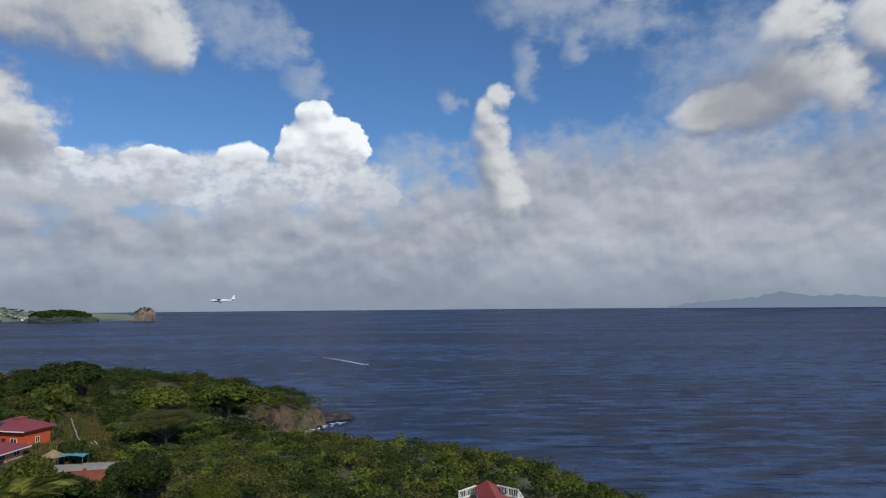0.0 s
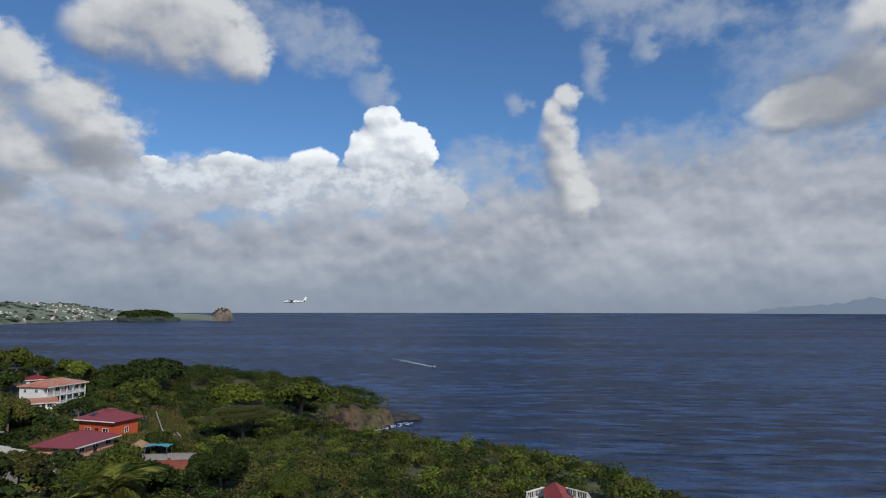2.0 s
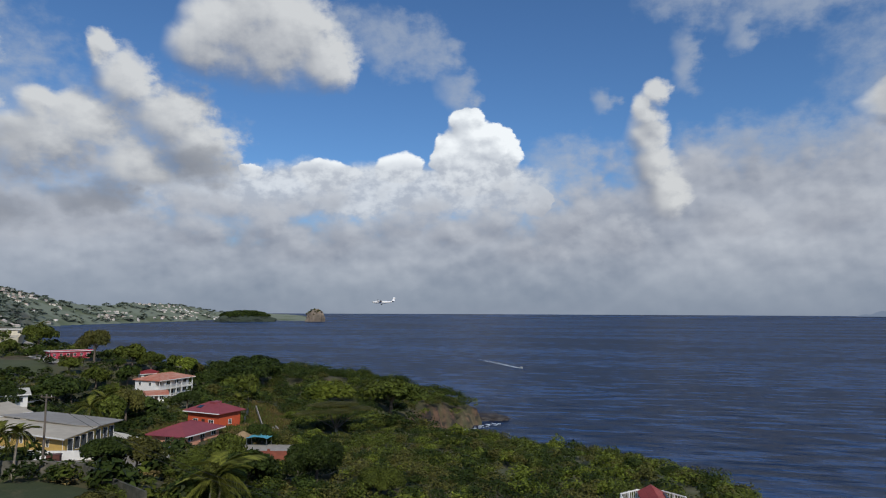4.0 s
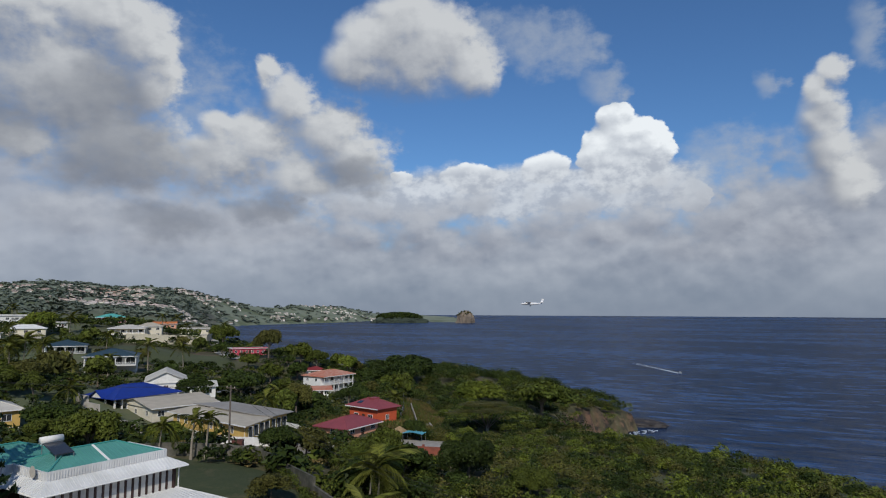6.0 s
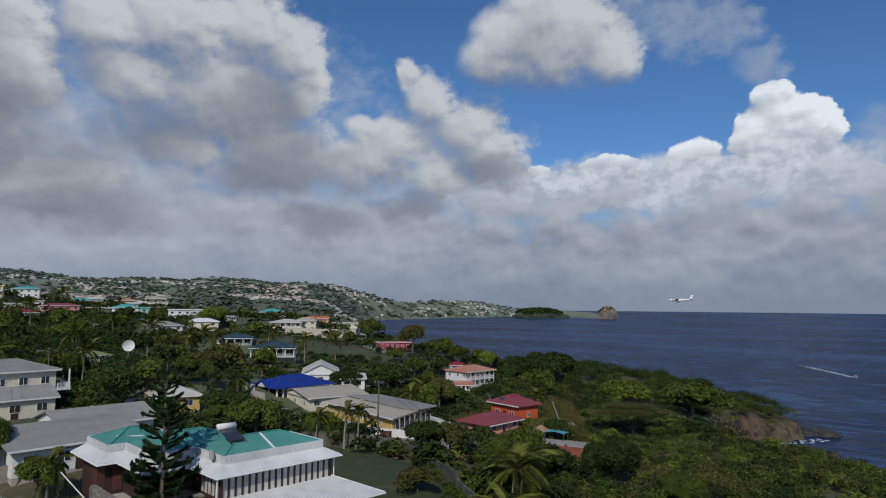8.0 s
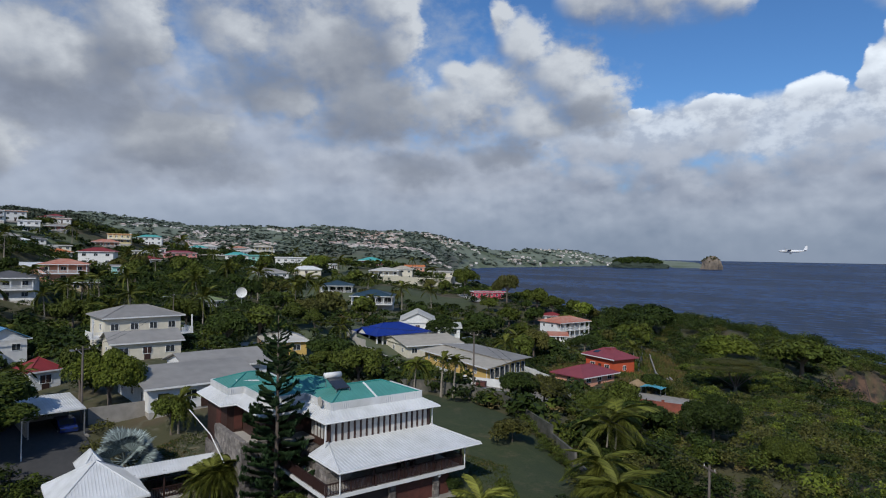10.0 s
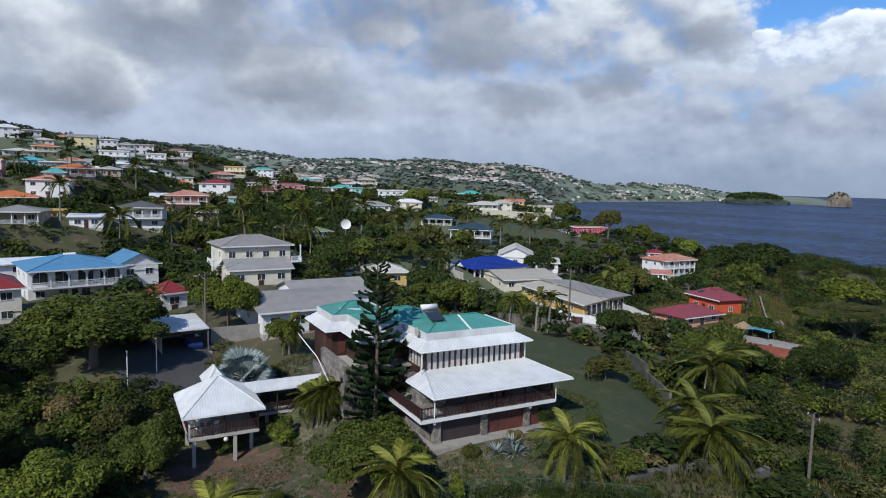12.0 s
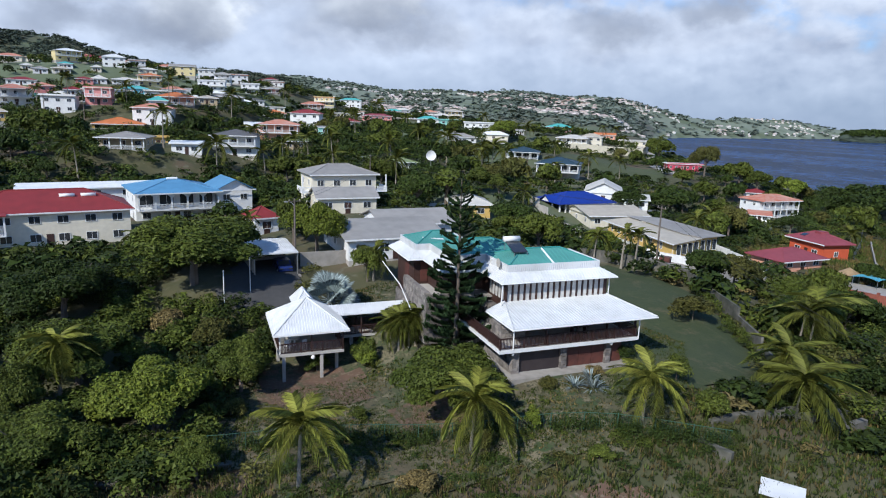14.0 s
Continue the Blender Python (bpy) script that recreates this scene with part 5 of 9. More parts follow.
house("white modern two-storey house", -406.7, 43.2, 67.0, 78, 15.1, 9, 2, "white", "white", "flat", .3, deep=3.7, porch=(1,))
house("white two-storey house with a flat roof", -456.5, 45.8, 75.6, 84, 10.5, 8, 2, "white", "white", "flat", .3, deep=7.2)
house("white house with a low roof", -327.1, 36.6, 61.4, 83, 7.9, 8, 1, "white", "white", "hip", 1.0, deep=10.7, porch=(0,))
house("white house with a red hipped roof", -390.3, -49.4, 65.2, 91, 13.1, 10, 1, "white", "red", "hip", 1.4, deep=3.8)
house("pink house with a red roof", -391.7, -21.5, 67.0, 93, 8.1, 8, 1, "pink", "red", "hip", 1.3, deep=3.9)
house("white house with a pale pyramid roof", -393.9, -14.7, 67.6, 92, 7.3, 8, 1, "white", "pale", "hip", 2.0, deep=3.8)
house("white house with a grey roof", -406.0, -42.2, 71.8, 96, 6.9, 8, 1, "white", "grey", "hip", 1.3, deep=3.8)
house("cream house with a beige roof", -406.8, -32.7, 72.4, 94, 8.7, 8, 1, "cream", "beige", "hip", 1.1, deep=3.9, porch=(0,))
house("white house with a teal roof", -416.8, -31.4, 75.5, 94, 7.3, 8, 1, "white", "teal", "hip", 1.2, deep=4.0)
house("cream house with a pale roof", -411.7, -16.2, 74.4, 92, 4.8, 8, 1, "cream", "pale", "hip", 1.2, deep=3.8)
house("cream house with an orange roof", -473.8, 69.3, 73.6, 82, 10.0, 8, 1, "cream", "orange", "hip", 1.4, deep=5.6)
house("white two-storey house with balconies", -411.7, 65.9, 66.5, 81, 10.6, 8, 2, "white", "white", "flat", .3, deep=4.0, porch=(1,))
house("pink house with a grey roof", -422.3, 80.7, 67.3, 79, 10.9, 9, 1, "pink", "grey", "hip", 1.4, deep=3.9, porch=(0,))
house("white bungalow with a dark roof", -390.7, 64.9, 59.4, 86, 10.9, 9, 1, "white", "dark", "hip", 1.3, deep=3.8)
house("cream bungalow with a flat roof", -371.9, 73.1, 56.0, 79, 9.9, 8, 1, "cream", "beige", "shed", .4, deep=6.4)
house("house with a brown-red hipped roof and pale trim", -417.8, 105.8, 58.7, 76, 15.3, 9, 1, "salmon", "rust", "hip", 1.7, deep=4.0, porch=(0,))
house("yellow and orange two-storey house with balconies", -433.2, 117.8, 60.9, 69, 13.0, 9, 2, "pale_yellow", "orange", "flat", .3, deep=5.7, porch=(1,))
house("white two-storey house with a pale blue hipped roof", -478.8, 150.6, 60.7, 68, 15.9, 9, 2, "white", "teal", "hip", 1.6, deep=3.9)
house("cream outbuilding with a flat roof", -382.1, 114.6, 53.9, 73, 7.6, 6, 1, "cream", "beige", "shed", .4, deep=4.4)
house("low white shed with a sheet roof", -176.4, 11.3, 45.6, 82, 7.2, 6, 1, "white", "white", "shed", .5, deep=3.8, side_wins=False)
house("cream house with a grey roof", -296.5, -41.9, 60.1, 98, 4.0, 6, 1, "cream", "grey", "hip", 1.0, deep=9.4)
house("yellow house with a beige roof", -226.6, -35.9, 51.6, 99, 4.0, 9, 1, "yellow", "beige", "hip", 1.2, deep=8.2)
house("plain white bungalow with a flat roof", -299.3, -2.8, 60.5, 90, 7.1, 6, 1, "white", "grey", "shed", .4, deep=6.1)
house("white house with a red roof", -288.7, -20.4, 59.7, 94, 6.3, 8, 1, "white", "red", "hip", 1.2, deep=6.2)
house("white house high on the hill", -514.0, -72.0, 79.4, 98, 5.5, 8, 1, "white", "pale", "hip", 1.2, deep=4.0)
house("cream house high on the hill", -412.3, -49.0, 73.4, 97, 5.1, 8, 1, "cream", "pale", "hip", 1.2, deep=4.0)
house("white single-storey house with a red hipped roof among trees", -316, 99, 50.1, 84, 9.4, 9, 1, "white", "red", "hip", 1.6, deep=6.0, side_wins=False, wins=3, porch=(0,))
house("white two-storey house with a red hipped roof among trees", -417, 209, 53.9, 76, 9.5, 9, 2, "white", "red", "hip", 1.6, deep=6.0, side_wins=False, wins=3)
house("cream single-storey house with a grey hipped roof among trees", -284, 36, 59.3, 77, 11.4, 9, 1, "cream", "grey", "hip", 1.6, deep=6.0, side_wins=False, wins=3, porch=(0,))
house("white single-storey house with a pale hipped roof among trees", -371, 176, 54.5, 71, 9.6, 9, 1, "white", "pale", "hip", 1.6, deep=6.0, side_wins=False, wins=3)
house("mint two-storey house with a red flat roof among trees", -503, 52, 73.5, 80, 11.6, 9, 2, "mint", "red", "flat", 1.6, deep=6.0, side_wins=False, wins=3)
house("pink two-storey house with a teal hipped roof among trees", -597, 253, 49.3, 70, 12.4, 9, 2, "pink", "teal", "hip", 1.6, deep=6.0, side_wins=False, wins=3, porch=(1,))
house("white two-storey house with a grey flat roof among trees", -333, 59, 52.1, 87, 9.9, 9, 2, "white", "grey", "flat", 1.6, deep=6.0, side_wins=False, wins=3)
house("mint single-storey house with a rust hipped roof among trees", -554, 28, 77.7, 93, 13.8, 9, 1, "mint", "rust", "hip", 1.6, deep=6.0, side_wins=False, wins=3, porch=(0,))
house("mint two-storey house with a grey hipped roof among trees", -594, 78, 73.9, 78, 10.7, 9, 2, "mint", "grey", "hip", 1.6, deep=6.0, side_wins=False, wins=3)
house("mint two-storey house with a rust hipped roof among trees", -594, 202, 56.0, 68, 11.3, 9, 2, "mint", "rust", "hip", 1.6, deep=6.0, side_wins=False, wins=3, porch=(1,))
house("cream single-storey house with a rust hipped roof among trees", -593, -88, 78.6, 91, 14.7, 9, 1, "cream", "rust", "hip", 1.6, deep=6.0, side_wins=False, wins=3, porch=(0,))
house("pale yellow single-storey house with a grey flat roof among trees", -542, 106, 72.6, 82, 10.7, 9, 1, "pale_yellow", "grey", "flat", 1.6, deep=6.0, side_wins=False, wins=3)
house("salmon single-storey house with a grey flat roof among trees", -624, 292, 45.2, 62, 12.9, 9, 1, "salmon", "grey", "flat", 1.6, deep=6.0, side_wins=False, wins=3)
house("white single-storey house with a rust flat roof among trees", -448, 89, 72.6, 74, 9.4, 9, 1, "white", "rust", "flat", 1.6, deep=6.0, side_wins=False, wins=3)
house("cream single-storey house with a white hipped roof among trees", -287, 166, 45.9, 57, 14.7, 9, 1, "cream", "white", "hip", 1.6, deep=6.0, side_wins=False, wins=3)
house("mint two-storey house with a teal flat roof among trees", -555, -71, 80.0, 92, 9.7, 9, 2, "mint", "teal", "flat", 1.6, deep=6.0, side_wins=False, wins=3)
house("white single-storey house with a grey gabled roof among trees", -629, 8, 77.2, 102, 14.0, 9, 1, "white", "grey", "gable", 1.6, deep=6.0, side_wins=False, wins=3)
house("white two-storey house with a rust hipped roof among trees", -482, 218, 53.9, 62, 13.5, 9, 2, "white", "rust", "hip", 1.6, deep=6.0, side_wins=False, wins=3, porch=(1,))
house("white single-storey house with a white gabled roof among trees", -524, -1, 81.8, 99, 11.0, 9, 1, "white", "white", "gable", 1.6, deep=6.0, side_wins=False, wins=3)
house("pink single-storey house with a teal hipped roof among trees", -482, 186, 56.5, 60, 13.4, 9, 1, "pink", "teal", "hip", 1.6, deep=6.0, side_wins=False, wins=3)
house("white two-storey house with a white hipped roof among trees", -636, 189, 60.0, 66, 14.7, 9, 2, "white", "white", "hip", 1.6, deep=6.0, side_wins=False, wins=3, porch=(1,))
house("white two-storey house with a pale hipped roof among trees", -529, 214, 55.1, 79, 14.0, 9, 2, "white", "pale", "hip", 1.6, deep=6.0, side_wins=False, wins=3)
house("cream single-storey house with a rust hipped roof among trees", -451, -62, 79.8, 85, 13.5, 9, 1, "cream", "rust", "hip", 1.6, deep=6.0, side_wins=False, wins=3)
house("white two-storey house with a rust hipped roof among trees", -574, 120, 70.8, 80, 14.0, 9, 2, "white", "rust", "hip", 1.6, deep=6.0, side_wins=False, wins=3, porch=(1,))
house("pink single-storey house with a grey hipped roof among trees", -569, 278, 47.9, 56, 11.6, 9, 1, "pink", "grey", "hip", 1.6, deep=6.0, side_wins=False, wins=3)
house("white two-storey house with a red flat roof among trees", -668, 103, 72.4, 79, 14.5, 9, 2, "white", "red", "flat", 1.6, deep=6.0, side_wins=False, wins=3)
house("white two-storey house with a red hipped roof among trees", -515, 95, 73.2, 87, 12.1, 9, 2, "white", "red", "hip", 1.6, deep=6.0, side_wins=False, wins=3, porch=(1,))
house("white two-storey house with a grey gabled roof among trees", -517, 235, 52.5, 65, 12.3, 9, 2, "white", "grey", "gable", 1.6, deep=6.0, side_wins=False, wins=3)
house("white single-storey house with a teal hipped roof among trees", -618, 342, 41.9, 62, 11.7, 9, 1, "white", "teal", "hip", 1.6, deep=6.0, side_wins=False, wins=3, porch=(0,))
house("salmon single-storey house with a rust flat roof among trees", -729, -53, 86.6, 84, 14.5, 9, 1, "salmon", "rust", "flat", 1.6, deep=6.0, side_wins=False, wins=3)
house("pink single-storey house with a rust hipped roof among trees", -528, 271, 49.1, 74, 14.4, 9, 1, "pink", "rust", "hip", 1.6, deep=6.0, side_wins=False, wins=3)
house("salmon single-storey house with a rust hipped roof among trees", -685, 269, 46.2, 82, 14.3, 9, 1, "salmon", "rust", "hip", 1.6, deep=6.0, side_wins=False, wins=3, porch=(0,))
house("pale yellow two-storey house with a beige hipped roof among trees", -394, 196, 54.7, 64, 12.3, 9, 2, "pale_yellow", "beige", "hip", 1.6, deep=6.0, side_wins=False, wins=3, porch=(1,))
house("pink two-storey house with a rust hipped roof among trees", -369, -38, 59.5, 103, 9.5, 9, 2, "pink", "rust", "hip", 1.6, deep=6.0, side_wins=False, wins=3)
house("pink two-storey house with a pale hipped roof among trees", -595, -33, 79.9, 81, 11.4, 9, 2, "pink", "pale", "hip", 1.6, deep=6.0, side_wins=False, wins=3)
house("white two-storey house with a red hipped roof among trees", -284, 68, 50.8, 64, 12.8, 9, 2, "white", "red", "hip", 1.6, deep=6.0, side_wins=False, wins=3)
house("white single-storey house with a white gabled roof among trees", -715, 106, 74.6, 95, 12.7, 9, 1, "white", "white", "gable", 1.6, deep=6.0, side_wins=False, wins=3, porch=(0,))
house("white single-storey house with a grey hipped roof among trees", -445, 180, 55.0, 55, 10.6, 9, 1, "white", "grey", "hip", 1.6, deep=6.0, side_wins=False, wins=3)
house("white two-storey house with a rust gabled roof among trees", -582, 44, 76.3, 99, 12.3, 9, 2, "white", "rust", "gable", 1.6, deep=6.0, side_wins=False, wins=3, porch=(1,))
house("cream two-storey house with a teal hipped roof among trees", -694, -34, 82.3, 83, 12.6, 9, 2, "cream", "teal", "hip", 1.6, deep=6.0, side_wins=False, wins=3, porch=(1,))
house("white single-storey house with a rust flat roof among trees", -414, 134, 55.2, 76, 11.0, 9, 1, "white", "rust", "flat", 1.6, deep=6.0, side_wins=False, wins=3)
house("pale yellow single-storey house with a beige gabled roof among trees", -544, 180, 60.4, 78, 12.5, 9, 1, "pale_yellow", "beige", "gable", 1.6, deep=6.0, side_wins=False, wins=3, porch=(0,))
house("white single-storey house with a white gabled roof among trees", -593, 140, 68.1, 64, 9.8, 9, 1, "white", "white", "gable", 1.6, deep=6.0, side_wins=False, wins=3, porch=(0,))
house("white single-storey house with a rust flat roof among trees", -537, -24, 81.7, 91, 12.8, 9, 1, "white", "rust", "flat", 1.6, deep=6.0, side_wins=False, wins=3)
house("white single-storey house with a rust flat roof among trees", -704, -79, 84.4, 106, 13.0, 9, 1, "white", "rust", "flat", 1.6, deep=6.0, side_wins=False, wins=3)
house("pink two-storey house with a teal hipped roof among trees", -372, 3, 59.9, 97, 12.0, 9, 2, "pink", "teal", "hip", 1.6, deep=6.0, side_wins=False, wins=3)
house("white single-storey house with a teal hipped roof among trees", -349, 157, 52.3, 65, 12.7, 9, 1, "white", "teal", "hip", 1.6, deep=6.0, side_wins=False, wins=3)
house("mint two-storey house with a teal flat roof among trees", -328, 161, 49.3, 71, 10.7, 9, 2, "mint", "teal", "flat", 1.6, deep=6.0, side_wins=False, wins=3)
house("white two-storey house with a beige hipped roof among trees", -441, 222, 53.1, 75, 11.8, 9, 2, "white", "beige", "hip", 1.6, deep=6.0, side_wins=False, wins=3)
house("mint single-storey house with a white hipped roof among trees", -538, 154, 65.7, 85, 10.7, 9, 1, "mint", "white", "hip", 1.6, deep=6.0, side_wins=False, wins=3, porch=(0,))
house("salmon two-storey house with a rust hipped roof among trees", -227, 45, 47.0, 74, 13.1, 9, 2, "salmon", "rust", "hip", 1.6, deep=6.0, side_wins=False, wins=3, porch=(1,))
house("cream single-storey house with a beige flat roof among trees", -488, -56, 81.5, 85, 10.5, 9, 1, "cream", "beige", "flat", 1.6, deep=6.0, side_wins=False, wins=3)
house("cream single-storey house with a teal flat roof among trees", -384, -73, 62.3, 108, 13.3, 9, 1, "cream", "teal", "flat", 1.6, deep=6.0, side_wins=False, wins=3)
house("pink two-storey house with a rust hipped roof among trees", -261, -56, 51.3, 99, 11.5, 9, 2, "pink", "rust", "hip", 1.6, deep=6.0, side_wins=False, wins=3, porch=(1,))
house("white single-storey house with a orange hipped roof among trees", -351, -48, 55.8, 86, 10.2, 9, 1, "white", "orange", "hip", 1.6, deep=6.0, side_wins=False, wins=3, porch=(0,))
house("pale yellow single-storey house with a rust flat roof among trees", -439, -86, 75.2, 108, 11.3, 9, 1, "pale_yellow", "rust", "flat", 1.6, deep=6.0, side_wins=False, wins=3)
house("white single-storey house with a rust hipped roof among trees", -334, -17, 56.7, 90, 12.2, 9, 1, "white", "rust", "hip", 1.6, deep=6.0, side_wins=False, wins=3)
house("white two-storey house with a white flat roof among trees", -362, -85, 55.8, 95, 11.3, 9, 2, "white", "white", "flat", 1.6, deep=6.0, side_wins=False, wins=3)
house("white single-storey house with a rust hipped roof among trees", -482, -85, 78.7, 102, 12.3, 9, 1, "white", "rust", "hip", 1.6, deep=6.0, side_wins=False, wins=3, porch=(0,))
house("white single-storey house with a rust flat roof among trees", -451, 5, 81.3, 98, 9.4, 9, 1, "white", "rust", "flat", 1.6, deep=6.0, side_wins=False, wins=3)
house("pale yellow single-storey house with a beige hipped roof among trees", -351, 37, 55.0, 89, 10.4, 9, 1, "pale_yellow", "beige", "hip", 1.6, deep=6.0, side_wins=False, wins=3, porch=(0,))
house("white single-storey house with a rust hipped roof among trees", -312, -73, 51.9, 116, 10.4, 9, 1, "white", "rust", "hip", 1.6, deep=6.0, side_wins=False, wins=3, porch=(0,))
house("salmon two-storey house with a rust hipped roof among trees", -485, -120, 73.4, 113, 10.1, 9, 2, "salmon", "rust", "hip", 1.6, deep=6.0, side_wins=False, wins=3)
house("salmon single-storey house with a white gabled roof among trees", -250, 44, 48.3, 76, 14.7, 9, 1, "salmon", "white", "gable", 1.6, deep=6.0, side_wins=False, wins=3)
house("white two-storey house with a rust hipped roof among trees", -308, 17, 59.0, 93, 9.3, 9, 2, "white", "rust", "hip", 1.6, deep=6.0, side_wins=False, wins=3)
house("white single-storey house with a grey flat roof among trees", -276, 9, 60.0, 83, 9.4, 9, 1, "white", "grey", "flat", 1.6, deep=6.0, side_wins=False, wins=3)
house("mint single-storey house with a beige hipped roof among trees", -507, -98, 77.5, 115, 12.7, 9, 1, "mint", "beige", "hip", 1.6, deep=6.0, side_wins=False, wins=3)
house("pink single-storey house with a rust hipped roof among trees", -488, 0, 81.9, 92, 13.5, 9, 1, "pink", "rust", "hip", 1.6, deep=6.0, side_wins=False, wins=3, porch=(0,))
house("white single-storey house with a orange hipped roof among trees", -309, 60, 53.0, 89, 9.3, 9, 1, "white", "orange", "hip", 1.6, deep=6.0, side_wins=False, wins=3, porch=(0,))
house("white two-storey house with a white flat roof among trees", -350, 17, 55.8, 85, 12.9, 9, 2, "white", "white", "flat", 1.6, deep=6.0, side_wins=False, wins=3)
house("white two-storey house with a rust hipped roof among trees", -498, -25, 82.1, 84, 10.0, 9, 2, "white", "rust", "hip", 1.6, deep=6.0, side_wins=False, wins=3, porch=(1,))
house("cream two-storey house with a red hipped roof among trees", -486, 93, 73.0, 83, 9.3, 9, 2, "cream", "red", "hip", 1.6, deep=6.0, side_wins=False, wins=3)
house("salmon single-storey house with a pale hipped roof among trees", -454, -107, 73.6, 106, 9.2, 9, 1, "salmon", "pale", "hip", 1.6, deep=6.0, side_wins=False, wins=3)
house("pale yellow single-storey house with a pale hipped roof among trees", -353, 60, 53.2, 88, 12.9, 9, 1, "pale_yellow", "pale", "hip", 1.6, deep=6.0, side_wins=False, wins=3)
house("white two-storey house with a rust hipped roof among trees", -429, -106, 69.3, 92, 10.2, 9, 2, "white", "rust", "hip", 1.6, deep=6.0, side_wins=False, wins=3, porch=(1,))
house("white two-storey house with a rust hipped roof among trees", -274, -37, 56.2, 111, 10.6, 9, 2, "white", "rust", "hip", 1.6, deep=6.0, side_wins=False, wins=3, porch=(1,))
house("white single-storey house with a pale hipped roof among trees", -310, -25, 57.7, 82, 14.4, 9, 1, "white", "pale", "hip", 1.6, deep=6.0, side_wins=False, wins=3)
house("white two-storey house with a grey hipped roof among trees", -379, 28, 60.1, 76, 12.8, 9, 2, "white", "grey", "hip", 1.6, deep=6.0, side_wins=False, wins=3)
house("salmon single-storey house with a rust hipped roof among trees", -294, -64, 52.4, 111, 11.7, 9, 1, "salmon", "rust", "hip", 1.6, deep=6.0, side_wins=False, wins=3)
house("pale yellow single-storey house with a red hipped roof among trees", -401, -97, 64.6, 104, 9.8, 9, 1, "pale_yellow", "red", "hip", 1.6, deep=6.0, side_wins=False, wins=3)
house("pale yellow two-storey house with a white hipped roof among trees", -439, -31, 80.9, 107, 13.3, 9, 2, "pale_yellow", "white", "hip", 1.6, deep=6.0, side_wins=False, wins=3, porch=(1,))
house("salmon single-storey house with a teal hipped roof among trees", -417, -74, 72.6, 95, 14.1, 9, 1, "salmon", "teal", "hip", 1.6, deep=6.0, side_wins=False, wins=3)
house("white two-storey house with a grey hipped roof among trees", -428, 52, 72.1, 77, 9.5, 9, 2, "white", "grey", "hip", 1.6, deep=6.0, side_wins=False, wins=3, porch=(1,))
house("white single-storey house with a orange hipped roof among trees", -334, -58, 53.8, 86, 15.0, 9, 1, "white", "orange", "hip", 1.6, deep=6.0, side_wins=False, wins=3, porch=(0,))
house("pink two-storey house with a pale hipped roof among trees", -360, -18, 57.5, 96, 14.5, 9, 2, "pink", "pale", "hip", 1.6, deep=6.0, side_wins=False, wins=3)
house("pale yellow two-storey house with a grey gabled roof among trees", -441, 30, 76.1, 82, 14.7, 9, 2, "pale_yellow", "grey", "gable", 1.6, deep=6.0, side_wins=False, wins=3)
house("white single-storey house with a red hipped roof among trees", -461, -19, 82.2, 97, 13.7, 9, 1, "white", "red", "hip", 1.6, deep=6.0, side_wins=False, wins=3, porch=(0,))
house("cream single-storey house with a rust hipped roof among trees", -239, -58, 48.4, 106, 10.9, 9, 1, "cream", "rust", "hip", 1.6, deep=6.0, side_wins=False, wins=3)
house("mint single-storey house with a white hipped roof among trees", -305, 41, 57.9, 86, 14.2, 9, 1, "mint", "white", "hip", 1.6, deep=6.0, side_wins=False, wins=3, porch=(0,))
house("white single-storey house with a rust hipped roof among trees", -474, 23, 79.9, 84, 13.6, 9, 1, "white", "rust", "hip", 1.6, deep=6.0, side_wins=False, wins=3)
house("cream two-storey house with a teal flat roof among trees", -337, -84, 52.4, 118, 14.7, 9, 2, "cream", "teal", "flat", 1.6, deep=6.0, side_wins=False, wins=3)
house("white two-storey house with a teal hipped roof among trees", -481, 47, 73.1, 81, 11.0, 9, 2, "white", "teal", "hip", 1.6, deep=6.0, side_wins=False, wins=3, porch=(1,))
house("white two-storey house with a orange flat roof among trees", -448, 65, 73.1, 87, 11.1, 9, 2, "white", "orange", "flat", 1.6, deep=6.0, side_wins=False, wins=3)
house("pink single-storey house with a rust hipped roof among trees", -496, 73, 73.2, 72, 13.8, 9, 1, "pink", "rust", "hip", 1.6, deep=6.0, side_wins=False, wins=3)


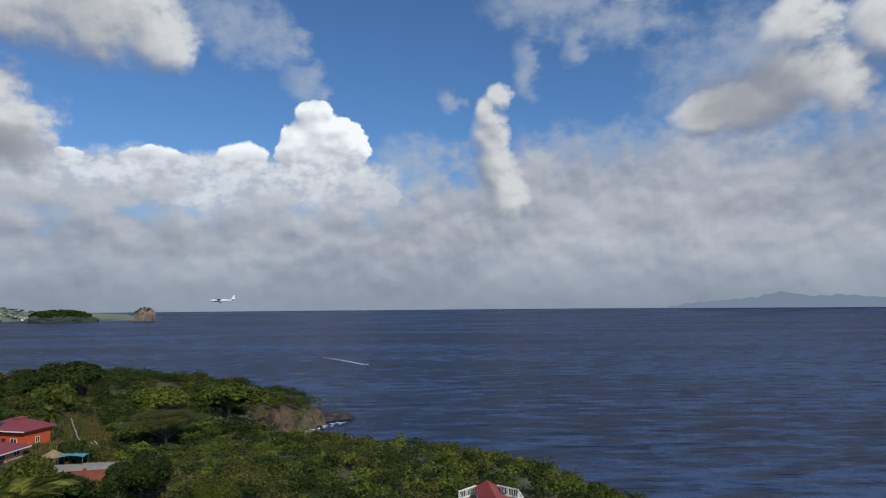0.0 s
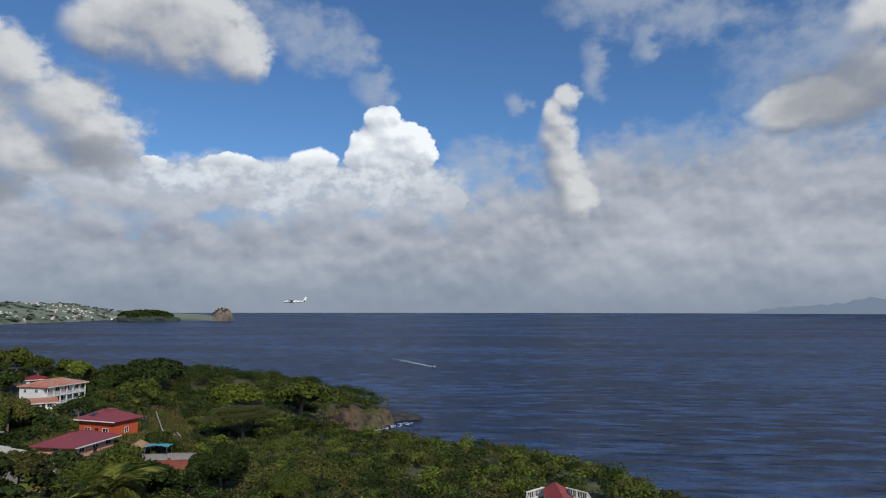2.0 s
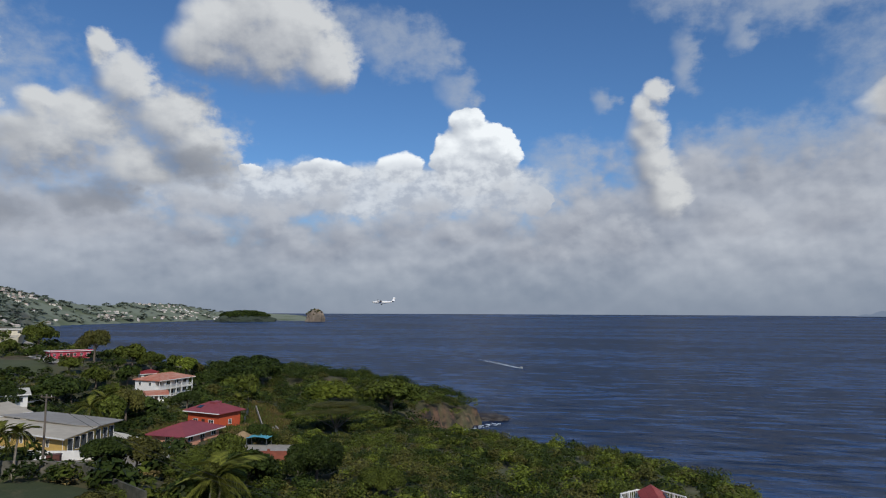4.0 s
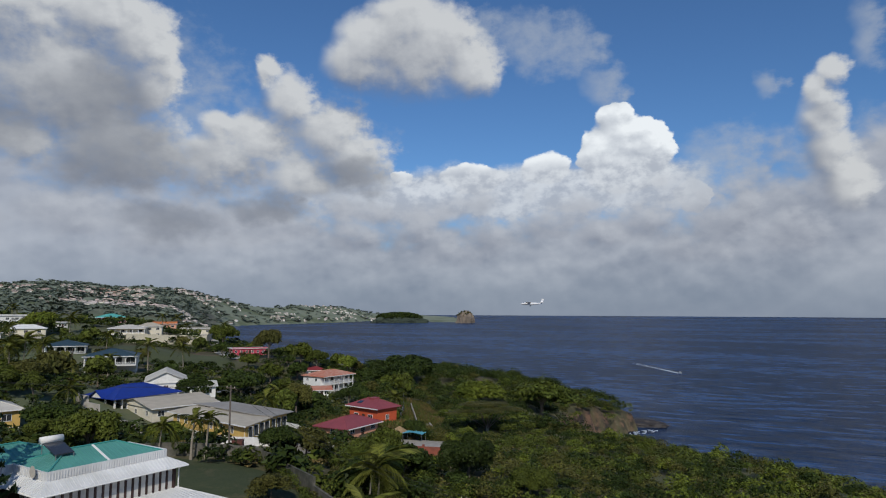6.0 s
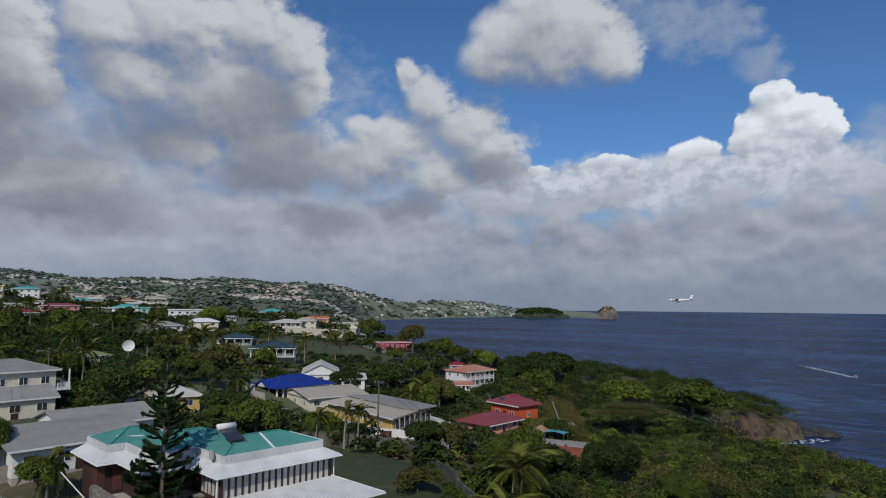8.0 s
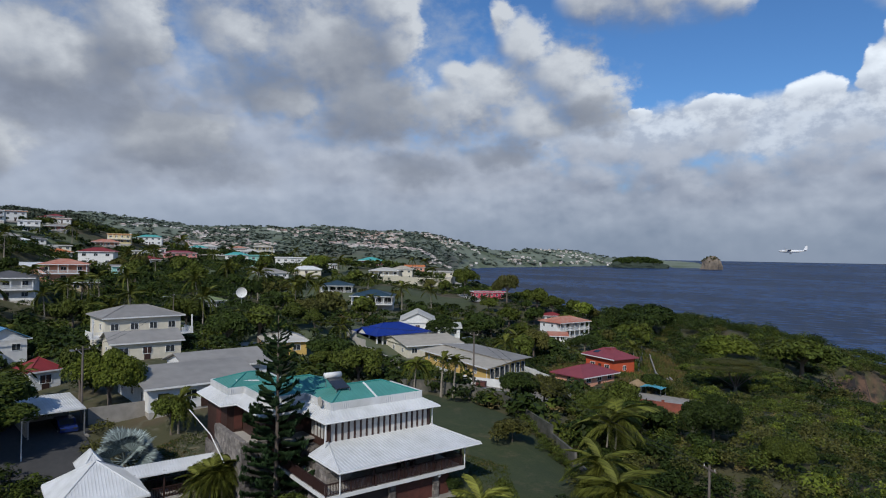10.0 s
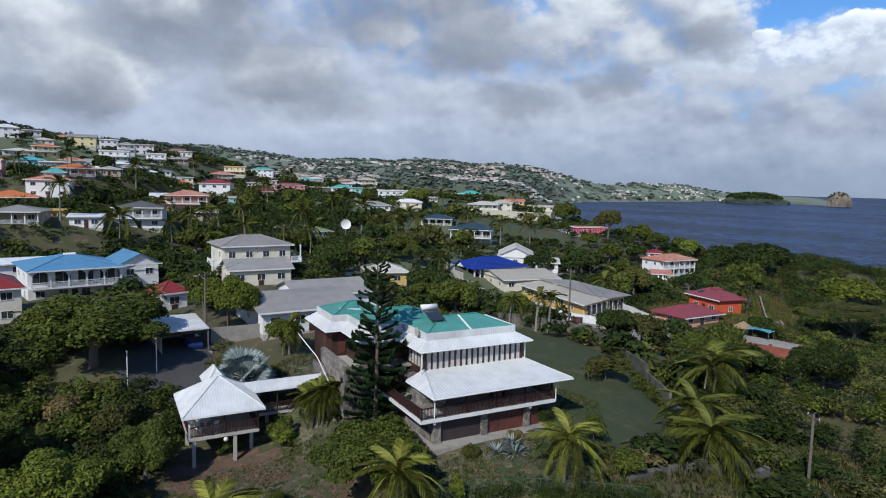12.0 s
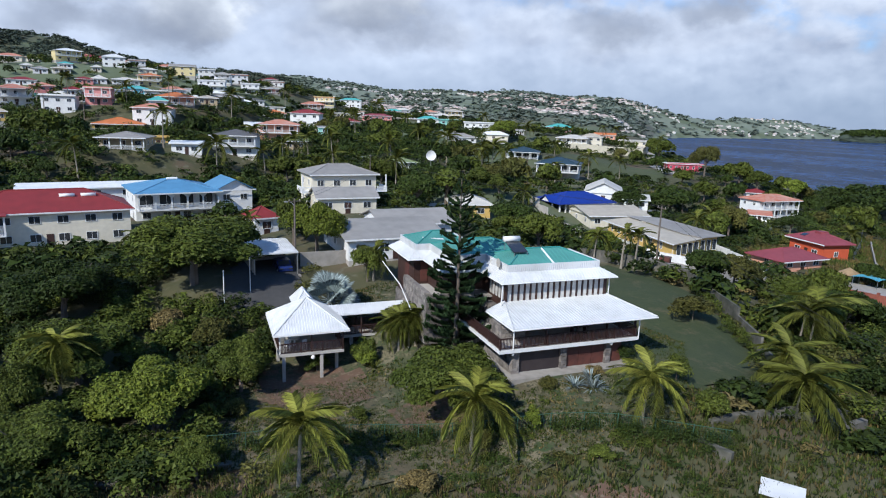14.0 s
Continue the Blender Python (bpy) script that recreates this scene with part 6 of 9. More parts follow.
# ---- the nearer neighbours, one by one ----
def near_houses():
    house("cream bungalow wing with a grey pitched roof and corner porch", -104.6, 31.6, 40.5, 87, 10.2, 6.5, 1, "cream", "grey", "gable", 1.5, eave=0.5, deep=3, group="", wins=3)
    up = house("cream two-storey house with a grey hipped roof and white balconies", -111.6, 33.2, 40.5, 90, 12.0, 8.5, 2, "cream", "grey", "hip", 1.6, floor_h=3.05, deep=3, group="", wins=4)
    for sx in (-1, 1):
        part("balcony_floor", box(min(sx * 6.0, sx * 8.0), max(sx * 6.0, sx * 8.0), -0.6, 3.4, 2.85, 3.05), WHITE, up)
        railing(up, (sx * 7.9, 3.3), (sx * 7.9, -0.5), 3.05, 0.9, WHITE, 0.2)
        railing(up, (min(sx * 6.1, sx * 7.9), -0.5), (max(sx * 6.1, sx * 7.9), -0.5), 3.05, 0.9, WHITE, 0.2)
        part("column", box(sx * 7.8 - 0.1, sx * 7.8 + 0.1, -0.5, -0.3, 3.05, 6.1), WHITE, up)
    house("long low bungalow with a weathered grey roof and white walls", -74.4, 28.6, 39.4, 88, 12.6, 13.2, 1, "white", "grey", "gable", 1.5, eave=0.7, deep=3, group="", wins=4)
    house("rear wing with a weathered grey roof", -81.2, 34.6, 39.8, 88, 10.5, 9.0, 1, "white", "grey", "gable", 1.5, eave=0.6, deep=3, group="")
    # blue-roofed house with arches
    c = house("white house with a blue hipped roof and arched veranda", -123.2, 5.4, 37.0, 98, 13.6, 11.0, 2, "white", "blue", "hip", 1.9, floor_h=2.9, porch=(1,), arches=True, deep=3, group="", wins=4, heater=True)
    house("white gabled wing with a sky-blue roof", -123.6, 15.6, 37.0, 98, 6.4, 9.0, 2, "white", "blue", "gable_y", 1.9, floor_h=2.9, deep=3, group="", wins=2)
    # red-roofed house
    d = house("white house with a deep red roof and solar heaters", -104.2, -12.6, 37.2, 97, 21.0, 11.0, 2, "cream", "red", "hip", 2.6, floor_h=2.6, deep=3, group="", wins=6)
    for x in (2.6, 5.4):
        t = part("solar_heater", tube([(x - 1.0, 3.4, 7.1), (x + 1.0, 3.4, 7.1)], [0.26, 0.26], 12), WHITE, d, "white solar water tank", True)
        part("panel", slab([(x - 1.0, 0.9, 5.75), (x + 1.0, 0.9, 5.75), (x + 1.0, 3.1, 6.75), (x - 1.0, 3.1, 6.75)], 0.08), PANEL, t)
        part("bracket", box(x - 0.8, x + 0.8, 3.3, 3.5, 6.1, 6.9), STEEL, t)
    veranda(d, -10.4, -5.2, -0.01, 2.6, 2.6, WHITE, 2.4, True, 1.8)
    part("porch_roof", box(-10.8, -4.9, -2.8, 0.0, 5.22, 5.34), roof_mat("red"), d)
    house("small white hut with a red pyramid roof", -94.6, 16.0, 39.4, 104, 3.7, 3.7, 1, "white", "red", "hip", 1.5, floor_h=2.6, eave=0.4, deep=3, group="", wins=1)
    # carport
    k = thing("carport", pose(-73.6, 13.2, 38.4, 0, 0, 90), "open carport with a pale sheet roof", "carport")
    part("roof", slab([(-2.6, 0, 2.8), (2.6, 0, 2.8), (2.6, 7.2, 3.2), (-2.6, 7.2, 3.2)], 0.12), WHITE_ROOF, k)
    rb = bmesh.new()
    ribs(rb, (-2.6, 0, 2.8), (2.6, 0, 2.8), (2.6, 7.2, 3.2), (-2.6, 7.2, 3.2), gap=0.25)
    part("roof_ribs", rb, WHITE_ROOF, k)
    part("back_wall", box(-2.5, 2.5, 6.9, 7.1, -1, 3.0), CONCRETE, k)
    part("side_wall", box(-2.6, -2.45, 1.0, 7.0, -1, 2.9), CONCRETE, k)
    for x in (-2.5, 2.5):
        part("post", box(x - 0.06, x + 0.06, 0.2, 0.32, -1, 2.8), STEEL, k)
    part("floor", box(-2.8, 2.8, -0.5, 7.0, -1.0, 0.06), CONCRETE, k)
    make_car(pose(-76.3, 14.4, 38.46, 0, 0, 90), (0.020, 0.035, 0.14), "dark blue car parked under the carport")
    make_car(pose(-206.0, 203.0, ground_at(-206, 203) + 0.05, 0, 0, 30), (0.75, 0.75, 0.75), "white car parked beside the road")
    # yellow, beige and tarpaulin roofs
    y = thing("house", pose(-94.2, 87.3, 33.9, 0, 0, -12), "long yellow house with low grey roofs and glazed end room", "house")
    BUILT.append((-92.5, 93.5, 15.0))
    part("wall", prism([(-12.4, 0.6), (12.3, 0.6), (9.0, 7.6), (7.0, 13.2), (-6.6, 9.2), (-9.8, 4.2)], 0, 2.75), wall_mat("yellow"), y)
    part("foundation", prism([(-12.3, 0.65), (12.2, 0.65), (8.9, 7.5), (6.9, 13.0), (-6.5, 9.0), (-9.7, 4.1)], -4, 0), WHITE, y)
    part("roof", slab([(-13.3, -0.3, 2.75), (13.3, -0.3, 2.75), (9.6, 8.2, 3.05), (6.3, 6.6, 3.10), (-10.6, 4.1, 3.75)], 0.14), roof_mat("beige"), y, "weathered beige-grey front roof")
    part("rear_roof", slab([(-10.8, 3.8, 4.15), (6.3, 6.3, 3.35), (9.8, 8.0, 3.2), (8.0, 14.3, 3.2), (-7.2, 10.2, 4.15)], 0.14), roof_mat("grey"), y, "weathered grey rear roof")
    part("fascia", slab([(-13.35, -0.36, 2.78), (13.35, -0.36, 2.78), (13.35, -0.3, 2.78), (-13.35, -0.3, 2.78)], 0.22), WHITE, y)
    part("clerestory", prism([(-10.4, 4.4), (6.3, 6.8), (6.2, 7.2), (-10.2, 4.8)], 2.7, 3.3), wall_mat("cream"), y)
    for i, wx in enumerate((-10.5, -7.6, -5.4, -2.2, 1.2, 4.4, 8.0)):
        put_window(y, wx, 0.596, 0.9, 0, 1.1 if i % 2 else 0.8, 1.25)
    for i in range(4):
        put_window(y, 12.0 - 0.82 * i, 1.26 + 1.76 * i, 0.5, 65, 1.5, 1.95)
    for i in range(3):
        put_window(y, 8.7 - 0.6 * i, 8.6 + 1.7 * i, 0.4, 70, 1.3, 2.1)
    house("cream house with a broad low beige gabled roof", -109.4, 96.0, 34.3, 77, 13.6, 14.5, 1, "cream", "beige", "gable", 1.4, eave=0.8, floor_h=2.7, deep=4, group="", wins=4)
    # house under a blue tarpaulin, with an open corner porch
    t = thing("house", pose(-121.4, 96.4, 35.4, 0, 0, 88), "white house with a bright blue tarpaulin-covered roof and corner porch", "house")
    BUILT.append((-126.5, 96.5, 11.0))
    part("wall", box(-4.4, 7.6, 0, 10.0, 0, 2.8), wall_mat("white"), t)
    part("porch_floor", box(-7.7, -4.4, 0, 10.0, -4, 0.05), WHITE, t)
    part("foundation", box(-4.35, 7.55, 0.05, 9.95, -4, 0), PALE_CONCRETE, t)
    for cy in (0.2, 3.4, 6.6, 9.6):
        part("column", box(-7.6, -7.3, cy, cy + 0.3, 0.05, 2.8), WHITE, t)
    for cx in (-6.0, -4.7):
        part("column", box(cx, cx + 0.28, 0.1, 0.38, 0.05, 2.8), WHITE, t)
    railing(t, (-7.45, 0.3), (-7.45, 9.8), 0.05, 0.9, WHITE, 0.3)
    hip_roof(t, -8.4, 8.3, -0.8, 10.8, 2.82, 2.2, roof_mat("tarp"), 0.0, roof_mat("tarp"))
    gable_roof(t, -8.9, -3.2, 2.6, 7.4, 2.95, 1.5, roof_mat("tarp"), "x", wall_mat("white"))
    for i in range(4):
        put_window(t, -2.8 + 3.0 * i, -0.004, 0.9, 0, 1.2, 1.2)
    for i in range(8):
        part("step", box(-9.6 - 0.42 * i, -9.18 - 0.42 * i, 2.6, 4.8, -4.5, -0.15 - 0.26 * i), WHITE, t)
    part("landing", box(-9.2, -7.7, 2.2, 5.2, -4.5, 0.0), WHITE, t)
    house("white house with a pale gabled roof and dormer", -134.4, 112.0, 36.0, 50, 9.0, 15.0, 1, "white", "pale", "gable_y", 2.4, floor_h=3.0, deep=4, group="", wins=3)
    house("low white annex with a pale roof", -126.0, 116.0, 35.2, 50, 6.0, 6.0, 1, "white", "pale", "shed", 0.8, floor_h=2.7, deep=4, group="", wins=2)
    # orange house on the bluff
    w = house("bright orange two-storey house with a maroon hipped roof", -84.8, 125.8, 30.9, -13, 9.4, 6.2, 1, "orange", "maroon", "hip", 1.7, floor_h=3.6, eave=0.8, deep=4, group="", wins=2)
    part("dormer", prism([(-0.8, 2.4), (0.8, 2.4), (0.8, 4.4), (-0.8, 4.4)], 4.3, 5.5), roof_mat("maroon"), w)
    part("balcony", box(-1.0, 4.9, -1.8, 0.0, 0.6, 0.8), REDWOOD, w)
    railing(w, (-1.0, -1.7), (4.9, -1.7), 0.8, 0.9, REDWOOD, 0.2)
    part("panel", slab([(-2.9, 0.6, 4.35), (-1.5, 0.6, 4.35), (-1.5, 2.4, 4.95), (-2.9, 2.4, 4.95)], 0.06), PANEL, w, "dark solar panel")
    house("low wing of the orange house with a broad maroon roof", -76.6, 113.4, 30.7, 87, 10.6, 7.4, 1, "salmon", "maroon", "hip", 1.7, floor_h=2.2, eave=0.9, deep=4, group="", wins=3)
    house("terrace house with a rusty roof below white neighbours", -131.5, 171.0, 28.6, 40, 6.0, 5.0, 1, "white", "rust", "shed", 0.9, floor_h=2.3, deep=4, group="", wins=2)
    house("low house with a bright red roof behind trees", -160.0, 205.0, 31.0, 50, 7.0, 6.0, 1, "white", "red", "hip", 1.2, floor_h=2.5, deep=4, group="", wins=2)
    house("long low white shed with a pale sheet roof", -141.0, -8.0, 39.0, 96, 26.0, 5.0, 1, "white", "white", "shed", 0.6, floor_h=2.6, deep=3, group="", wins=5)


def make_car(m, colour, label):
    c = thing("car", m, label, "car")
    body = paint(f"car_paint_{colour[2]:.2f}", colour, 0.95, 0.25)
    bm = bmesh.new()
    prof = [(-2.1, 0.35), (-2.15, 0.7), (-1.9, 0.85), (-1.2, 0.92), (-0.7, 1.4), (0.9, 1.42), (1.5, 0.95), (2.1, 0.88), (2.15, 0.4)]
    L, Rr = [bm.verts.new((-0.82, x, z)) for x, z in prof], [bm.verts.new((0.82, x, z)) for x, z in prof]
    for i in range(len(prof)):
        j = (i + 1) % len(prof)
        bm.faces.new((L[i], L[j], Rr[j], Rr[i]))
    bm.faces.new(L[::-1])
    bm.faces.new(Rr)
    bmesh.ops.recalc_face_normals(bm, faces=bm.faces)
    part("body", bm, body, c)
    part("windscreen", slab([(-0.7, -1.18, 0.95), (0.7, -1.18, 0.95), (0.66, -0.74, 1.38), (-0.66, -0.74, 1.38)], 0.02), GLASS, c)
    for sx in (-0.83, 0.81):
        part("side_window", box(sx, sx + 0.02, -0.6, 0.95, 0.98, 1.3), GLASS, c)
    for sx in (-0.78, 0.78):
        for sy in (-1.35, 1.35):
            w = part("wheel", tube([(sx - 0.1, sy, 0.32), (sx + 0.1, sy, 0.32)], [0.32, 0.32], 16), mat("tyre", (0.02, 0.02, 0.02), None, 3.0, 0.9), c)
            part("rim", tube([(sx - 0.11, sy, 0.32), (sx + 0.11, sy, 0.32)], [0.18, 0.18], 12), STEEL, w)
    for sx in (-0.55, 0.55):
        part("headlight", box(sx - 0.18, sx + 0.18, -2.18, -2.12, 0.62, 0.75), GLASS, c)


def wall_run(name, pts, h, thick, material, label, base=1.5, kind="structure"):
    """A wall along the ground through plan points."""
    bm = bmesh.new()
    for (ax, ay), (bx, by) in zip(pts, pts[1:]):
        d = Vector((bx - ax, by - ay, 0))
        n = max(1, int(d.length / 4))
        side = Vector((d.y, -d.x, 0)).normalized() * thick / 2
        for i in range(n):
            p, q = Vector((ax, ay, 0)) + d * (i / n), Vector((ax, ay, 0)) + d * ((i + 1) / n)
            g = max(ground_at(p.x, p.y), ground_at(q.x, q.y))
            lo, hi = g - base, g + h
            v = [bm.verts.new((*(c + s).xy, z)) for z in (lo, hi) for c, s in ((p, -side), (q, -side), (q, side), (p, side))]
            for f in ((3, 2, 1, 0), (4, 5, 6, 7), (0, 1, 5, 4), (1, 2, 6, 5), (2, 3, 7, 6), (3, 0, 4, 7)):
                bm.faces.new([v[k] for k in f])
    bmesh.ops.recalc_face_normals(bm, faces=bm.faces)
    ob = part(name, bm, material)
    return tagged(ob, label, "wall", kind=kind)


def site_walls():
    wall_run("wall_garden", [(-78, 52), (-69.5, 59.6), (-62, 61.8), (-57, 62), (-52, 60.5), (-45, 57), (-39, 53.2), (-33, 49)], 1.7, 0.25, mat("mossy_wall", (0.17, 0.155, 0.130), (0.050, 0.052, 0.036), 1.1, 0.95, 0.02), "weathered grey garden wall with moss stains")
    wall_run("wall_white", [(-92, 78), (-83, 82.5), (-77, 84.5), (-74, 87)], 1.5, 0.22, paint("white_wall", (0.74, 0.73, 0.70), 0.75), "white-painted boundary wall")
    wall_run("wall_white_lower", [(-84, 93.5), (-80, 95.5), (-74, 95), (-67, 93.5)], 1.2, 0.22, MATS["white_wall"], "white-painted wall below the road")
    wall_run("wall_white_upper", [(-93.2, 108.9), (-83.5, 105.3), (-74.1, 101.8)], 1.2, 0.22, MATS["white_wall"], "long white-painted wall beside the maroon roof")
    wall_run("wall_rubble", [(-29.6, 35.9), (-29.6, 38.7), (-28.6, 44.0), (-27.7, 48.8), (-27.8, 51.9)], 0.45, 0.5, MATS["mossy_wall"], "low broken concrete wall on the slope")
    wall_run("wall_kerb", [(-28.8, 33.2), (-26.0, 34.0)], 0.35, 0.4, MATS["mossy_wall"], "short low concrete kerb on the slope")
    wall_run("wall_retaining", [(-41.9, -9.0), (-41.6, -4.6), (-41.5, 0.2), (-41.2, 3.5)], 0.35, 0.45, MATS["mossy_wall"], "low grey concrete retaining wall below the fence")
    wall_run("wall_concrete", [(-76.2, 16.6), (-76, 24)], 1.5, 0.2, CONCRETE, "grey concrete block wall")
    wall_run("wall_mansion", [(-262, 196), (-256, 214), (-250, 232), (-262, 246)], 4.2, 0.4, paint("cream_wall", (0.66, 0.60, 0.45), 0.8), "tall cream retaining wall below the large house")
    wall_run("wall_hill", [(-205, -30), (-207, -16), (-206, -2)], 3.0, 0.3, PALE_CONCRETE, "pale retaining wall beside the hill road")
    wall_run("wall_tarp", [(-127, 84), (-117, 82), (-104, 81.5)], 1.4, 0.25, PALE_CONCRETE, "pale garden wall with planting on top")
    wall_run("wall_cream_back", [(-128, 40), (-122, 52), (-116, 62)], 1.1, 0.2, paint("pale_wall", (0.60, 0.58, 0.54), 0.8), "pale garden wall")
    wall_run("wall_bluff", [(-70, 132), (-82, 148), (-95, 168), (-103, 180)], 1.3, 0.3, CONCRETE, "grey wall along the bluff path")


def lamp_post(x, y, h, turn, label, lamp=True):
    z = ground_at(x, y)
    p = thing("street_lamp" if lamp else "utility_pole", pose(x, y, z, 0, 0, turn), label, "street lamp" if lamp else "utility pole", "utility poles")
    part("pole", tube([(0, 0, -0.5), (0, 0, h)], [0.15, 0.10], 10), mat("weathered_pole", (0.17, 0.14, 0.115), (0.10, 0.085, 0.07), 2.0, 0.9, 0.01), p, "weathered timber pole")
    if lamp:
        part("arm", tube([(0, 0, h - 0.9), (-0.8, 0, h - 0.55), (-1.7, 0, h - 0.6)], [0.035, 0.03, 0.03], 6), STEEL, p)
        part("lamp_head", box(-2.2, -1.65, -0.12, 0.12, h - 0.72, h - 0.56), STEEL, p)
    part("crossarm", box(-0.06, 0.06, -0.9, 0.9, h - 0.4, h - 0.28), BARK, p)
    for s in (-0.75, 0.0, 0.75):
        part("insulator", tube([(0, s, h - 0.28), (0, s, h - 0.1)], [0.05, 0.04], 8), PALE_CONCRETE, p)
    return Vector((x, y, z + h - 0.1))


def wire(a, b, sag):
    pts = [Vector(a).lerp(Vector(b), k / 12) - Vector((0, 0, sag * 4 * (k / 12) * (1 - k / 12))) for k in range(13)]
    ob = part("power_line", tube(pts, [0.018] * 13, 4), mat("cable_black", (0.02, 0.02, 0.02), None, 1.0, 0.7))
    return tagged(ob, "thin sagging black power line between poles", "cable", "power lines")


def poles():
    tops = [lamp_post(-64.2, 63.4, 9.0, 85, "weathered timber utility pole with lamp arm beside the garden wall"),
            lamp_post(-77.2, 16.2, 8.5, 20, "tall timber utility pole beside the carport"),
            lamp_post(-25.0, 53.3, 7.0, 60, "plain timber utility pole on the slope below the garden", False),
            lamp_post(-172.0, 112.0, 9.0, 60, "timber utility pole in front of the white verandas"),
            lamp_post(-205.0, -22.0, 12.0, 60, "tall timber pole beside the hill road"),
            lamp_post(-140.0, 48.0, 9.0, 60, "timber utility pole among trees"),
            lamp_post(-230.0, -14.0, 12.0, 60, "tall timber pole among hillside houses")]
    for a, b in ((0, 2), (0, 5), (1, 5), (3, 5), (4, 6)):
        for o in (-0.5, 0.5):
            wire(tops[a] + Vector((o * 0.4, o, 0)), tops[b] + Vector((o * 0.4, o, 0)), 1.6)
    for x, y in ((-67.8, 6.5), (-69.7, 9.5)):
        z = ground_at(x, y)
        p = thing("gate_post", pose(x, y, z), "slim pale metal post at the drive", "post", "drive posts")
        part("pole", tube([(0, 0, -0.3), (0, 0, 4.2)], [0.05, 0.05], 8), WHITE, p)
        part("cap", tube([(0, 0, 4.2), (0, 0, 4.35)], [0.09, 0.05], 8), WHITE, p)


def garden_fence():
    pts = [(-45.5, -16), (-43.9, -7.4), (-44.1, -0.3), (-42.3, 7.2), (-37.4, 18.5), (-31.4, 28.6), (-27, 35)]
    fence = thing("garden_fence", Matrix.Identity(4), "green chain-link fence along the bottom of the garden", "fence")
    green = mat("green_wire", (0.045, 0.10, 0.06), (0.03, 0.07, 0.045), 2.0, 0.6)
    for (ax, ay), (bx, by) in zip(pts, pts[1:]):
        n = max(1, round(math.hypot(bx - ax, by - ay) / 2.6))
        for i in range(n):
            x, y = ax + (bx - ax) * i / n, ay + (by - ay) * i / n
            x2, y2 = ax + (bx - ax) * (i + 1) / n, ay + (by - ay) * (i + 1) / n
            z, z2 = ground_at(x, y), ground_at(x2, y2)
            part("post", tube([(x, y, z - 0.4), (x, y, z + 1.55)], [0.04, 0.04], 6), green, fence)
            bm = tube([(x, y, z + 1.5), (x2, y2, z2 + 1.5)], [0.025, 0.025], 5)
            for k in range(1, 12):
                u = k / 12
                px, py, pz = x + (x2 - x) * u, y + (y2 - y) * u, z + (z2 - z) * u
                add_tube(bm, [(px, py, pz + 0.05), (px + (x2 - x) / 12, py + (y2 - y) / 12, pz + 1.5)], [0.008, 0.008], 3)
                add_tube(bm, [(px, py, pz + 1.5), (px + (x2 - x) / 12, py + (y2 - y) / 12, pz + 0.05)], [0.008, 0.008], 3)
            part("mesh_panel", bm, green, fence)


def lookout():
    """The roof deck below the start of the flight."""
    z = 37.45
    t = thing("roof_deck_house", pose(4.7, 67.4, z, 0, 0, 4), "white house with a tiled roof deck and red gabled roof", "house")
    ring = [(3.5 * math.cos(a), 3.5 * math.sin(a)) for a in (radians(22.5 + 45 * k) for k in range(8))]
    part("wall", prism([(x * 0.97, y * 0.97) for x, y in ring], -9.5, -0.25), wall_mat("white"), t)
    part("deck", prism(ring, -0.25, 0.0), mat("terracotta_tiles", (0.30, 0.12, 0.06), (0.22, 0.085, 0.045), 2.0, 0.8), t, "terracotta-tiled deck")
    for a, b in zip(ring, ring[1:] + ring[:1]):
        railing(t, (a[0] * 0.96, a[1] * 0.96), (b[0] * 0.96, b[1] * 0.96), 0.0, 0.95, WHITE, 0.3, 1.4, 0.12)
        part("kerb", slab([(a[0], a[1], 0.16), (b[0], b[1], 0.16), (b[0] * 0.94, b[1] * 0.94, 0.16), (a[0] * 0.94, a[1] * 0.94, 0.16)], 0.2), WHITE, t)
    gable_roof(t, -1.35, 1.35, -4.2, 2.6, 0.9, 0.75, roof_mat("red"), "y", wall_mat("white"), 0.1, 0.4)
    part("stair_wall", box(-1.2, 1.2, -4.0, 2.4, 0.003, 0.88), wall_mat("white"), t)
    part("rooflight", slab([(1.0, -0.6, 1.22), (1.5, -0.6, 0.92), (1.5, 1.4, 0.92), (1.0, 1.4, 1.22)], 0.06), GLASS, t, "glazed rooflight")


near_houses()
site_walls()
poles()
garden_fence()
lookout()


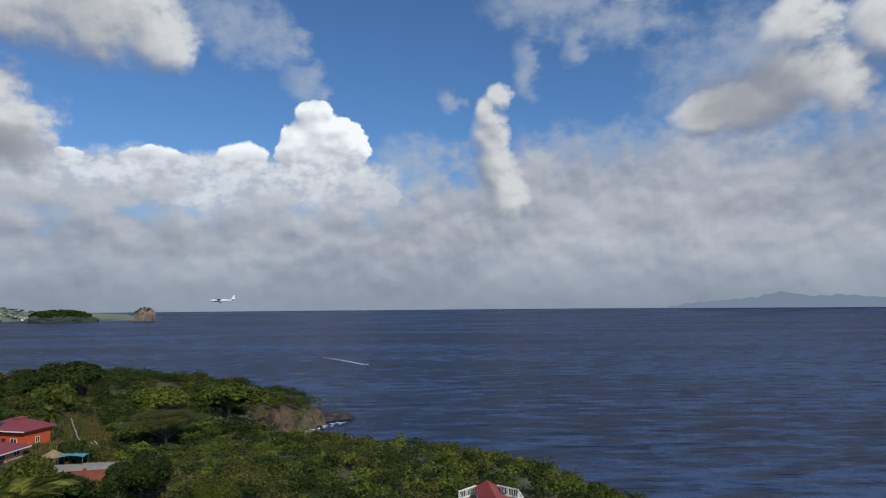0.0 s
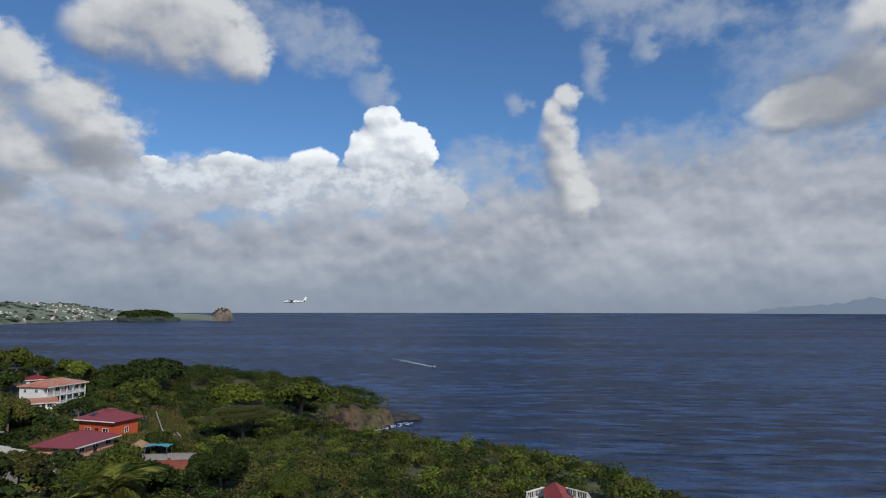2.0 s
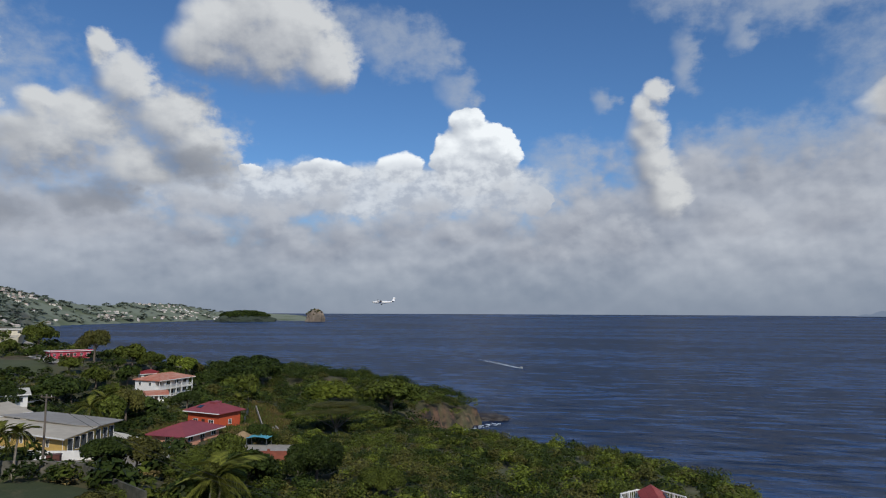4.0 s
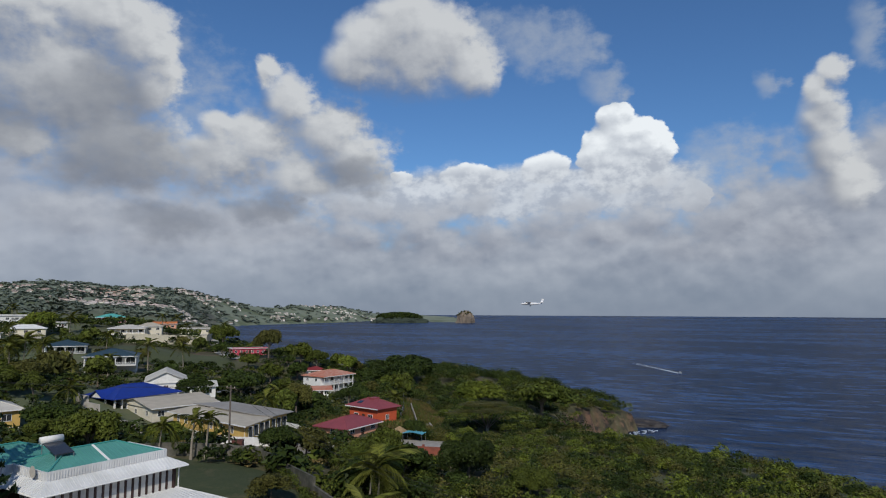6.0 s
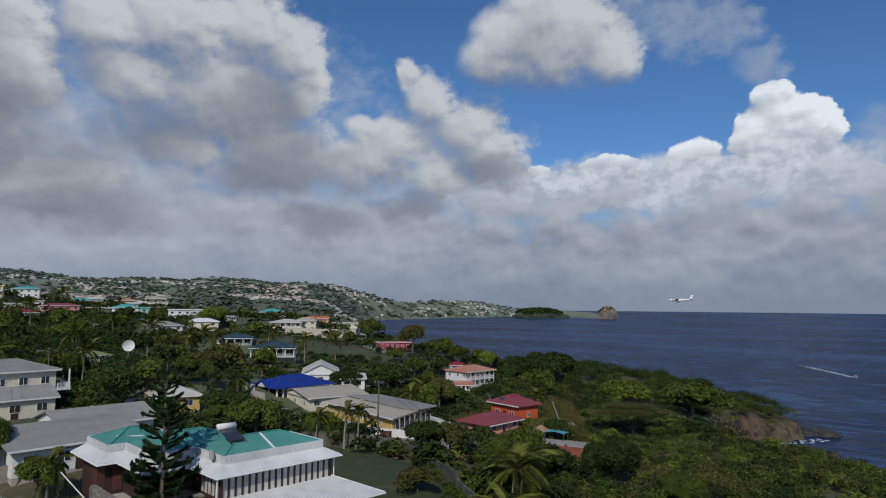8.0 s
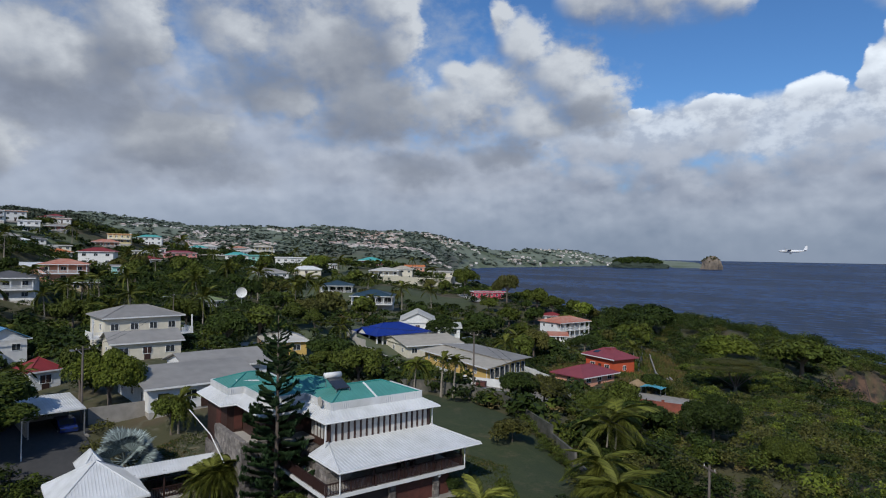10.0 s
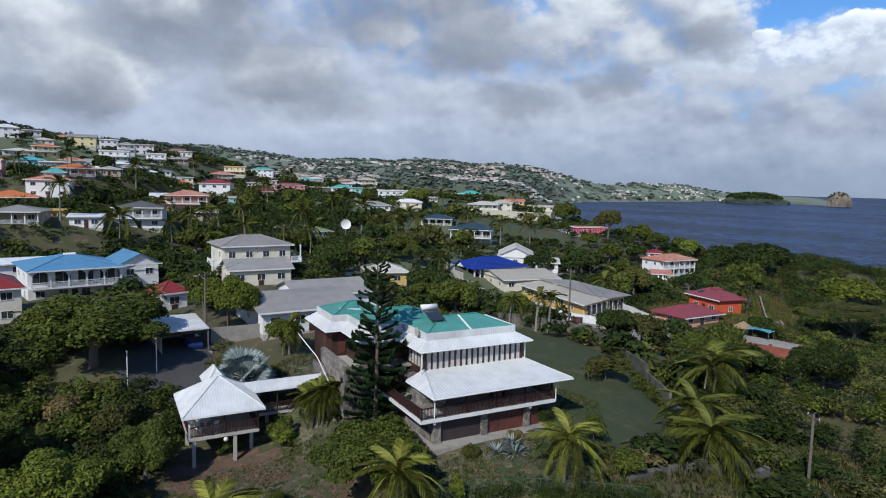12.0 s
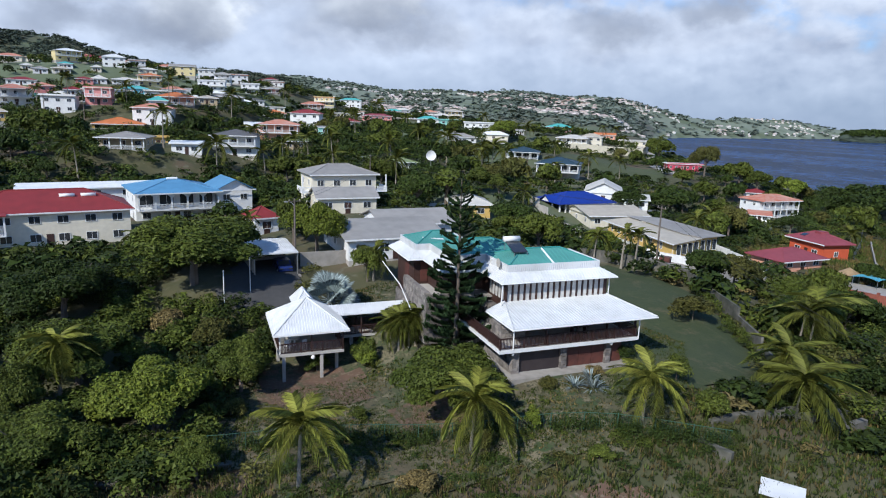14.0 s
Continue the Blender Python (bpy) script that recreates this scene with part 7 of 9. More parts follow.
# ---- by the orange house and round the garden ----
def terrace():
    t = thing("garden_terrace", pose(-60.0, 107.2, 31.3, 0, 0, 14), "walled red-brick garden terrace below the orange house", "terrace")
    brick = mat("red_terrace_brick", (0.30, 0.085, 0.050), (0.19, 0.060, 0.038), 1.5, 0.9, 0.02, 9.0)
    part("deck", box(-7.0, 6.0, -2.4, 6.0, -4.0, -0.05), CONCRETE, t)
    part("front_wall", box(-7.0, 6.0, -2.75, -2.4, -4.0, 0.55), brick, t)
    for x in (-7.0, -2.7, 1.6, 5.6):
        part("pier", box(x, x + 0.4, -2.85, -2.35, -4.0, 0.9), brick, t)
    part("step_wall", box(-6.0, 7.6, -4.6, -4.3, -4.6, -0.4), brick, t, "lower red brick wall")
    part("path", box(-6.0, 7.6, -4.3, -2.75, -4.6, -1.0), CONCRETE, t)
    u = thing("thatched_umbrella", pose(-67.0, 112.2, 31.2), "round straw-thatched sun umbrella on a post", "umbrella")
    part("post", tube([(0, 0, -0.4), (0, 0, 2.0)], [0.07, 0.06], 8), BARK, u)
    straw = mat("straw_thatch", (0.36, 0.25, 0.13), (0.22, 0.15, 0.08), 2.0, 0.95, 0.05)
    bm = bmesh.new()
    add_tube(bm, [(0, 0, 1.35), (0, 0, 1.5), (0, 0, 2.0), (0, 0, 2.5)], [1.9, 1.8, 0.9, 0.05], 18)
    part("thatch", bm, straw, u)
    c = thing("pool_canopy", pose(-63.2, 111.6, 31.25, 0, 0, 10), "low turquoise fabric canopy over the terrace", "canopy")
    cloth = mat("turquoise_cloth", (0.10, 0.34, 0.42), (0.07, 0.25, 0.33), 1.0, 0.7)
    for x in (-1.9, 1.9):
        for y in (-1.3, 1.3):
            part("post", tube([(x, y, -0.3), (x, y, 1.5)], [0.04, 0.04], 6), STEEL, c)
    bm = bmesh.new()
    g = [[bm.verts.new((x, y, 1.55 + 0.35 * (1 - abs(x) / 2.1) + 0.06 * math.sin(y * 3 + x * 4))) for y in (-1.5, -0.8, 0, 0.8, 1.5)] for x in (-2.1, -1.2, -0.4, 0.4, 1.2, 2.1)]
    for i in range(5):
        for j in range(4):
            bm.faces.new((g[i][j], g[i + 1][j], g[i + 1][j + 1], g[i][j + 1]))
    part("cloth", bm, cloth, c)
    f = thing("sheet_fence", pose(0, 0, 0), "grey sheet-metal fence climbing the slope", "fence")
    pts = [(-94, 158), (-98, 166), (-102, 174), (-107, 182), (-112, 191)]
    for (ax, ay), (bx, by) in zip(pts, pts[1:]):
        za, zb = ground_at(ax, ay), ground_at(bx, by)
        bm = bmesh.new()
        vs = [bm.verts.new(q) for q in ((ax, ay, za - 0.3), (bx, by, zb - 0.3), (bx, by, zb + 2.3), (ax, ay, za + 2.3), (ax + 0.06, ay + 0.03, za + 2.3), (bx + 0.06, by + 0.03, zb + 2.3), (bx + 0.06, by + 0.03, zb - 0.3), (ax + 0.06, ay + 0.03, za - 0.3))]
        for q in ((0, 1, 2, 3), (7, 4, 5, 6), (3, 2, 5, 4)):
            bm.faces.new([vs[k] for k in q])
        part("panel", bm, STEEL, f)
    BUILT.append((-103, 174, 3.0))


def odds():
    d = thing("satellite_dish", pose(-122.5, 52.0, 0), "large pale satellite dish on a post", "satellite dish")
    d.matrix_world = pose(-154.8, 70.2, 42.9, 0, 0, -24)
    part("post", tube([(0, 0, -4.0), (0, 0, 3.6)], [0.09, 0.08], 8), STEEL, d)
    bm = bmesh.new()
    rings = []
    for i in range(5):
        k = i / 4
        rings.append([bm.verts.new((0.45 * k * k - 0.1, 1.35 * k * math.cos(a), 4.2 + 1.35 * k * math.sin(a))) for a in (2 * math.pi * j / 18 for j in range(18))])
    for i in range(4):
        for j in range(18):
            bm.faces.new((rings[i][j], rings[i][(j + 1) % 18], rings[i + 1][(j + 1) % 18], rings[i + 1][j]))
    part("dish", bm, WHITE, d, smooth=True)
    part("arm", tube([(-0.1, 0, 4.2), (1.0, 0, 4.2)], [0.03, 0.03], 6), STEEL, d)
    b = thing("red_bin", pose(-71.0, 72.0, ground_at(-71, 72), 0, 0, 30), "red wooden box beside the white wall", "box")
    part("body", box(-0.8, 0.8, -0.5, 0.5, -0.2, 1.1), REDWOOD, b)
    part("lid", box(-0.86, 0.86, -0.56, 0.56, 1.1, 1.18), REDWOOD, b)
    h = thing("scrap_sheet", pose(-22.6, 34.6, ground_at(-22.6, 34.6) + 0.25, 4, 3, 35), "bent white sheet of scrap roofing lying on rough ground", "roof sheet")
    part("sheet", slab([(-1.3, -0.8, 0.1), (1.3, -0.8, 0.2), (1.3, 0.8, 0.45), (-1.3, 0.8, 0.35)], 0.04), WHITE_ROOF, h)
    part("batten", box(-1.2, 1.2, -0.05, 0.05, 0.0, 0.18), BARK, h)


terrace()
odds()


# ---- plants ----
def leaf_cloud(rng, n, size, lobes=9, flat=1.0, tri=False, droop=0.0):
    """Leaves on a lumpy crown of radius 1: vertices and faces. Each leaf is a folded quad facing outward at random."""
    ctr = rng.normal(size=(lobes, 3))
    ctr /= np.linalg.norm(ctr, axis=1, keepdims=True)
    ctr[:, 2] = np.abs(ctr[:, 2]) * 0.9 - 0.25
    k = min(1.0, (9 / lobes) ** 0.34)
    ctr *= rng.uniform(0.35, 0.68 + 0.4 * (1 - k), (lobes, 1))
    rad = rng.uniform(0.30, 0.52, lobes) * k
    k = rng.integers(0, lobes, n)
    d = rng.normal(size=(n, 3))
    d /= np.linalg.norm(d, axis=1, keepdims=True)
    d[:, 2] = np.where(d[:, 2] < -0.35, -d[:, 2], d[:, 2])
    r = rad[k] * rng.uniform(0.72, 1.06, n)
    p = ctr[k] + d * r[:, None]
    p[:, 2] *= flat
    nrm = d + rng.normal(size=(n, 3)) * 0.55 + np.array([0, 0, 0.35])
    nrm /= np.linalg.norm(nrm, axis=1, keepdims=True)
    a = np.cross(nrm, rng.normal(size=(n, 3)))
    a /= np.linalg.norm(a, axis=1, keepdims=True)
    b = np.cross(nrm, a)
    s = size * rng.uniform(0.55, 1.35, (n, 1))
    if tri:
        v = np.stack([p - a * s, p + b * s * 0.9, p + a * s - nrm * s * 0.15], 1).reshape(-1, 3)
        return v, np.arange(3 * n).reshape(n, 3)
    v = np.stack([p - a * s, p + b * s * 0.42 + nrm * s * 0.12, p + a * s - np.array([0, 0, droop]) * s, p - b * s * 0.42 + nrm * s * 0.12], 1).reshape(-1, 3)
    f = np.arange(4 * n).reshape(n, 4)
    return v, f


CROWNS = {}


def crown_mesh(kind, n, size, material, variant, flat=0.8, lobes=9):
    key = (kind, material.name, variant)
    if key not in CROWNS:
        rng = np.random.default_rng(variant * 97 + len(kind) * 13 + n)
        v, f = leaf_cloud(rng, n, size, lobes, flat, True)
        me = soup("crown_" + kind, v.tolist(), f.tolist())
        me.materials.append(material)
        CROWNS[key] = me
    return CROWNS[key]


def trunk_mesh(variant):
    key = ("trunk", variant)
    if key not in CROWNS:
        rnd = random.Random(variant)
        bm = bmesh.new()
        add_tube(bm, [(0, 0, -0.15), (rnd.uniform(-0.03, 0.03), rnd.uniform(-0.03, 0.03), 0.2), (0.02, 0, 0.42), (0, 0, 0.75)], [0.06, 0.045, 0.036, 0.012], 8)
        for i in range(7):
            a, up = rnd.uniform(0, 6.28), rnd.uniform(0.55, 0.9)
            o, z = rnd.uniform(0.25, 0.42), rnd.uniform(0.28, 0.45)
            add_tube(bm, [(0, 0, z), (math.cos(a) * o * 0.5, math.sin(a) * o * 0.5, z + (up - z) * 0.45), (math.cos(a) * o, math.sin(a) * o, up)], [0.022, 0.015, 0.005], 5)
        me = bpy.data.meshes.new("trunk")
        bm.to_mesh(me)
        bm.free()
        me.materials.append(BARK)
        CROWNS[key] = me
    return CROWNS[key]


TREE_LABELS = {"leaf_mid_green": "leafy green broadleaf tree with a full uneven crown", "leaf_dark_green": "dark green mango tree with a dense rounded crown",
               "leaf_bright_green": "bright green tree with fresh foliage", "leaf_olive": "olive green dry-season tree with a thin crown"}


def tree(x, y, radius, height, leaf=None, grade="near", flat=0.8, lift=0.45, label="", group="garden trees", name="tree", z=None, variant=None):
    leaf = leaf or LEAF
    n, size = {"near": (30000, 0.034), "mid": (6500, 0.068), "far": (1300, 0.15)}[grade]
    k = int(abs(x * 7 + y * 13)) % 4 if variant is None else variant
    z = ground_at(x, y) if z is None else z
    t = thing(name, pose(x, y, z, 0, 0, (x * 37 + y * 91) % 360), label or TREE_LABELS.get(leaf.name, "leafy tree"), "tree", group)
    tr = new("trunk", trunk_mesh(k))
    tr.parent = t
    tr.scale = (radius * 1.3, radius * 1.3, height)
    c = new("crown", crown_mesh(grade, n, size, leaf, k, flat, {"near": 30, "mid": 18, "far": 11}[grade]))
    c.parent = t
    half = height * (1 - lift * 0.75) * 0.5
    c.scale = (radius * 1.18, radius * 1.18, half / (0.70 * flat))
    c.location = (0, 0, height - half * 1.08)
    BUILT.append((x, y, radius * 0.7))
    return t


def acacia(x, y, radius, height):
    """A spreading umbrella tree: pale limbs fanning out under thin flat layers of leaf."""
    t = thing("acacia", pose(x, y, ground_at(x, y)), "umbrella-shaped acacia with pale spreading limbs and layered flat crown", "tree")
    rnd, rng = random.Random(8), np.random.default_rng(8)
    part("trunk", tube([(0, 0, -0.5), (0.1, 0, height * 0.16), (0.1, 0.1, height * 0.3)], [0.42, 0.34, 0.28], 9), PALE_BARK, t)
    V, F, base = [], [], 0
    for i in range(13):
        a, o = i * 2.4 + rnd.uniform(-0.3, 0.3), radius * (0.30 + 0.52 * (i % 4) / 3)
        tip = Vector((math.cos(a) * o, math.sin(a) * o, height * (0.92 - 0.30 * (o / radius) ** 2) + rnd.uniform(-0.3, 0.3)))
        part("limb", tube([(0.1, 0.1, height * 0.22), tip * 0.45 + Vector((0, 0, height * 0.14)), tip], [0.13, 0.08, 0.025], 6), BARK, t)
        v, f = leaf_cloud(rng, 2600, 0.055, 12, 1.0, True)
        w = radius * rnd.uniform(0.42, 0.58)
        V.append(v * (w, w, 0.85) + (tip.x, tip.y, tip.z + 0.35))
        F.append(f + base)
        base += len(v)
    mesh_part("crown", soup("acacia_crown", np.concatenate(V).tolist(), np.concatenate(F).tolist()), LEAF_DRY, t)
    BUILT.append((x, y, radius * 0.5))
    return t


def bush(x, y, radius, height, leaf=None, label="rounded green garden bush", group="garden shrubs", grade="mid"):
    leaf = leaf or LEAF
    n, size = {"near": (9000, 0.046), "mid": (4200, 0.068), "far": (900, 0.16)}[grade]
    k = int(abs(x * 7 + y * 13)) % 4
    b = thing("bush", pose(x, y, ground_at(x, y), 0, 0, (x * 51) % 360), label, "bush", group)
    c = new("foliage", crown_mesh("bush" + grade, n, size, leaf, k, 1.0, 16))
    c.parent = b
    c.scale, c.location = (radius, radius, height * 0.62), (0, 0, height * 0.42)
    s = part("stem", tube([(0, 0, -0.3), (0.05, 0, height * 0.5)], [0.05, 0.03], 6), BARK, b)
    BUILT.append((x, y, radius * 0.7))
    return b


def frond_mesh(name, droop, material, leaflets=34, width=0.24, lift=0.5):
    """A feather frond of length 1 along +x: arching midrib with hanging leaflets."""
    key = ("frond", name, material.name)
    if key in CROWNS:
        return CROWNS[key]
    rng = random.Random(int(droop * 1000))
    line = lambda t: Vector((t * (1 - 0.18 * droop * t), 0, lift * t - (lift + droop) * t * t))
    verts, faces = [], []

    def quad(pts):
        i = len(verts)
        verts.extend([tuple(p) for p in pts])
        faces.append(tuple(range(i, i + len(pts))))

    for i in range(12):
        a, b = line(i / 12), line((i + 1) / 12)
        w = 0.012 * (1 - i / 13)
        quad([a + Vector((0, -w, 0.004)), b + Vector((0, -w, 0.004)), b + Vector((0, w, 0.004)), a + Vector((0, w, 0.004))])
    for i in range(leaflets):
        t = 0.10 + 0.9 * i / leaflets
        c = line(t)
        ln = width * (0.55 + 1.1 * t) * (1 - max(0, t - 0.7) * 1.9)
        for s in (-1, 1):
            j = rng.uniform(0.8, 1.2)
            tip = c + Vector((ln * 0.55 * j, s * ln * 0.8, -ln * (0.42 + 0.50 * t) * j))
            mid = c.lerp(tip, 0.5) + Vector((0, 0, ln * 0.10))
            q = Vector((0.010, 0, 0))
            quad([c - q, mid - q * 1.4, tip, mid + q * 1.4, c + q])
    me = soup("frond", verts, faces)
    me.materials.append(material)
    CROWNS[key] = me
    return me


def palm(x, y, height, spread, leaf=None, n=16, lean=(0.3, 0.1), label="coconut palm with drooping yellow-green fronds", group="coconut palms", z=None):
    leaf = leaf or LEAF_YELLOW
    z = ground_at(x, y) if z is None else z
    rnd = random.Random(int(x * 100 + y))
    p = thing("palm", pose(x, y, z), label, "palm tree", group)
    top = Vector((lean[0], lean[1], height))
    part("trunk", tube([(0, 0, -0.4), (lean[0] * 0.1, lean[1] * 0.1, height * 0.35), (lean[0] * 0.5, lean[1] * 0.5, height * 0.7), tuple(top)], [k * min(1.0, height / 5.5) for k in (0.24, 0.15, 0.13, 0.11)], 9), PALE_BARK, p)
    for i in range(n):
        a = i * 137.5 + rnd.uniform(-12, 12)
        ring = i / (n - 1)
        k = min(2, int(ring * 3))
        me = frond_mesh(f"ring{k}", (0.42, 0.85, 1.10)[k], leaf, 44, 0.29, (0.42, 0.48, 0.34)[k])
        f = new("frond", me)
        f.parent = p
        s = spread * rnd.uniform(0.85, 1.12)
        f.matrix_local = Matrix.Translation(top) @ pose(0, 0, 0, 0, 0, a) @ pose(0, 0, 0, rnd.uniform(-30, 30), -(62 - 78 * ring + rnd.uniform(-8, 8)), 0) @ Matrix.Diagonal((s, s, s, 1))
    bm = bmesh.new()
    for i in range(6):
        a = i * 1.05
        bmesh.ops.create_icosphere(bm, subdivisions=1, radius=0.13, matrix=Matrix.Translation(top + Vector((math.cos(a) * 0.22, math.sin(a) * 0.22, -0.22))))
    part("coconuts", bm, LEAF_DRY, p)
    BUILT.append((x, y, 1.0))
    return p


def norfolk_pine(x, y, height):
    z = ground_at(x, y) - 0.1
    p = thing("norfolk_pine", pose(x, y, z), "tall dark Norfolk pine with tiered upswept branches", "pine tree")
    part("trunk", tube([(0, 0, -0.3), (0.05, 0, height * 0.5), (0, 0, height)], [0.24, 0.15, 0.03], 9), BARK, p)
    rng = np.random.default_rng(5)
    meshes = []
    for k in range(3):
        verts, faces = [], []
        for i in range(240):
            t = rng.uniform(0.12, 1.0) ** 0.8
            c = np.array([t, 0, 0.05 * t + 0.16 * t ** 4])
            side = rng.choice([-1, 1]) * rng.uniform(0.0, 0.15) * (0.4 + t)
            base = c + np.array([0, side * 0.35, 0])
            tip = c + np.array([0.06, side, 0.05 + rng.uniform(0, 0.1) * (0.5 + t)])
            w = np.array([0.022, 0.012, 0]) * rng.uniform(0.7, 1.3)
            j = len(verts)
            verts += [tuple(base - w), tuple((base + tip) / 2 + w * 1.3), tuple(tip), tuple((base + tip) / 2 - w * 1.3)]
            faces.append((j, j + 1, j + 2, j + 3))
        for i in range(70):     # the upturned tuft at the tip
            q = np.array([1.0, 0, 0.2]) + rng.normal(size=3) * np.array([0.035, 0.045, 0.04])
            w = rng.normal(size=3) * 0.03
            j = len(verts)
            verts += [tuple(q), tuple(q + w), tuple(q + np.array([0, 0, 0.08]) + w * 0.5)]
            faces.append((j, j + 1, j + 2))
        me = soup("pine_branch", verts, faces)
        me.materials.append(LEAF_PINE)
        meshes.append(me)
    tiers = 32
    for i in range(tiers):
        u = i / (tiers - 1)
        zz = height * (0.07 + 0.91 * u)
        ln = (2.9 * (1 - u) ** 0.62 + 0.28) * (0.82 if i < 3 else 1.0)
        n = 6 if i % 2 else 5
        for j in range(n):
            b = new("branch", meshes[(i + j) % 3])
            b.parent = p
            s = ln * float(rng.uniform(0.62, 1.12))
            b.matrix_local = pose(0, 0, zz + float(rng.uniform(-0.25, 0.25)), 0, float(rng.uniform(-14, 12)) - 10 * u, 360 * j / n + i * 47 + float(rng.uniform(-24, 24))) @ Matrix.Diagonal((s, s, max(s, 1.4), 1))
    return p


def fan_palm(x, y, height, spread):
    z = ground_at(x, y)
    p = thing("fan_palm", pose(x, y, z), "silver-blue fan palm with large round leaves", "palm tree")
    part("trunk", tube([(0, 0, -0.3), (0, 0, height)], [0.28, 0.22], 10), PALE_BARK, p)
    rnd = random.Random(3)
    verts, faces = [], []
    for i in range(26):
        a = radians(-105 + 210 * i / 25)
        d, q = Vector((math.cos(a), math.sin(a), 0)), Vector((-math.sin(a), math.cos(a), 0)) * 0.055
        j = len(verts)
        verts += [(0.55, 0, 0), tuple(Vector((0.55, 0, 0.03)) + d * 0.32 - q), tuple(Vector((0.55, 0, -0.05)) + d * 0.55), tuple(Vector((0.55, 0, 0.03)) + d * 0.32 + q)]
        faces.append((j, j + 1, j + 2, j + 3))
    j = len(verts)
    verts += [(0, -0.02, 0), (0.56, -0.012, 0), (0.56, 0.012, 0), (0, 0.02, 0)]
    faces.append((j, j + 1, j + 2, j + 3))
    me = soup("fan_leaf", verts, faces)
    me.materials.append(LEAF_SILVER)
    for i in range(26):
        f = new("fan_leaf", me)
        f.parent = p
        s = spread * rnd.uniform(0.85, 1.1)
        f.matrix_local = pose(0, 0, height, 0, 0, i * 137.5) @ pose(0, 0, 0, rnd.uniform(-45, 45), -(72 - 105 * i / 26 + rnd.uniform(-14, 14)), 0) @ Matrix.Diagonal((s, s, s, 1))
    BUILT.append((x, y, 2.0))


def rosette(x, y, r, leaf, label, n=40):
    """A spiky clump such as an agave or dracaena."""
    z = ground_at(x, y)
    p = thing("agave", pose(x, y, z), label, "plant", "spiky plants")
    rnd = random.Random(int(x * 10))
    verts, faces = [], []
    for i in range(n):
        a, up = rnd.uniform(0, 6.28), rnd.uniform(0.15, 1.1)
        d = Vector((math.cos(a) * math.cos(up), math.sin(a) * math.cos(up), math.sin(up)))
        q = Vector((-math.sin(a), math.cos(a), 0)) * 0.05 * r
        j = len(verts)
        verts += [tuple(-q * 0.6), tuple(d * r * 0.5 - q + Vector((0, 0, 0.06 * r))), tuple(d * r - Vector((0, 0, 0.1 * r))), tuple(d * r * 0.5 + q + Vector((0, 0, 0.06 * r))), tuple(q * 0.6)]
        faces.append((j, j + 1, j + 2, j + 3, j + 4))
    mesh_part("leaves", soup("rosette", verts, faces), leaf, p)
    BUILT.append((x, y, r * 0.8))


def inside(poly, x, y):
    hit = np.zeros(np.shape(x), bool)
    for (ax, ay), (bx, by) in zip(poly, poly[1:] + poly[:1]):
        hit ^= ((ay > y) != (by > y)) & (x < ax + (y - ay) * (bx - ax) / ((by - ay) or 1e-9))
    return hit


FRONTS = {(bx, by) for bx, by, br in BUILT if br > 4}
CLEAR = [[(-36, 34), (-31, 46), (-38, 52), (-52, 60), (-68, 58), (-76, 50), (-70, 42), (-56, 40), (-52, 38), (-45, 40)],          # lawn
         [(-35.5, 6), (-30, 26), (-30, 34), (-42, 46), (-64, 42), (-68, 24), (-64, 16), (-54, 5), (-46, 2)],                         # villa garden
         [(-66, 8), (-66, 14), (-80, 18), (-81, 10), (-74, 7), (-70, 6)],                                                        # drive
         [(-62, 64), (-70, 66), (-98, 84), (-96, 90), (-76, 92), (-64, 84)],                                                        # yard by the white wall
         [(-205, 150), (-180, 176), (-205, 205), (-240, 205), (-250, 180)],                                                       # mown slope
         [(-98, 128), (-90, 112), (-68, 112), (-64, 118), (-66, 130), (-72, 146), (-80, 162), (-92, 180), (-104, 192), (-110, 184), (-98, 164), (-90, 148)],
         [(-76, 114), (-52, 112), (-42, 96), (-44, 86), (-56, 88), (-70, 104)]]                                                        # terrace of the orange house


def free_spots(rng, n, az0, az1, r0, r1, gap=0.0, power=1.0, view=14.0):
    """Plan points between two bearings and two ranges, clear of buildings, lawns and cliffs."""
    a = np.radians(rng.uniform(az0, az1, n))
    r = (rng.uniform(r0 ** power, r1 ** power, n)) ** (1 / power)
    x, y = -np.sin(a) * r, np.cos(a) * r
    ok = coast_distance(x, y) > 3 + gap
    for bx, by, br in BUILT:
        ok &= (x - bx) ** 2 + (y - by) ** 2 > (br + gap) ** 2
        if br > 4 and len(BUILT) and (bx, by) in FRONTS:
            rh = math.hypot(bx, by)
            off = np.abs((x * by - y * bx) / rh)          # sideways from the line of sight to the house
            ahead = rh - (x * bx + y * by) / rh
            ok &= ~((off < br * 0.8) & (ahead > 0) & (ahead < view))
    for poly in CLEAR:
        ok &= ~inside(poly, x, y)
    return x[ok], y[ok]


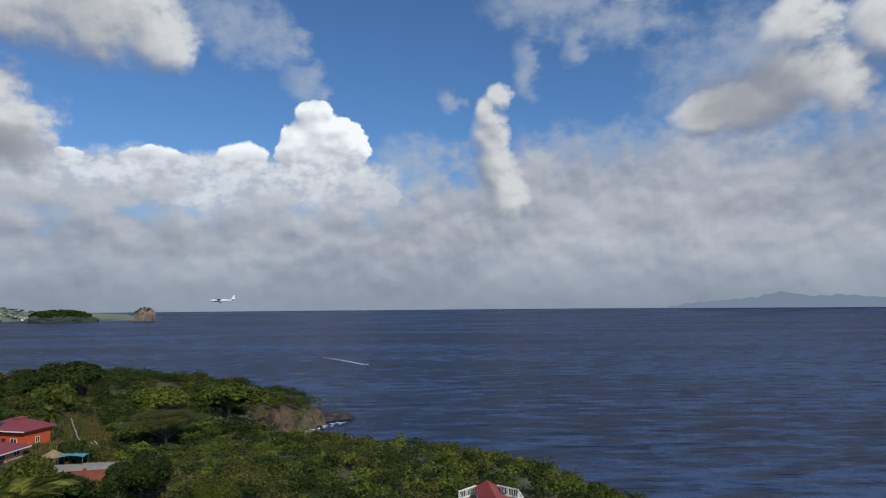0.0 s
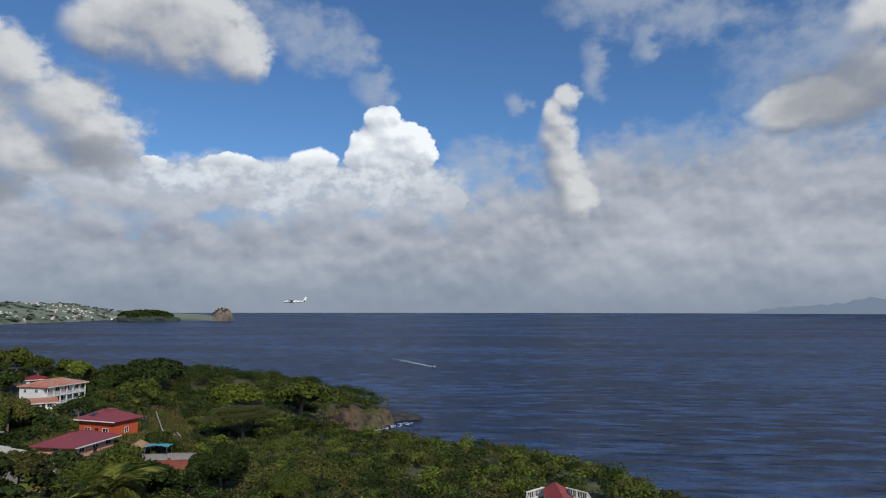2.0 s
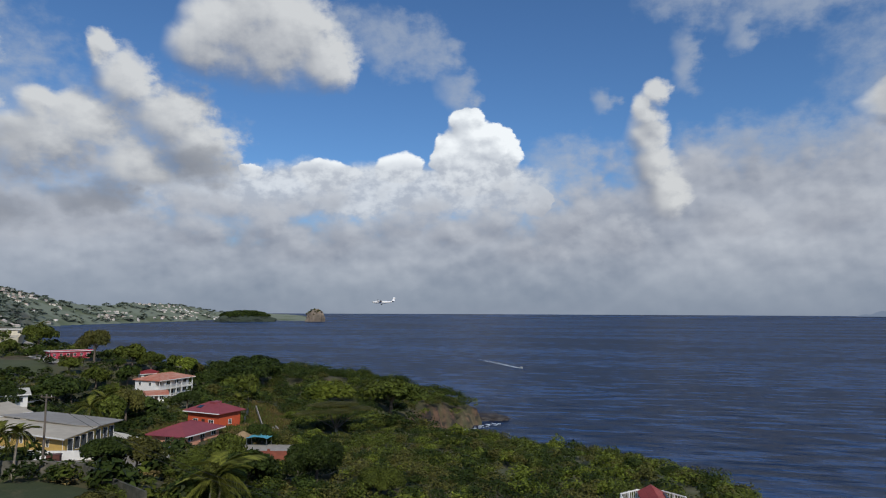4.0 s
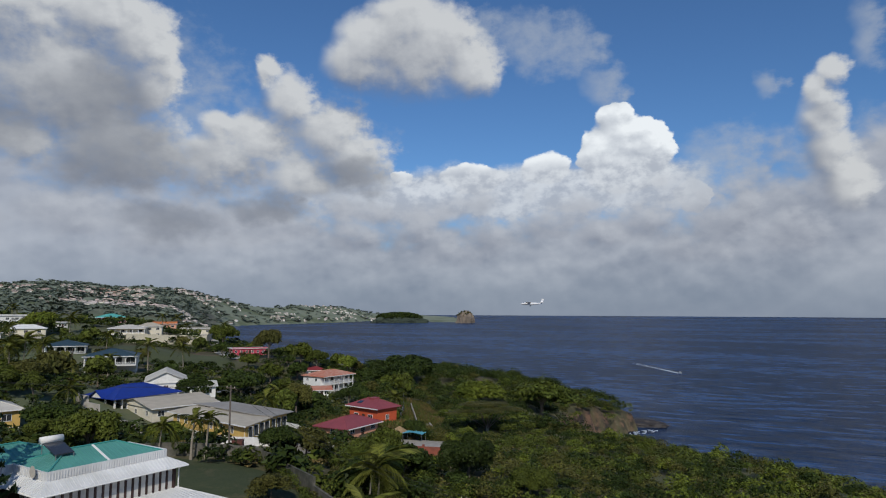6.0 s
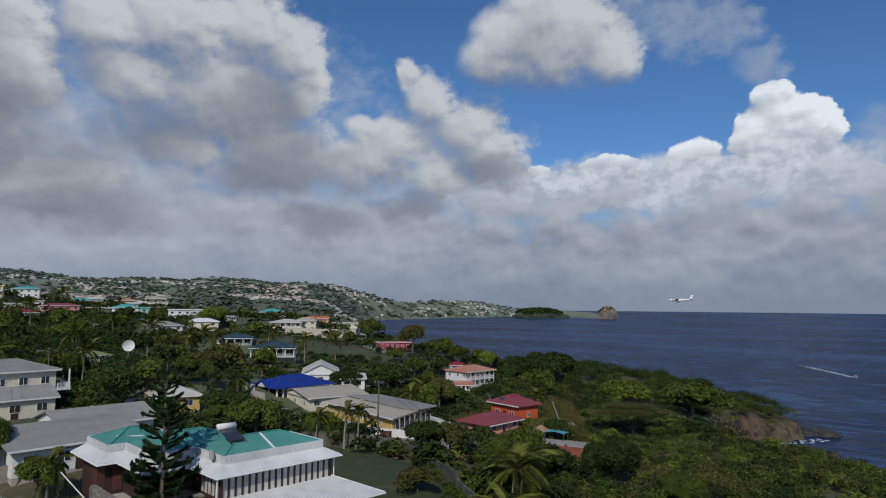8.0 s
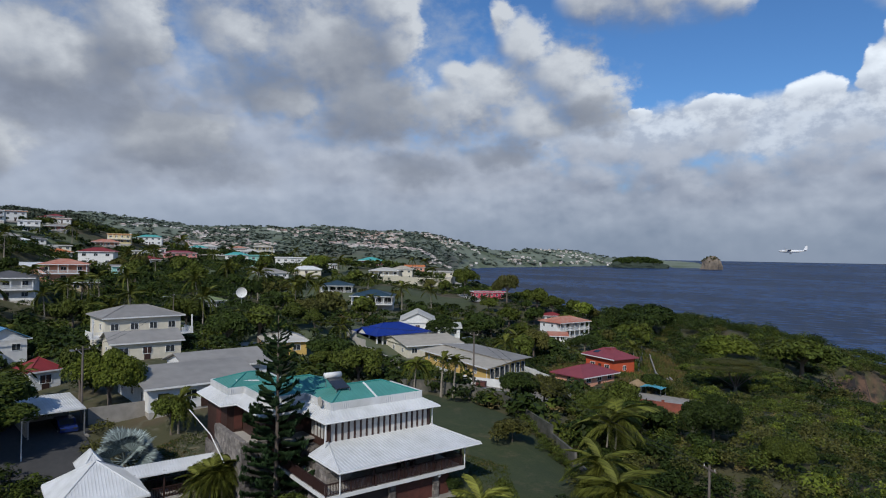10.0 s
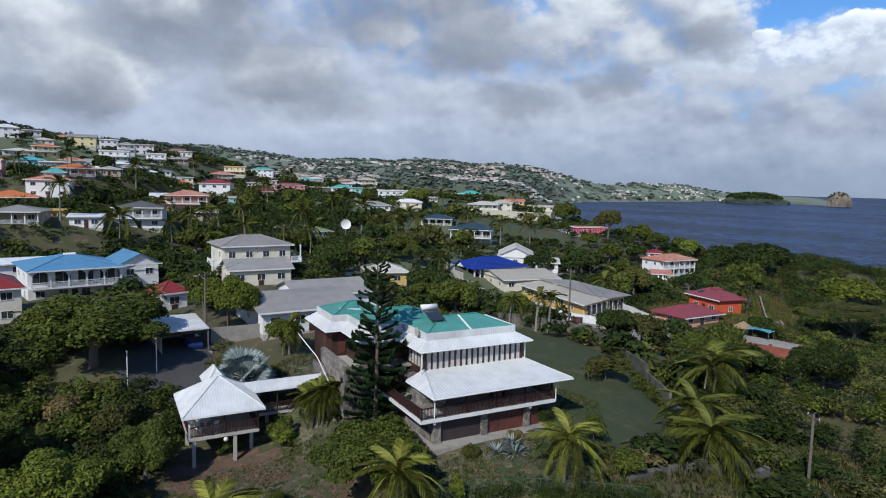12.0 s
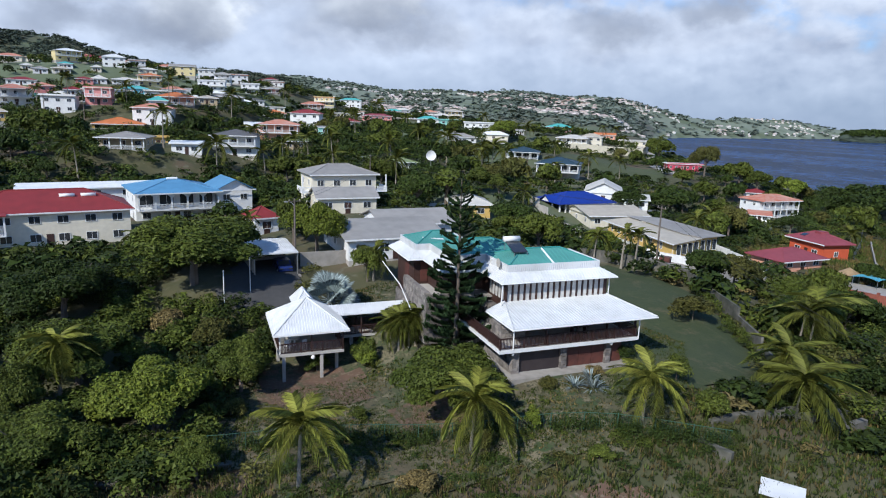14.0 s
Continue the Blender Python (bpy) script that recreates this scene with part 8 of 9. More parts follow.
def clumps(name, label, material, x, y, rad, hgt, leaves, size, seed, lift=0.35):
    """Many leaf clumps on the ground as one object."""
    rng = np.random.default_rng(seed)
    z = land(x, y)
    kinds = [leaf_cloud(rng, leaves, size, 6, 1.0, True) for _ in range(5)]
    V, F, base = [], [], 0
    for i in range(len(x)):
        v, f = kinds[i % 5]
        a = rng.uniform(0, 6.28)
        c, s = math.cos(a), math.sin(a)
        w = np.stack([(v[:, 0] * c - v[:, 1] * s) * rad[i] + x[i], (v[:, 0] * s + v[:, 1] * c) * rad[i] + y[i], v[:, 2] * hgt[i] * 0.62 + z[i] + hgt[i] * lift], 1)
        V.append(w)
        F.append(f + base)
        base += len(v)
    ob = mesh_part(name, soup(name, np.concatenate(V).tolist(), np.concatenate(F).tolist()), material)
    return tagged(ob, label, "vegetation", kind="stuff")


def grass_field(name, label, material, x, y, tall, seed, blades=5, width=0.045):
    """Thin upright blades in tufts, as one object."""
    rng = np.random.default_rng(seed)
    n = len(x)
    z = land(x, y) + 0.18
    bx, by, bz = (np.repeat(v, blades) for v in (x, y, z))
    h = np.repeat(tall, blades) * rng.uniform(0.5, 1.15, n * blades)
    a, lean = rng.uniform(0, 6.28, n * blades), rng.uniform(0.05, 0.6, n * blades)
    ox, oy = rng.normal(size=n * blades) * 0.09, rng.normal(size=n * blades) * 0.09
    w = width * rng.uniform(0.6, 1.4, n * blades)
    base = np.stack([bx + ox, by + oy, bz], 1)
    side = np.stack([-np.sin(a) * w, np.cos(a) * w, np.zeros_like(a)], 1)
    tip = base + np.stack([np.cos(a) * h * lean, np.sin(a) * h * lean, h], 1)
    v = np.stack([base - side, base + side, tip], 1).reshape(-1, 3)
    ob = mesh_part(name, soup(name, v.tolist(), np.arange(len(v)).reshape(-1, 3).tolist()), material)
    return tagged(ob, label, "grass", kind="stuff")

# ---- single trees, shrubs and palms ----
tree(-74.5, 4.1, 7.5, 8.2, LEAF, "near", lift=0.35)
tree(-71.6, -8.4, 5.0, 7.0, LEAF_DARK, "near", lift=0.35)
tree(-58.5, -6.7, 4.8, 5.8, LEAF, "near", lift=0.25)
tree(-48.5, -1.1, 4.3, 5.7, LEAF_LIGHT, "near", lift=0.20)
tree(-45.5, -8.6, 3.6, 4.3, LEAF, "near", lift=0.20)
tree(-52.2, -10.7, 2.6, 5.1, LEAF, "near", lift=0.20)
tree(-40.4, 1.2, 1.6, 3.1, LEAF, "near", lift=0.20)
tree(-53.5, 5.9, 2.8, 5.4, LEAF, "near", lift=0.25)
tree(-41.0, 20.2, 4.5, 5.2, LEAF, "near", lift=0.10)
tree(-79.5, 19.5, 4.0, 7.3, LEAF_LIGHT, "near", lift=0.25)
tree(-86.2, 18.0, 2.3, 7.7, LEAF, "mid", lift=0.30)
tree(-123.6, 59.9, 5.9, 8.1, LEAF, "mid", lift=0.30)
tree(-104.2, 64.7, 4.4, 6.5, LEAF_DARK, "mid", lift=0.30)
tree(-44.8, 68.7, 3.5, 5.6, LEAF_DARK, "near", lift=0.25)
tree(-58.1, 66.2, 2.6, 4.7, LEAF_DARK, "mid", lift=0.25)
tree(-166.7, 234.9, 5.5, 8.2, LEAF_LIGHT, "mid", lift=0.30)
tree(-248.0, 241.2, 6.9, 11.8, LEAF, "mid", lift=0.25)
tree(-291.3, 174.2, 6.5, 11.6, LEAF_LIGHT, "mid", lift=0.25)
tree(-135.2, 230.7, 9.2, 11.5, LEAF_DARK, "mid", lift=0.20)
tree(-139.1, 141.7, 6.3, 8.9, LEAF_DARK, "mid", lift=0.30)
tree(-129.2, 116.3, 4.3, 6.8, LEAF_DARK, "mid", lift=0.30)
tree(-69.5, 23.0, 2.0, 4.5, LEAF, "mid", lift=0.30)
tree(-61.4, 4.6, 2.1, 3.9, LEAF_DRY, "mid", lift=0.30)
tree(-141.2, 244.9, 11.1, 12.2, LEAF_DARK, "mid", lift=0.20)
tree(-36.5, 79.2, 3.6, 7.3, LEAF_DARK, "near", lift=0.15)
tree(-26.8, 76.3, 3.0, 4.6, LEAF, "near", lift=0.20)
acacia(-65.0, 152.5, 8.6, 8.4)
tree(-53.7, 81.3, 4.2, 5.1, LEAF, "near", lift=0.20)
tree(-186.7, 206.8, 5.3, 13.8, LEAF_DRY, "mid", lift=0.30)
tree(-168.4, 215.2, 4.6, 8.3, LEAF, "mid", lift=0.30)
tree(-75.1, 85.9, 3.0, 3.5, LEAF_DARK, "mid", lift=0.25)
tree(-91.9, 76.2, 2.3, 4.3, LEAF_LIGHT, "mid", lift=0.20)
tree(-93.1, 211.1, 9.0, 9.9, LEAF_LIGHT, "mid", lift=0.20)
tree(-77.4, 233.7, 11.8, 13.8, LEAF, "mid", lift=0.20)
tree(-114.0, 161.5, 3.6, 5.4, LEAF_DARK, "mid", lift=0.20)
tree(-89.2, 74.3, 3.0, 5.0, LEAF_LIGHT, "mid", lift=0.20)
bush(-46.4, 51.7, 3.1, 3.4, LEAF_DRY)
bush(-34.9, 37.6, 1.3, 2.9, LEAF)
bush(-34.7, 23.6, 0.9, 2.3, LEAF_LIGHT)
bush(-44.0, 13.5, 0.9, 1.2, LEAF)
bush(-38.3, 27.5, 0.9, 1.2, LEAF_DRY)
bush(-29.9, 25.9, 1.1, 1.2, LEAF)
bush(-30.4, 36.9, 1.8, 2.5, LEAF)
bush(-53.3, 17.5, 1.2, 2.4, LEAF_LIGHT)
bush(-49.2, 4.5, 1.3, 1.9, LEAF_DRY)
bush(-65.4, 0.9, 2.1, 3.4, DRY_GRASS, label="dry brown bush with thin twigs")
bush(-38.7, 32.3, 0.9, 1.0, DRY_GRASS, label="dry brown bush with thin twigs")
bush(-35.3, 19.9, 1.2, 1.6, LEAF_DRY)
bush(-70.0, 90.9, 1.7, 2.2, LEAF)
bush(-32.8, 14.0, 1.6, 1.8, DRY_GRASS, label="dry brown bush with thin twigs")
bush(-53.9, 17.5, 1.5, 3.0, LEAF)
bush(-51.6, 25.0, 1.8, 3.6, LEAF_DARK)
bush(-53.6, 28.5, 1.4, 3.8, LEAF)
bush(-56.4, 21.8, 1.4, 2.6, LEAF_DARK)
bush(-55.3, 13.1, 1.2, 2.2, LEAF)
bush(-40.4, 36.8, 1.5, 1.9, LEAF_DARK)
palm(-36.4, 7.0, 4.6, 2.6, LEAF_YELLOW, 24)
palm(-35.6, 19.1, 4.0, 2.9, LEAF_YELLOW, 24)
palm(-31.7, 31.2, 3.4, 2.5, LEAF_YELLOW, 24)
palm(-28.8, 44.3, 2.9, 3.5, LEAF_PALM, 28)
palm(-33.5, 48.9, 3.2, 3.0, LEAF_PALM, 24)
palm(-52.5, 21.3, 3.2, 1.8, LEAF_PALM, 24, label="tall green palm with feathery fronds", group="town palms")
palm(-54.1, 20.0, 2.6, 1.8, LEAF_PALM, 24, label="tall green palm with feathery fronds", group="town palms")
palm(-55.0, -7.7, 5.2, 2.2, LEAF_YELLOW, 24)
palm(-52.8, 20.4, 3.4, 1.8, LEAF_PALM, 20, label="tall green palm with feathery fronds", group="town palms")
palm(-52.3, 21.9, 3.4, 1.6, LEAF_PALM, 20, label="tall green palm with feathery fronds", group="town palms")
palm(-52.7, 20.9, 3.0, 1.8, LEAF_PALM, 24, label="tall green palm with feathery fronds", group="town palms")
palm(-69.3, 23.7, 3.6, 2.3, LEAF_PALM, 12, label="tall green palm with feathery fronds", group="town palms")
palm(-70.7, 57.8, 4.0, 2.1, LEAF_PALM, 12)
palm(-65.9, 58.7, 5.0, 1.9, LEAF_PALM, 12)
palm(-64.7, 60.0, 5.0, 1.9, LEAF_PALM, 12)
palm(-122.0, 78.6, 4.0, 2.9, LEAF_PALM, 12, label="tall green palm with feathery fronds", group="town palms")
palm(-123.5, 53.1, 5.0, 3.7, LEAF_PALM, 12)
palm(-213.9, 123.3, 9.0, 5.6, LEAF_PALM, 12, label="tall green palm with feathery fronds", group="town palms")
palm(-212.5, 117.5, 8.0, 4.8, LEAF_PALM, 12, label="tall green palm with feathery fronds", group="town palms")
palm(-212.4, 103.0, 10.0, 5.4, LEAF_PALM, 12, label="tall green palm with feathery fronds", group="town palms")
palm(-135.8, 52.7, 8.0, 3.3, LEAF_PALM, 12, label="tall green palm with feathery fronds", group="town palms")
palm(-169.4, 17.7, 8.0, 4.5, LEAF_PALM, 12, label="tall green palm with feathery fronds", group="town palms")
palm(-178.8, 6.0, 9.0, 3.4, LEAF_PALM, 12, label="tall green palm with feathery fronds", group="town palms")
palm(-180.0, 39.4, 8.0, 3.5, LEAF_PALM, 12, label="tall green palm with feathery fronds", group="town palms")
palm(-178.7, 36.0, 7.0, 3.4, LEAF_PALM, 12, label="tall green palm with feathery fronds", group="town palms")
palm(-348.1, 109.2, 8.0, 5.2, LEAF_PALM, 12)
palm(-399.7, 143.8, 9.0, 6.1, LEAF_PALM, 12)
palm(-252.9, 33.0, 9.0, 3.4, LEAF_PALM, 12, label="tall green palm with feathery fronds", group="town palms")
palm(-143.5, 18.1, 4.0, 3.3, LEAF_PALM, 12, label="tall green palm with feathery fronds", group="town palms")
palm(-104.6, 118.7, 6.0, 3.4, LEAF_PALM, 12)
palm(-93.2, 102.0, 6.0, 3.1, LEAF_PALM, 12)
palm(-99.7, 165.0, 5.0, 3.2, LEAF_PALM, 12)
palm(-244.6, 105.5, 7.0, 4.7, LEAF_PALM, 12)
palm(-247.9, 11.5, 9.0, 2.7, LEAF_PALM, 12, label="tall green palm with feathery fronds", group="town palms")
palm(-400.2, 84.5, 10.0, 4.9, LEAF_PALM, 12, label="tall green palm with feathery fronds", group="town palms")
palm(-286.7, 185.3, 8.0, 4.3, LEAF_PALM, 12, label="tall green palm with feathery fronds", group="town palms")
palm(-89.2, 12.4, 4.0, 1.7, LEAF_PALM, 12, label="tall green palm with feathery fronds", group="town palms")
palm(-142.2, 35.9, 7.0, 3.3, LEAF_PALM, 12, label="tall green palm with feathery fronds", group="town palms")
palm(-187.2, 29.9, 8.0, 3.1, LEAF_PALM, 12, label="tall green palm with feathery fronds", group="town palms")
palm(-41.7, 64.8, 4.5, 3.9, LEAF_PALM, 12)
palm(-42.0, 63.4, 4.0, 3.8, LEAF_PALM, 12)
palm(-89.9, -1.5, 4.0, 1.9, LEAF_PALM, 12, label="tall green palm with feathery fronds", group="town palms")
norfolk_pine(-48.4, 24.2, 16.6)
fan_palm(-62.5, 16.4, 2.2, 3.0)
rosette(-36.6, 30.6, 1.5, LEAF_SILVER, "grey-green spiky agave clump")
rosette(-38.0, 31.4, 1.3, LEAF_SILVER, "grey-green spiky agave clump")
rosette(-37.4, 29.4, 1.4, LEAF_SILVER, "grey-green spiky agave clump")
rosette(-52.5, 17.8, 1.5, LEAF_PALM, "striped yellow-green dracaena clump")


# ---- woods, scrub and grass ----
def wild_planting():
    rng = np.random.default_rng(11)
    # single trees between the houses
    x, y = free_spots(rng, 520, 28, 104, 78, 330, 2.0, 1.6, 38.0)
    leaves = (LEAF_DARK, LEAF, LEAF_DARK, LEAF_DRY, LEAF)
    taken = []
    for i in range(len(x)):
        if len(taken) >= 105:
            break
        if all((x[i] - a) ** 2 + (y[i] - b) ** 2 > 49 for a, b in taken):
            taken.append((x[i], y[i]))
            r = float(rng.uniform(2.2, 4.4))
            tree(float(x[i]), float(y[i]), r, float(rng.uniform(1.35, 1.9)) * r + 0.8, leaves[i % 5], "far" if math.hypot(x[i], y[i]) > 170 else "mid", lift=0.25, group="town trees")
    for i in range(34):
        xs, ys = free_spots(rng, 12, 45, 100, 120, 420, 1.0, 1.4)
        if len(xs):
            palm(float(xs[0]), float(ys[0]), float(rng.uniform(5, 10)), float(rng.uniform(2.6, 3.6)), LEAF_PALM, 11, (float(rng.uniform(-0.8, 0.8)), float(rng.uniform(-0.8, 0.8))), "slender green palm among houses", "town palms")

    def band(name, label, leaf, n, az0, az1, r0, r1, rad, hgt, leaves_n, size, seed, power=1.6, gap=0.4, view=14.0):
        x, y = free_spots(np.random.default_rng(seed), n, az0, az1, r0, r1, gap, power, view)
        g = np.random.default_rng(seed + 1)
        k = g.uniform(0.7, 1.35, len(x))
        clumps(name, label, leaf, x, y, k * rad, k * hgt * g.uniform(0.75, 1.25, len(x)), leaves_n, size, seed + 2)

    # the bluff and headland; the large share of dark leaves also paints in cloud shadow
    band("bluff_scrub", "dense green coastal scrub on the bluff and headland", LEAF, 480, -34, 34, 62, 200, 2.4, 3.0, 418, 0.082, 21, 1.6)
    band("bluff_scrub_dark", "dark green coastal scrub", LEAF_DARK, 1050, -34, 34, 62, 200, 2.3, 2.8, 400, 0.082, 24, 1.6)
    band("bluff_scrub_dry", "olive dry scrub among the bushes", LEAF_DRY, 760, -34, 40, 60, 200, 2.1, 2.4, 364, 0.082, 27, 1.6)
    band("bluff_scrub_light", "fresh green scrub", LEAF_LIGHT, 300, -30, 30, 70, 200, 2.4, 3.0, 400, 0.082, 29, 1.6)
    band("headland_scrub", "thick wind-trimmed scrub over the headland", LEAF, 500, 7, 34, 175, 360, 3.6, 4.0, 300, 0.082, 121, 1.5, 1.5)
    band("headland_scrub_olive", "olive thick scrub over the headland", LEAF_DRY, 280, 7, 34, 175, 360, 3.2, 3.6, 300, 0.082, 124, 1.5, -1.0)
    band("headland_scrub_dark", "dark green thick scrub over the headland", LEAF_DARK, 900, 7, 34, 175, 360, 3.8, 4.6, 300, 0.082, 130, 1.5, 2.5)
    band("headland_scrub_light", "bright green scrub over the headland", LEAF_LIGHT, 190, 7, 30, 175, 350, 3.2, 3.8, 300, 0.082, 127, 1.5, -1.0)
    # slope between lawn, bluff and orange house
    band("slope_scrub", "mixed scrub on the slope below the houses", LEAF_DARK, 700, 24, 50, 50, 200, 1.8, 2.0, 170, 0.17, 31, 1.4)
    band("slope_scrub_dry", "dry brown scrub on the slope", DRY_GRASS, 420, 20, 60, 45, 230, 1.4, 1.2, 120, 0.17, 34, 1.4)
    # town woods
    band("town_woods", "dark green woods between the houses", LEAF_DARK, 1700, 34, 106, 74, 330, 2.7, 3.4, 105, 0.18, 41, 1.5)
    band("town_woods_green", "green shrubs between the houses", LEAF, 1000, 34, 106, 74, 330, 2.3, 2.8, 105, 0.18, 44, 1.5)
    band("hill_woods", "wooded hillside among houses", LEAF_DARK, 2700, 44, 108, 320, 780, 3.8, 4.6, 75, 0.22, 51, 1.6, 0.2, 6.0)
    band("hill_woods_green", "greener trees on the hillside", LEAF, 1100, 44, 108, 320, 780, 3.6, 4.4, 75, 0.22, 54, 1.6, 0.2, 6.0)
    # ridge leaves are lightened: haze put into their colour
    band("ridge_woods", "distant wooded ridge", mat("ridge_leaf_hazed", (0.072, 0.090, 0.052), (0.046, 0.062, 0.038), 0.02, 0.9, island=0.3), 2600, 62, 108, 760, 1300, 6.5, 6.0, 40, 0.32, 61, 1.4, 1.0)
    band("slope_woods", "dense dark woods on the slope below the hillside houses", LEAF_DARK, 1500, 66, 108, 128, 320, 2.8, 3.6, 170, 0.12, 141, 1.2, 0.0, 5.0)
    band("slope_woods_green", "green woods on the slope below the hillside houses", LEAF, 500, 70, 108, 128, 300, 2.6, 3.2, 150, 0.14, 144, 1.2, 0.2, 7.0)
    # left of the villa: dense thicket
    band("thicket", "dense thicket at the garden edge", LEAF, 620, 80, 112, 40, 100, 2.0, 2.4, 408, 0.090, 71, 1.3)
    band("thicket_dark", "dark dense thicket at the garden edge", LEAF_DARK, 330, 78, 112, 40, 100, 2.0, 2.6, 408, 0.090, 74, 1.3)
    band("thicket_dry", "olive twiggy thicket at the garden edge", LEAF_DRY, 200, 72, 112, 38, 80, 1.5, 1.7, 340, 0.090, 77, 1.3)
    # low dry growth in the garden and below the fence
    g = np.random.default_rng(81)
    x, y = g.uniform(-48, -22, 900), g.uniform(-12, 42, 900)
    below = (x > -31 - (y - 28) * -0.02) | ((y < 30) & (x > -44 + 0.62 * np.clip(y - 4, -6, 40)))
    ok = below & (x > -40)
    gx, gy = g.uniform(-62, -30, 900), g.uniform(2, 44, 900)
    keep = inside(CLEAR[1], gx, gy)
    for bx, by, br in BUILT[-160:]:
        keep &= (gx - bx) ** 2 + (gy - by) ** 2 > (br * 0.6) ** 2
    lx, ly = (gx + 40.25) * 0.094 + (gy - 25.3) * 0.9956, -(gx + 40.25) * 0.9956 + (gy - 25.3) * 0.094
    keep &= ~((lx > -5) & (lx < 14) & (ly > -1) & (ly < 22)) & ~((lx > -19) & (lx < -3) & (ly > 10) & (ly < 20))
    gx, gy = gx[keep], gy[keep]
    clumps("garden_weeds", "patchy green weeds in the garden", LEAF, gx[:130], gy[:130], g.uniform(0.4, 1.0, 130)[:len(gx)], g.uniform(0.15, 0.4, 130)[:len(gx)], 120, 0.10, 86)
    clumps("rough_scrub", "low dry scrub below the fence", LEAF_DRY, x[ok][:110], y[ok][:110], g.uniform(0.5, 1.2, 110)[:ok.sum()], g.uniform(0.4, 0.9, 110)[:ok.sum()], 220, 0.10, 82)
    clumps("rough_weeds", "low green weeds below the fence", LEAF_DARK, x[ok][110:260], y[ok][110:260], g.uniform(0.5, 1.2, 150), g.uniform(0.4, 0.9, 150), 220, 0.10, 84)
    # blades of grass: thick below the fence, patchy in the garden
    for i, (name, label, leaf, count, tall) in enumerate((("rough_grass", "rough green grass on the slope below the fence", GRASS, 15000, 0.42), ("dry_rough_grass", "dry straw-coloured grass on the slope below the fence", DRY_GRASS, 8000, 0.48),
                                                          ("dark_rough_grass", "dark green grass on the slope below the fence", LEAF_DARK, 9000, 0.40))):
        g = np.random.default_rng(300 + i)
        gx, gy = g.uniform(-45, -12, count), g.uniform(-16, 64, count)
        keep = ~inside(CLEAR[1], gx, gy) & ~inside(CLEAR[0], gx, gy) & (ripple(gx, gy, 2.2, i * 2.0) + g.normal(size=count) * 0.5 > -0.5)
        gx, gy = gx[keep], gy[keep]
        grass_field(name, label, leaf, gx, gy, tall * g.uniform(0.5, 1.3, len(gx)), 310 + i)
    g = np.random.default_rng(330)
    for name, label, leaf, count, cut, tall in (("garden_grass", "patchy green grass in the garden", GRASS, 30000, -0.30, 0.20), ("dry_garden_grass", "dry patches of pale grass in the garden", DRY_GRASS, 16000, 0.10, 0.17)):
        gx, gy = g.uniform(-68, -28, count), g.uniform(0, 48, count)
        keep = inside(CLEAR[1], gx, gy) & (ripple(gx, gy, 3.1, tall * 30) + g.normal(size=count) * 0.3 > cut)
        lx, ly = (gx + 40.25) * 0.094 + (gy - 25.3) * 0.9956, -(gx + 40.25) * 0.9956 + (gy - 25.3) * 0.094
        keep &= ~((lx > -6) & (lx < 14) & (ly > -1.5) & (ly < 22)) & ~((lx > -19) & (lx < -3) & (ly > 11) & (ly < 18))
        grass_field(name, label, leaf, gx[keep], gy[keep], np.full(keep.sum(), tall), 340, 6, 0.04)


def fence_vines():
    """Creepers over the chain-link fence, and a bank of weeds at its foot."""
    wall = np.array([(-69.5, 59.6), (-62, 61.8), (-57, 62), (-52, 60.5), (-45, 57), (-39, 53.2), (-33, 49)])
    g = np.random.default_rng(410)
    t = g.uniform(0.6, len(wall) - 1.001, 95)
    i = t.astype(int)
    q = wall[i] + (wall[i + 1] - wall[i]) * (t - i)[:, None] + g.normal(size=(95, 2)) * 0.9
    clumps("wall_creeper", "green shrubs and creeper along the weathered garden wall", LEAF, q[:, 0], q[:, 1], g.uniform(0.5, 1.3, 95), g.uniform(0.8, 2.3, 95), 220, 0.085, 411)
    line = [(-45.5, -16), (-43.9, -7.4), (-44.1, -0.3), (-42.3, 7.2), (-37.4, 18.5), (-31.4, 28.6), (-27, 35)]
    for name, label, leaf, count, off, tall, seed in (("fence_creeper", "dark green creeper grown over the chain-link fence", LEAF_DARK, 150, 0.35, 1.5, 401), ("fence_weeds", "green weeds along the foot of the fence", LEAF, 110, 0.9, 0.8, 402)):
        g = np.random.default_rng(seed)
        t = g.uniform(0, len(line) - 1.001, count)
        i = t.astype(int)
        P = np.array(line)
        q = P[i] + (P[i + 1] - P[i]) * (t - i)[:, None] + g.normal(size=(count, 2)) * off
        clumps(name, label, leaf, q[:, 0], q[:, 1], g.uniform(0.5, 1.0, count), tall * g.uniform(0.6, 1.1, count), 200, 0.09, seed)


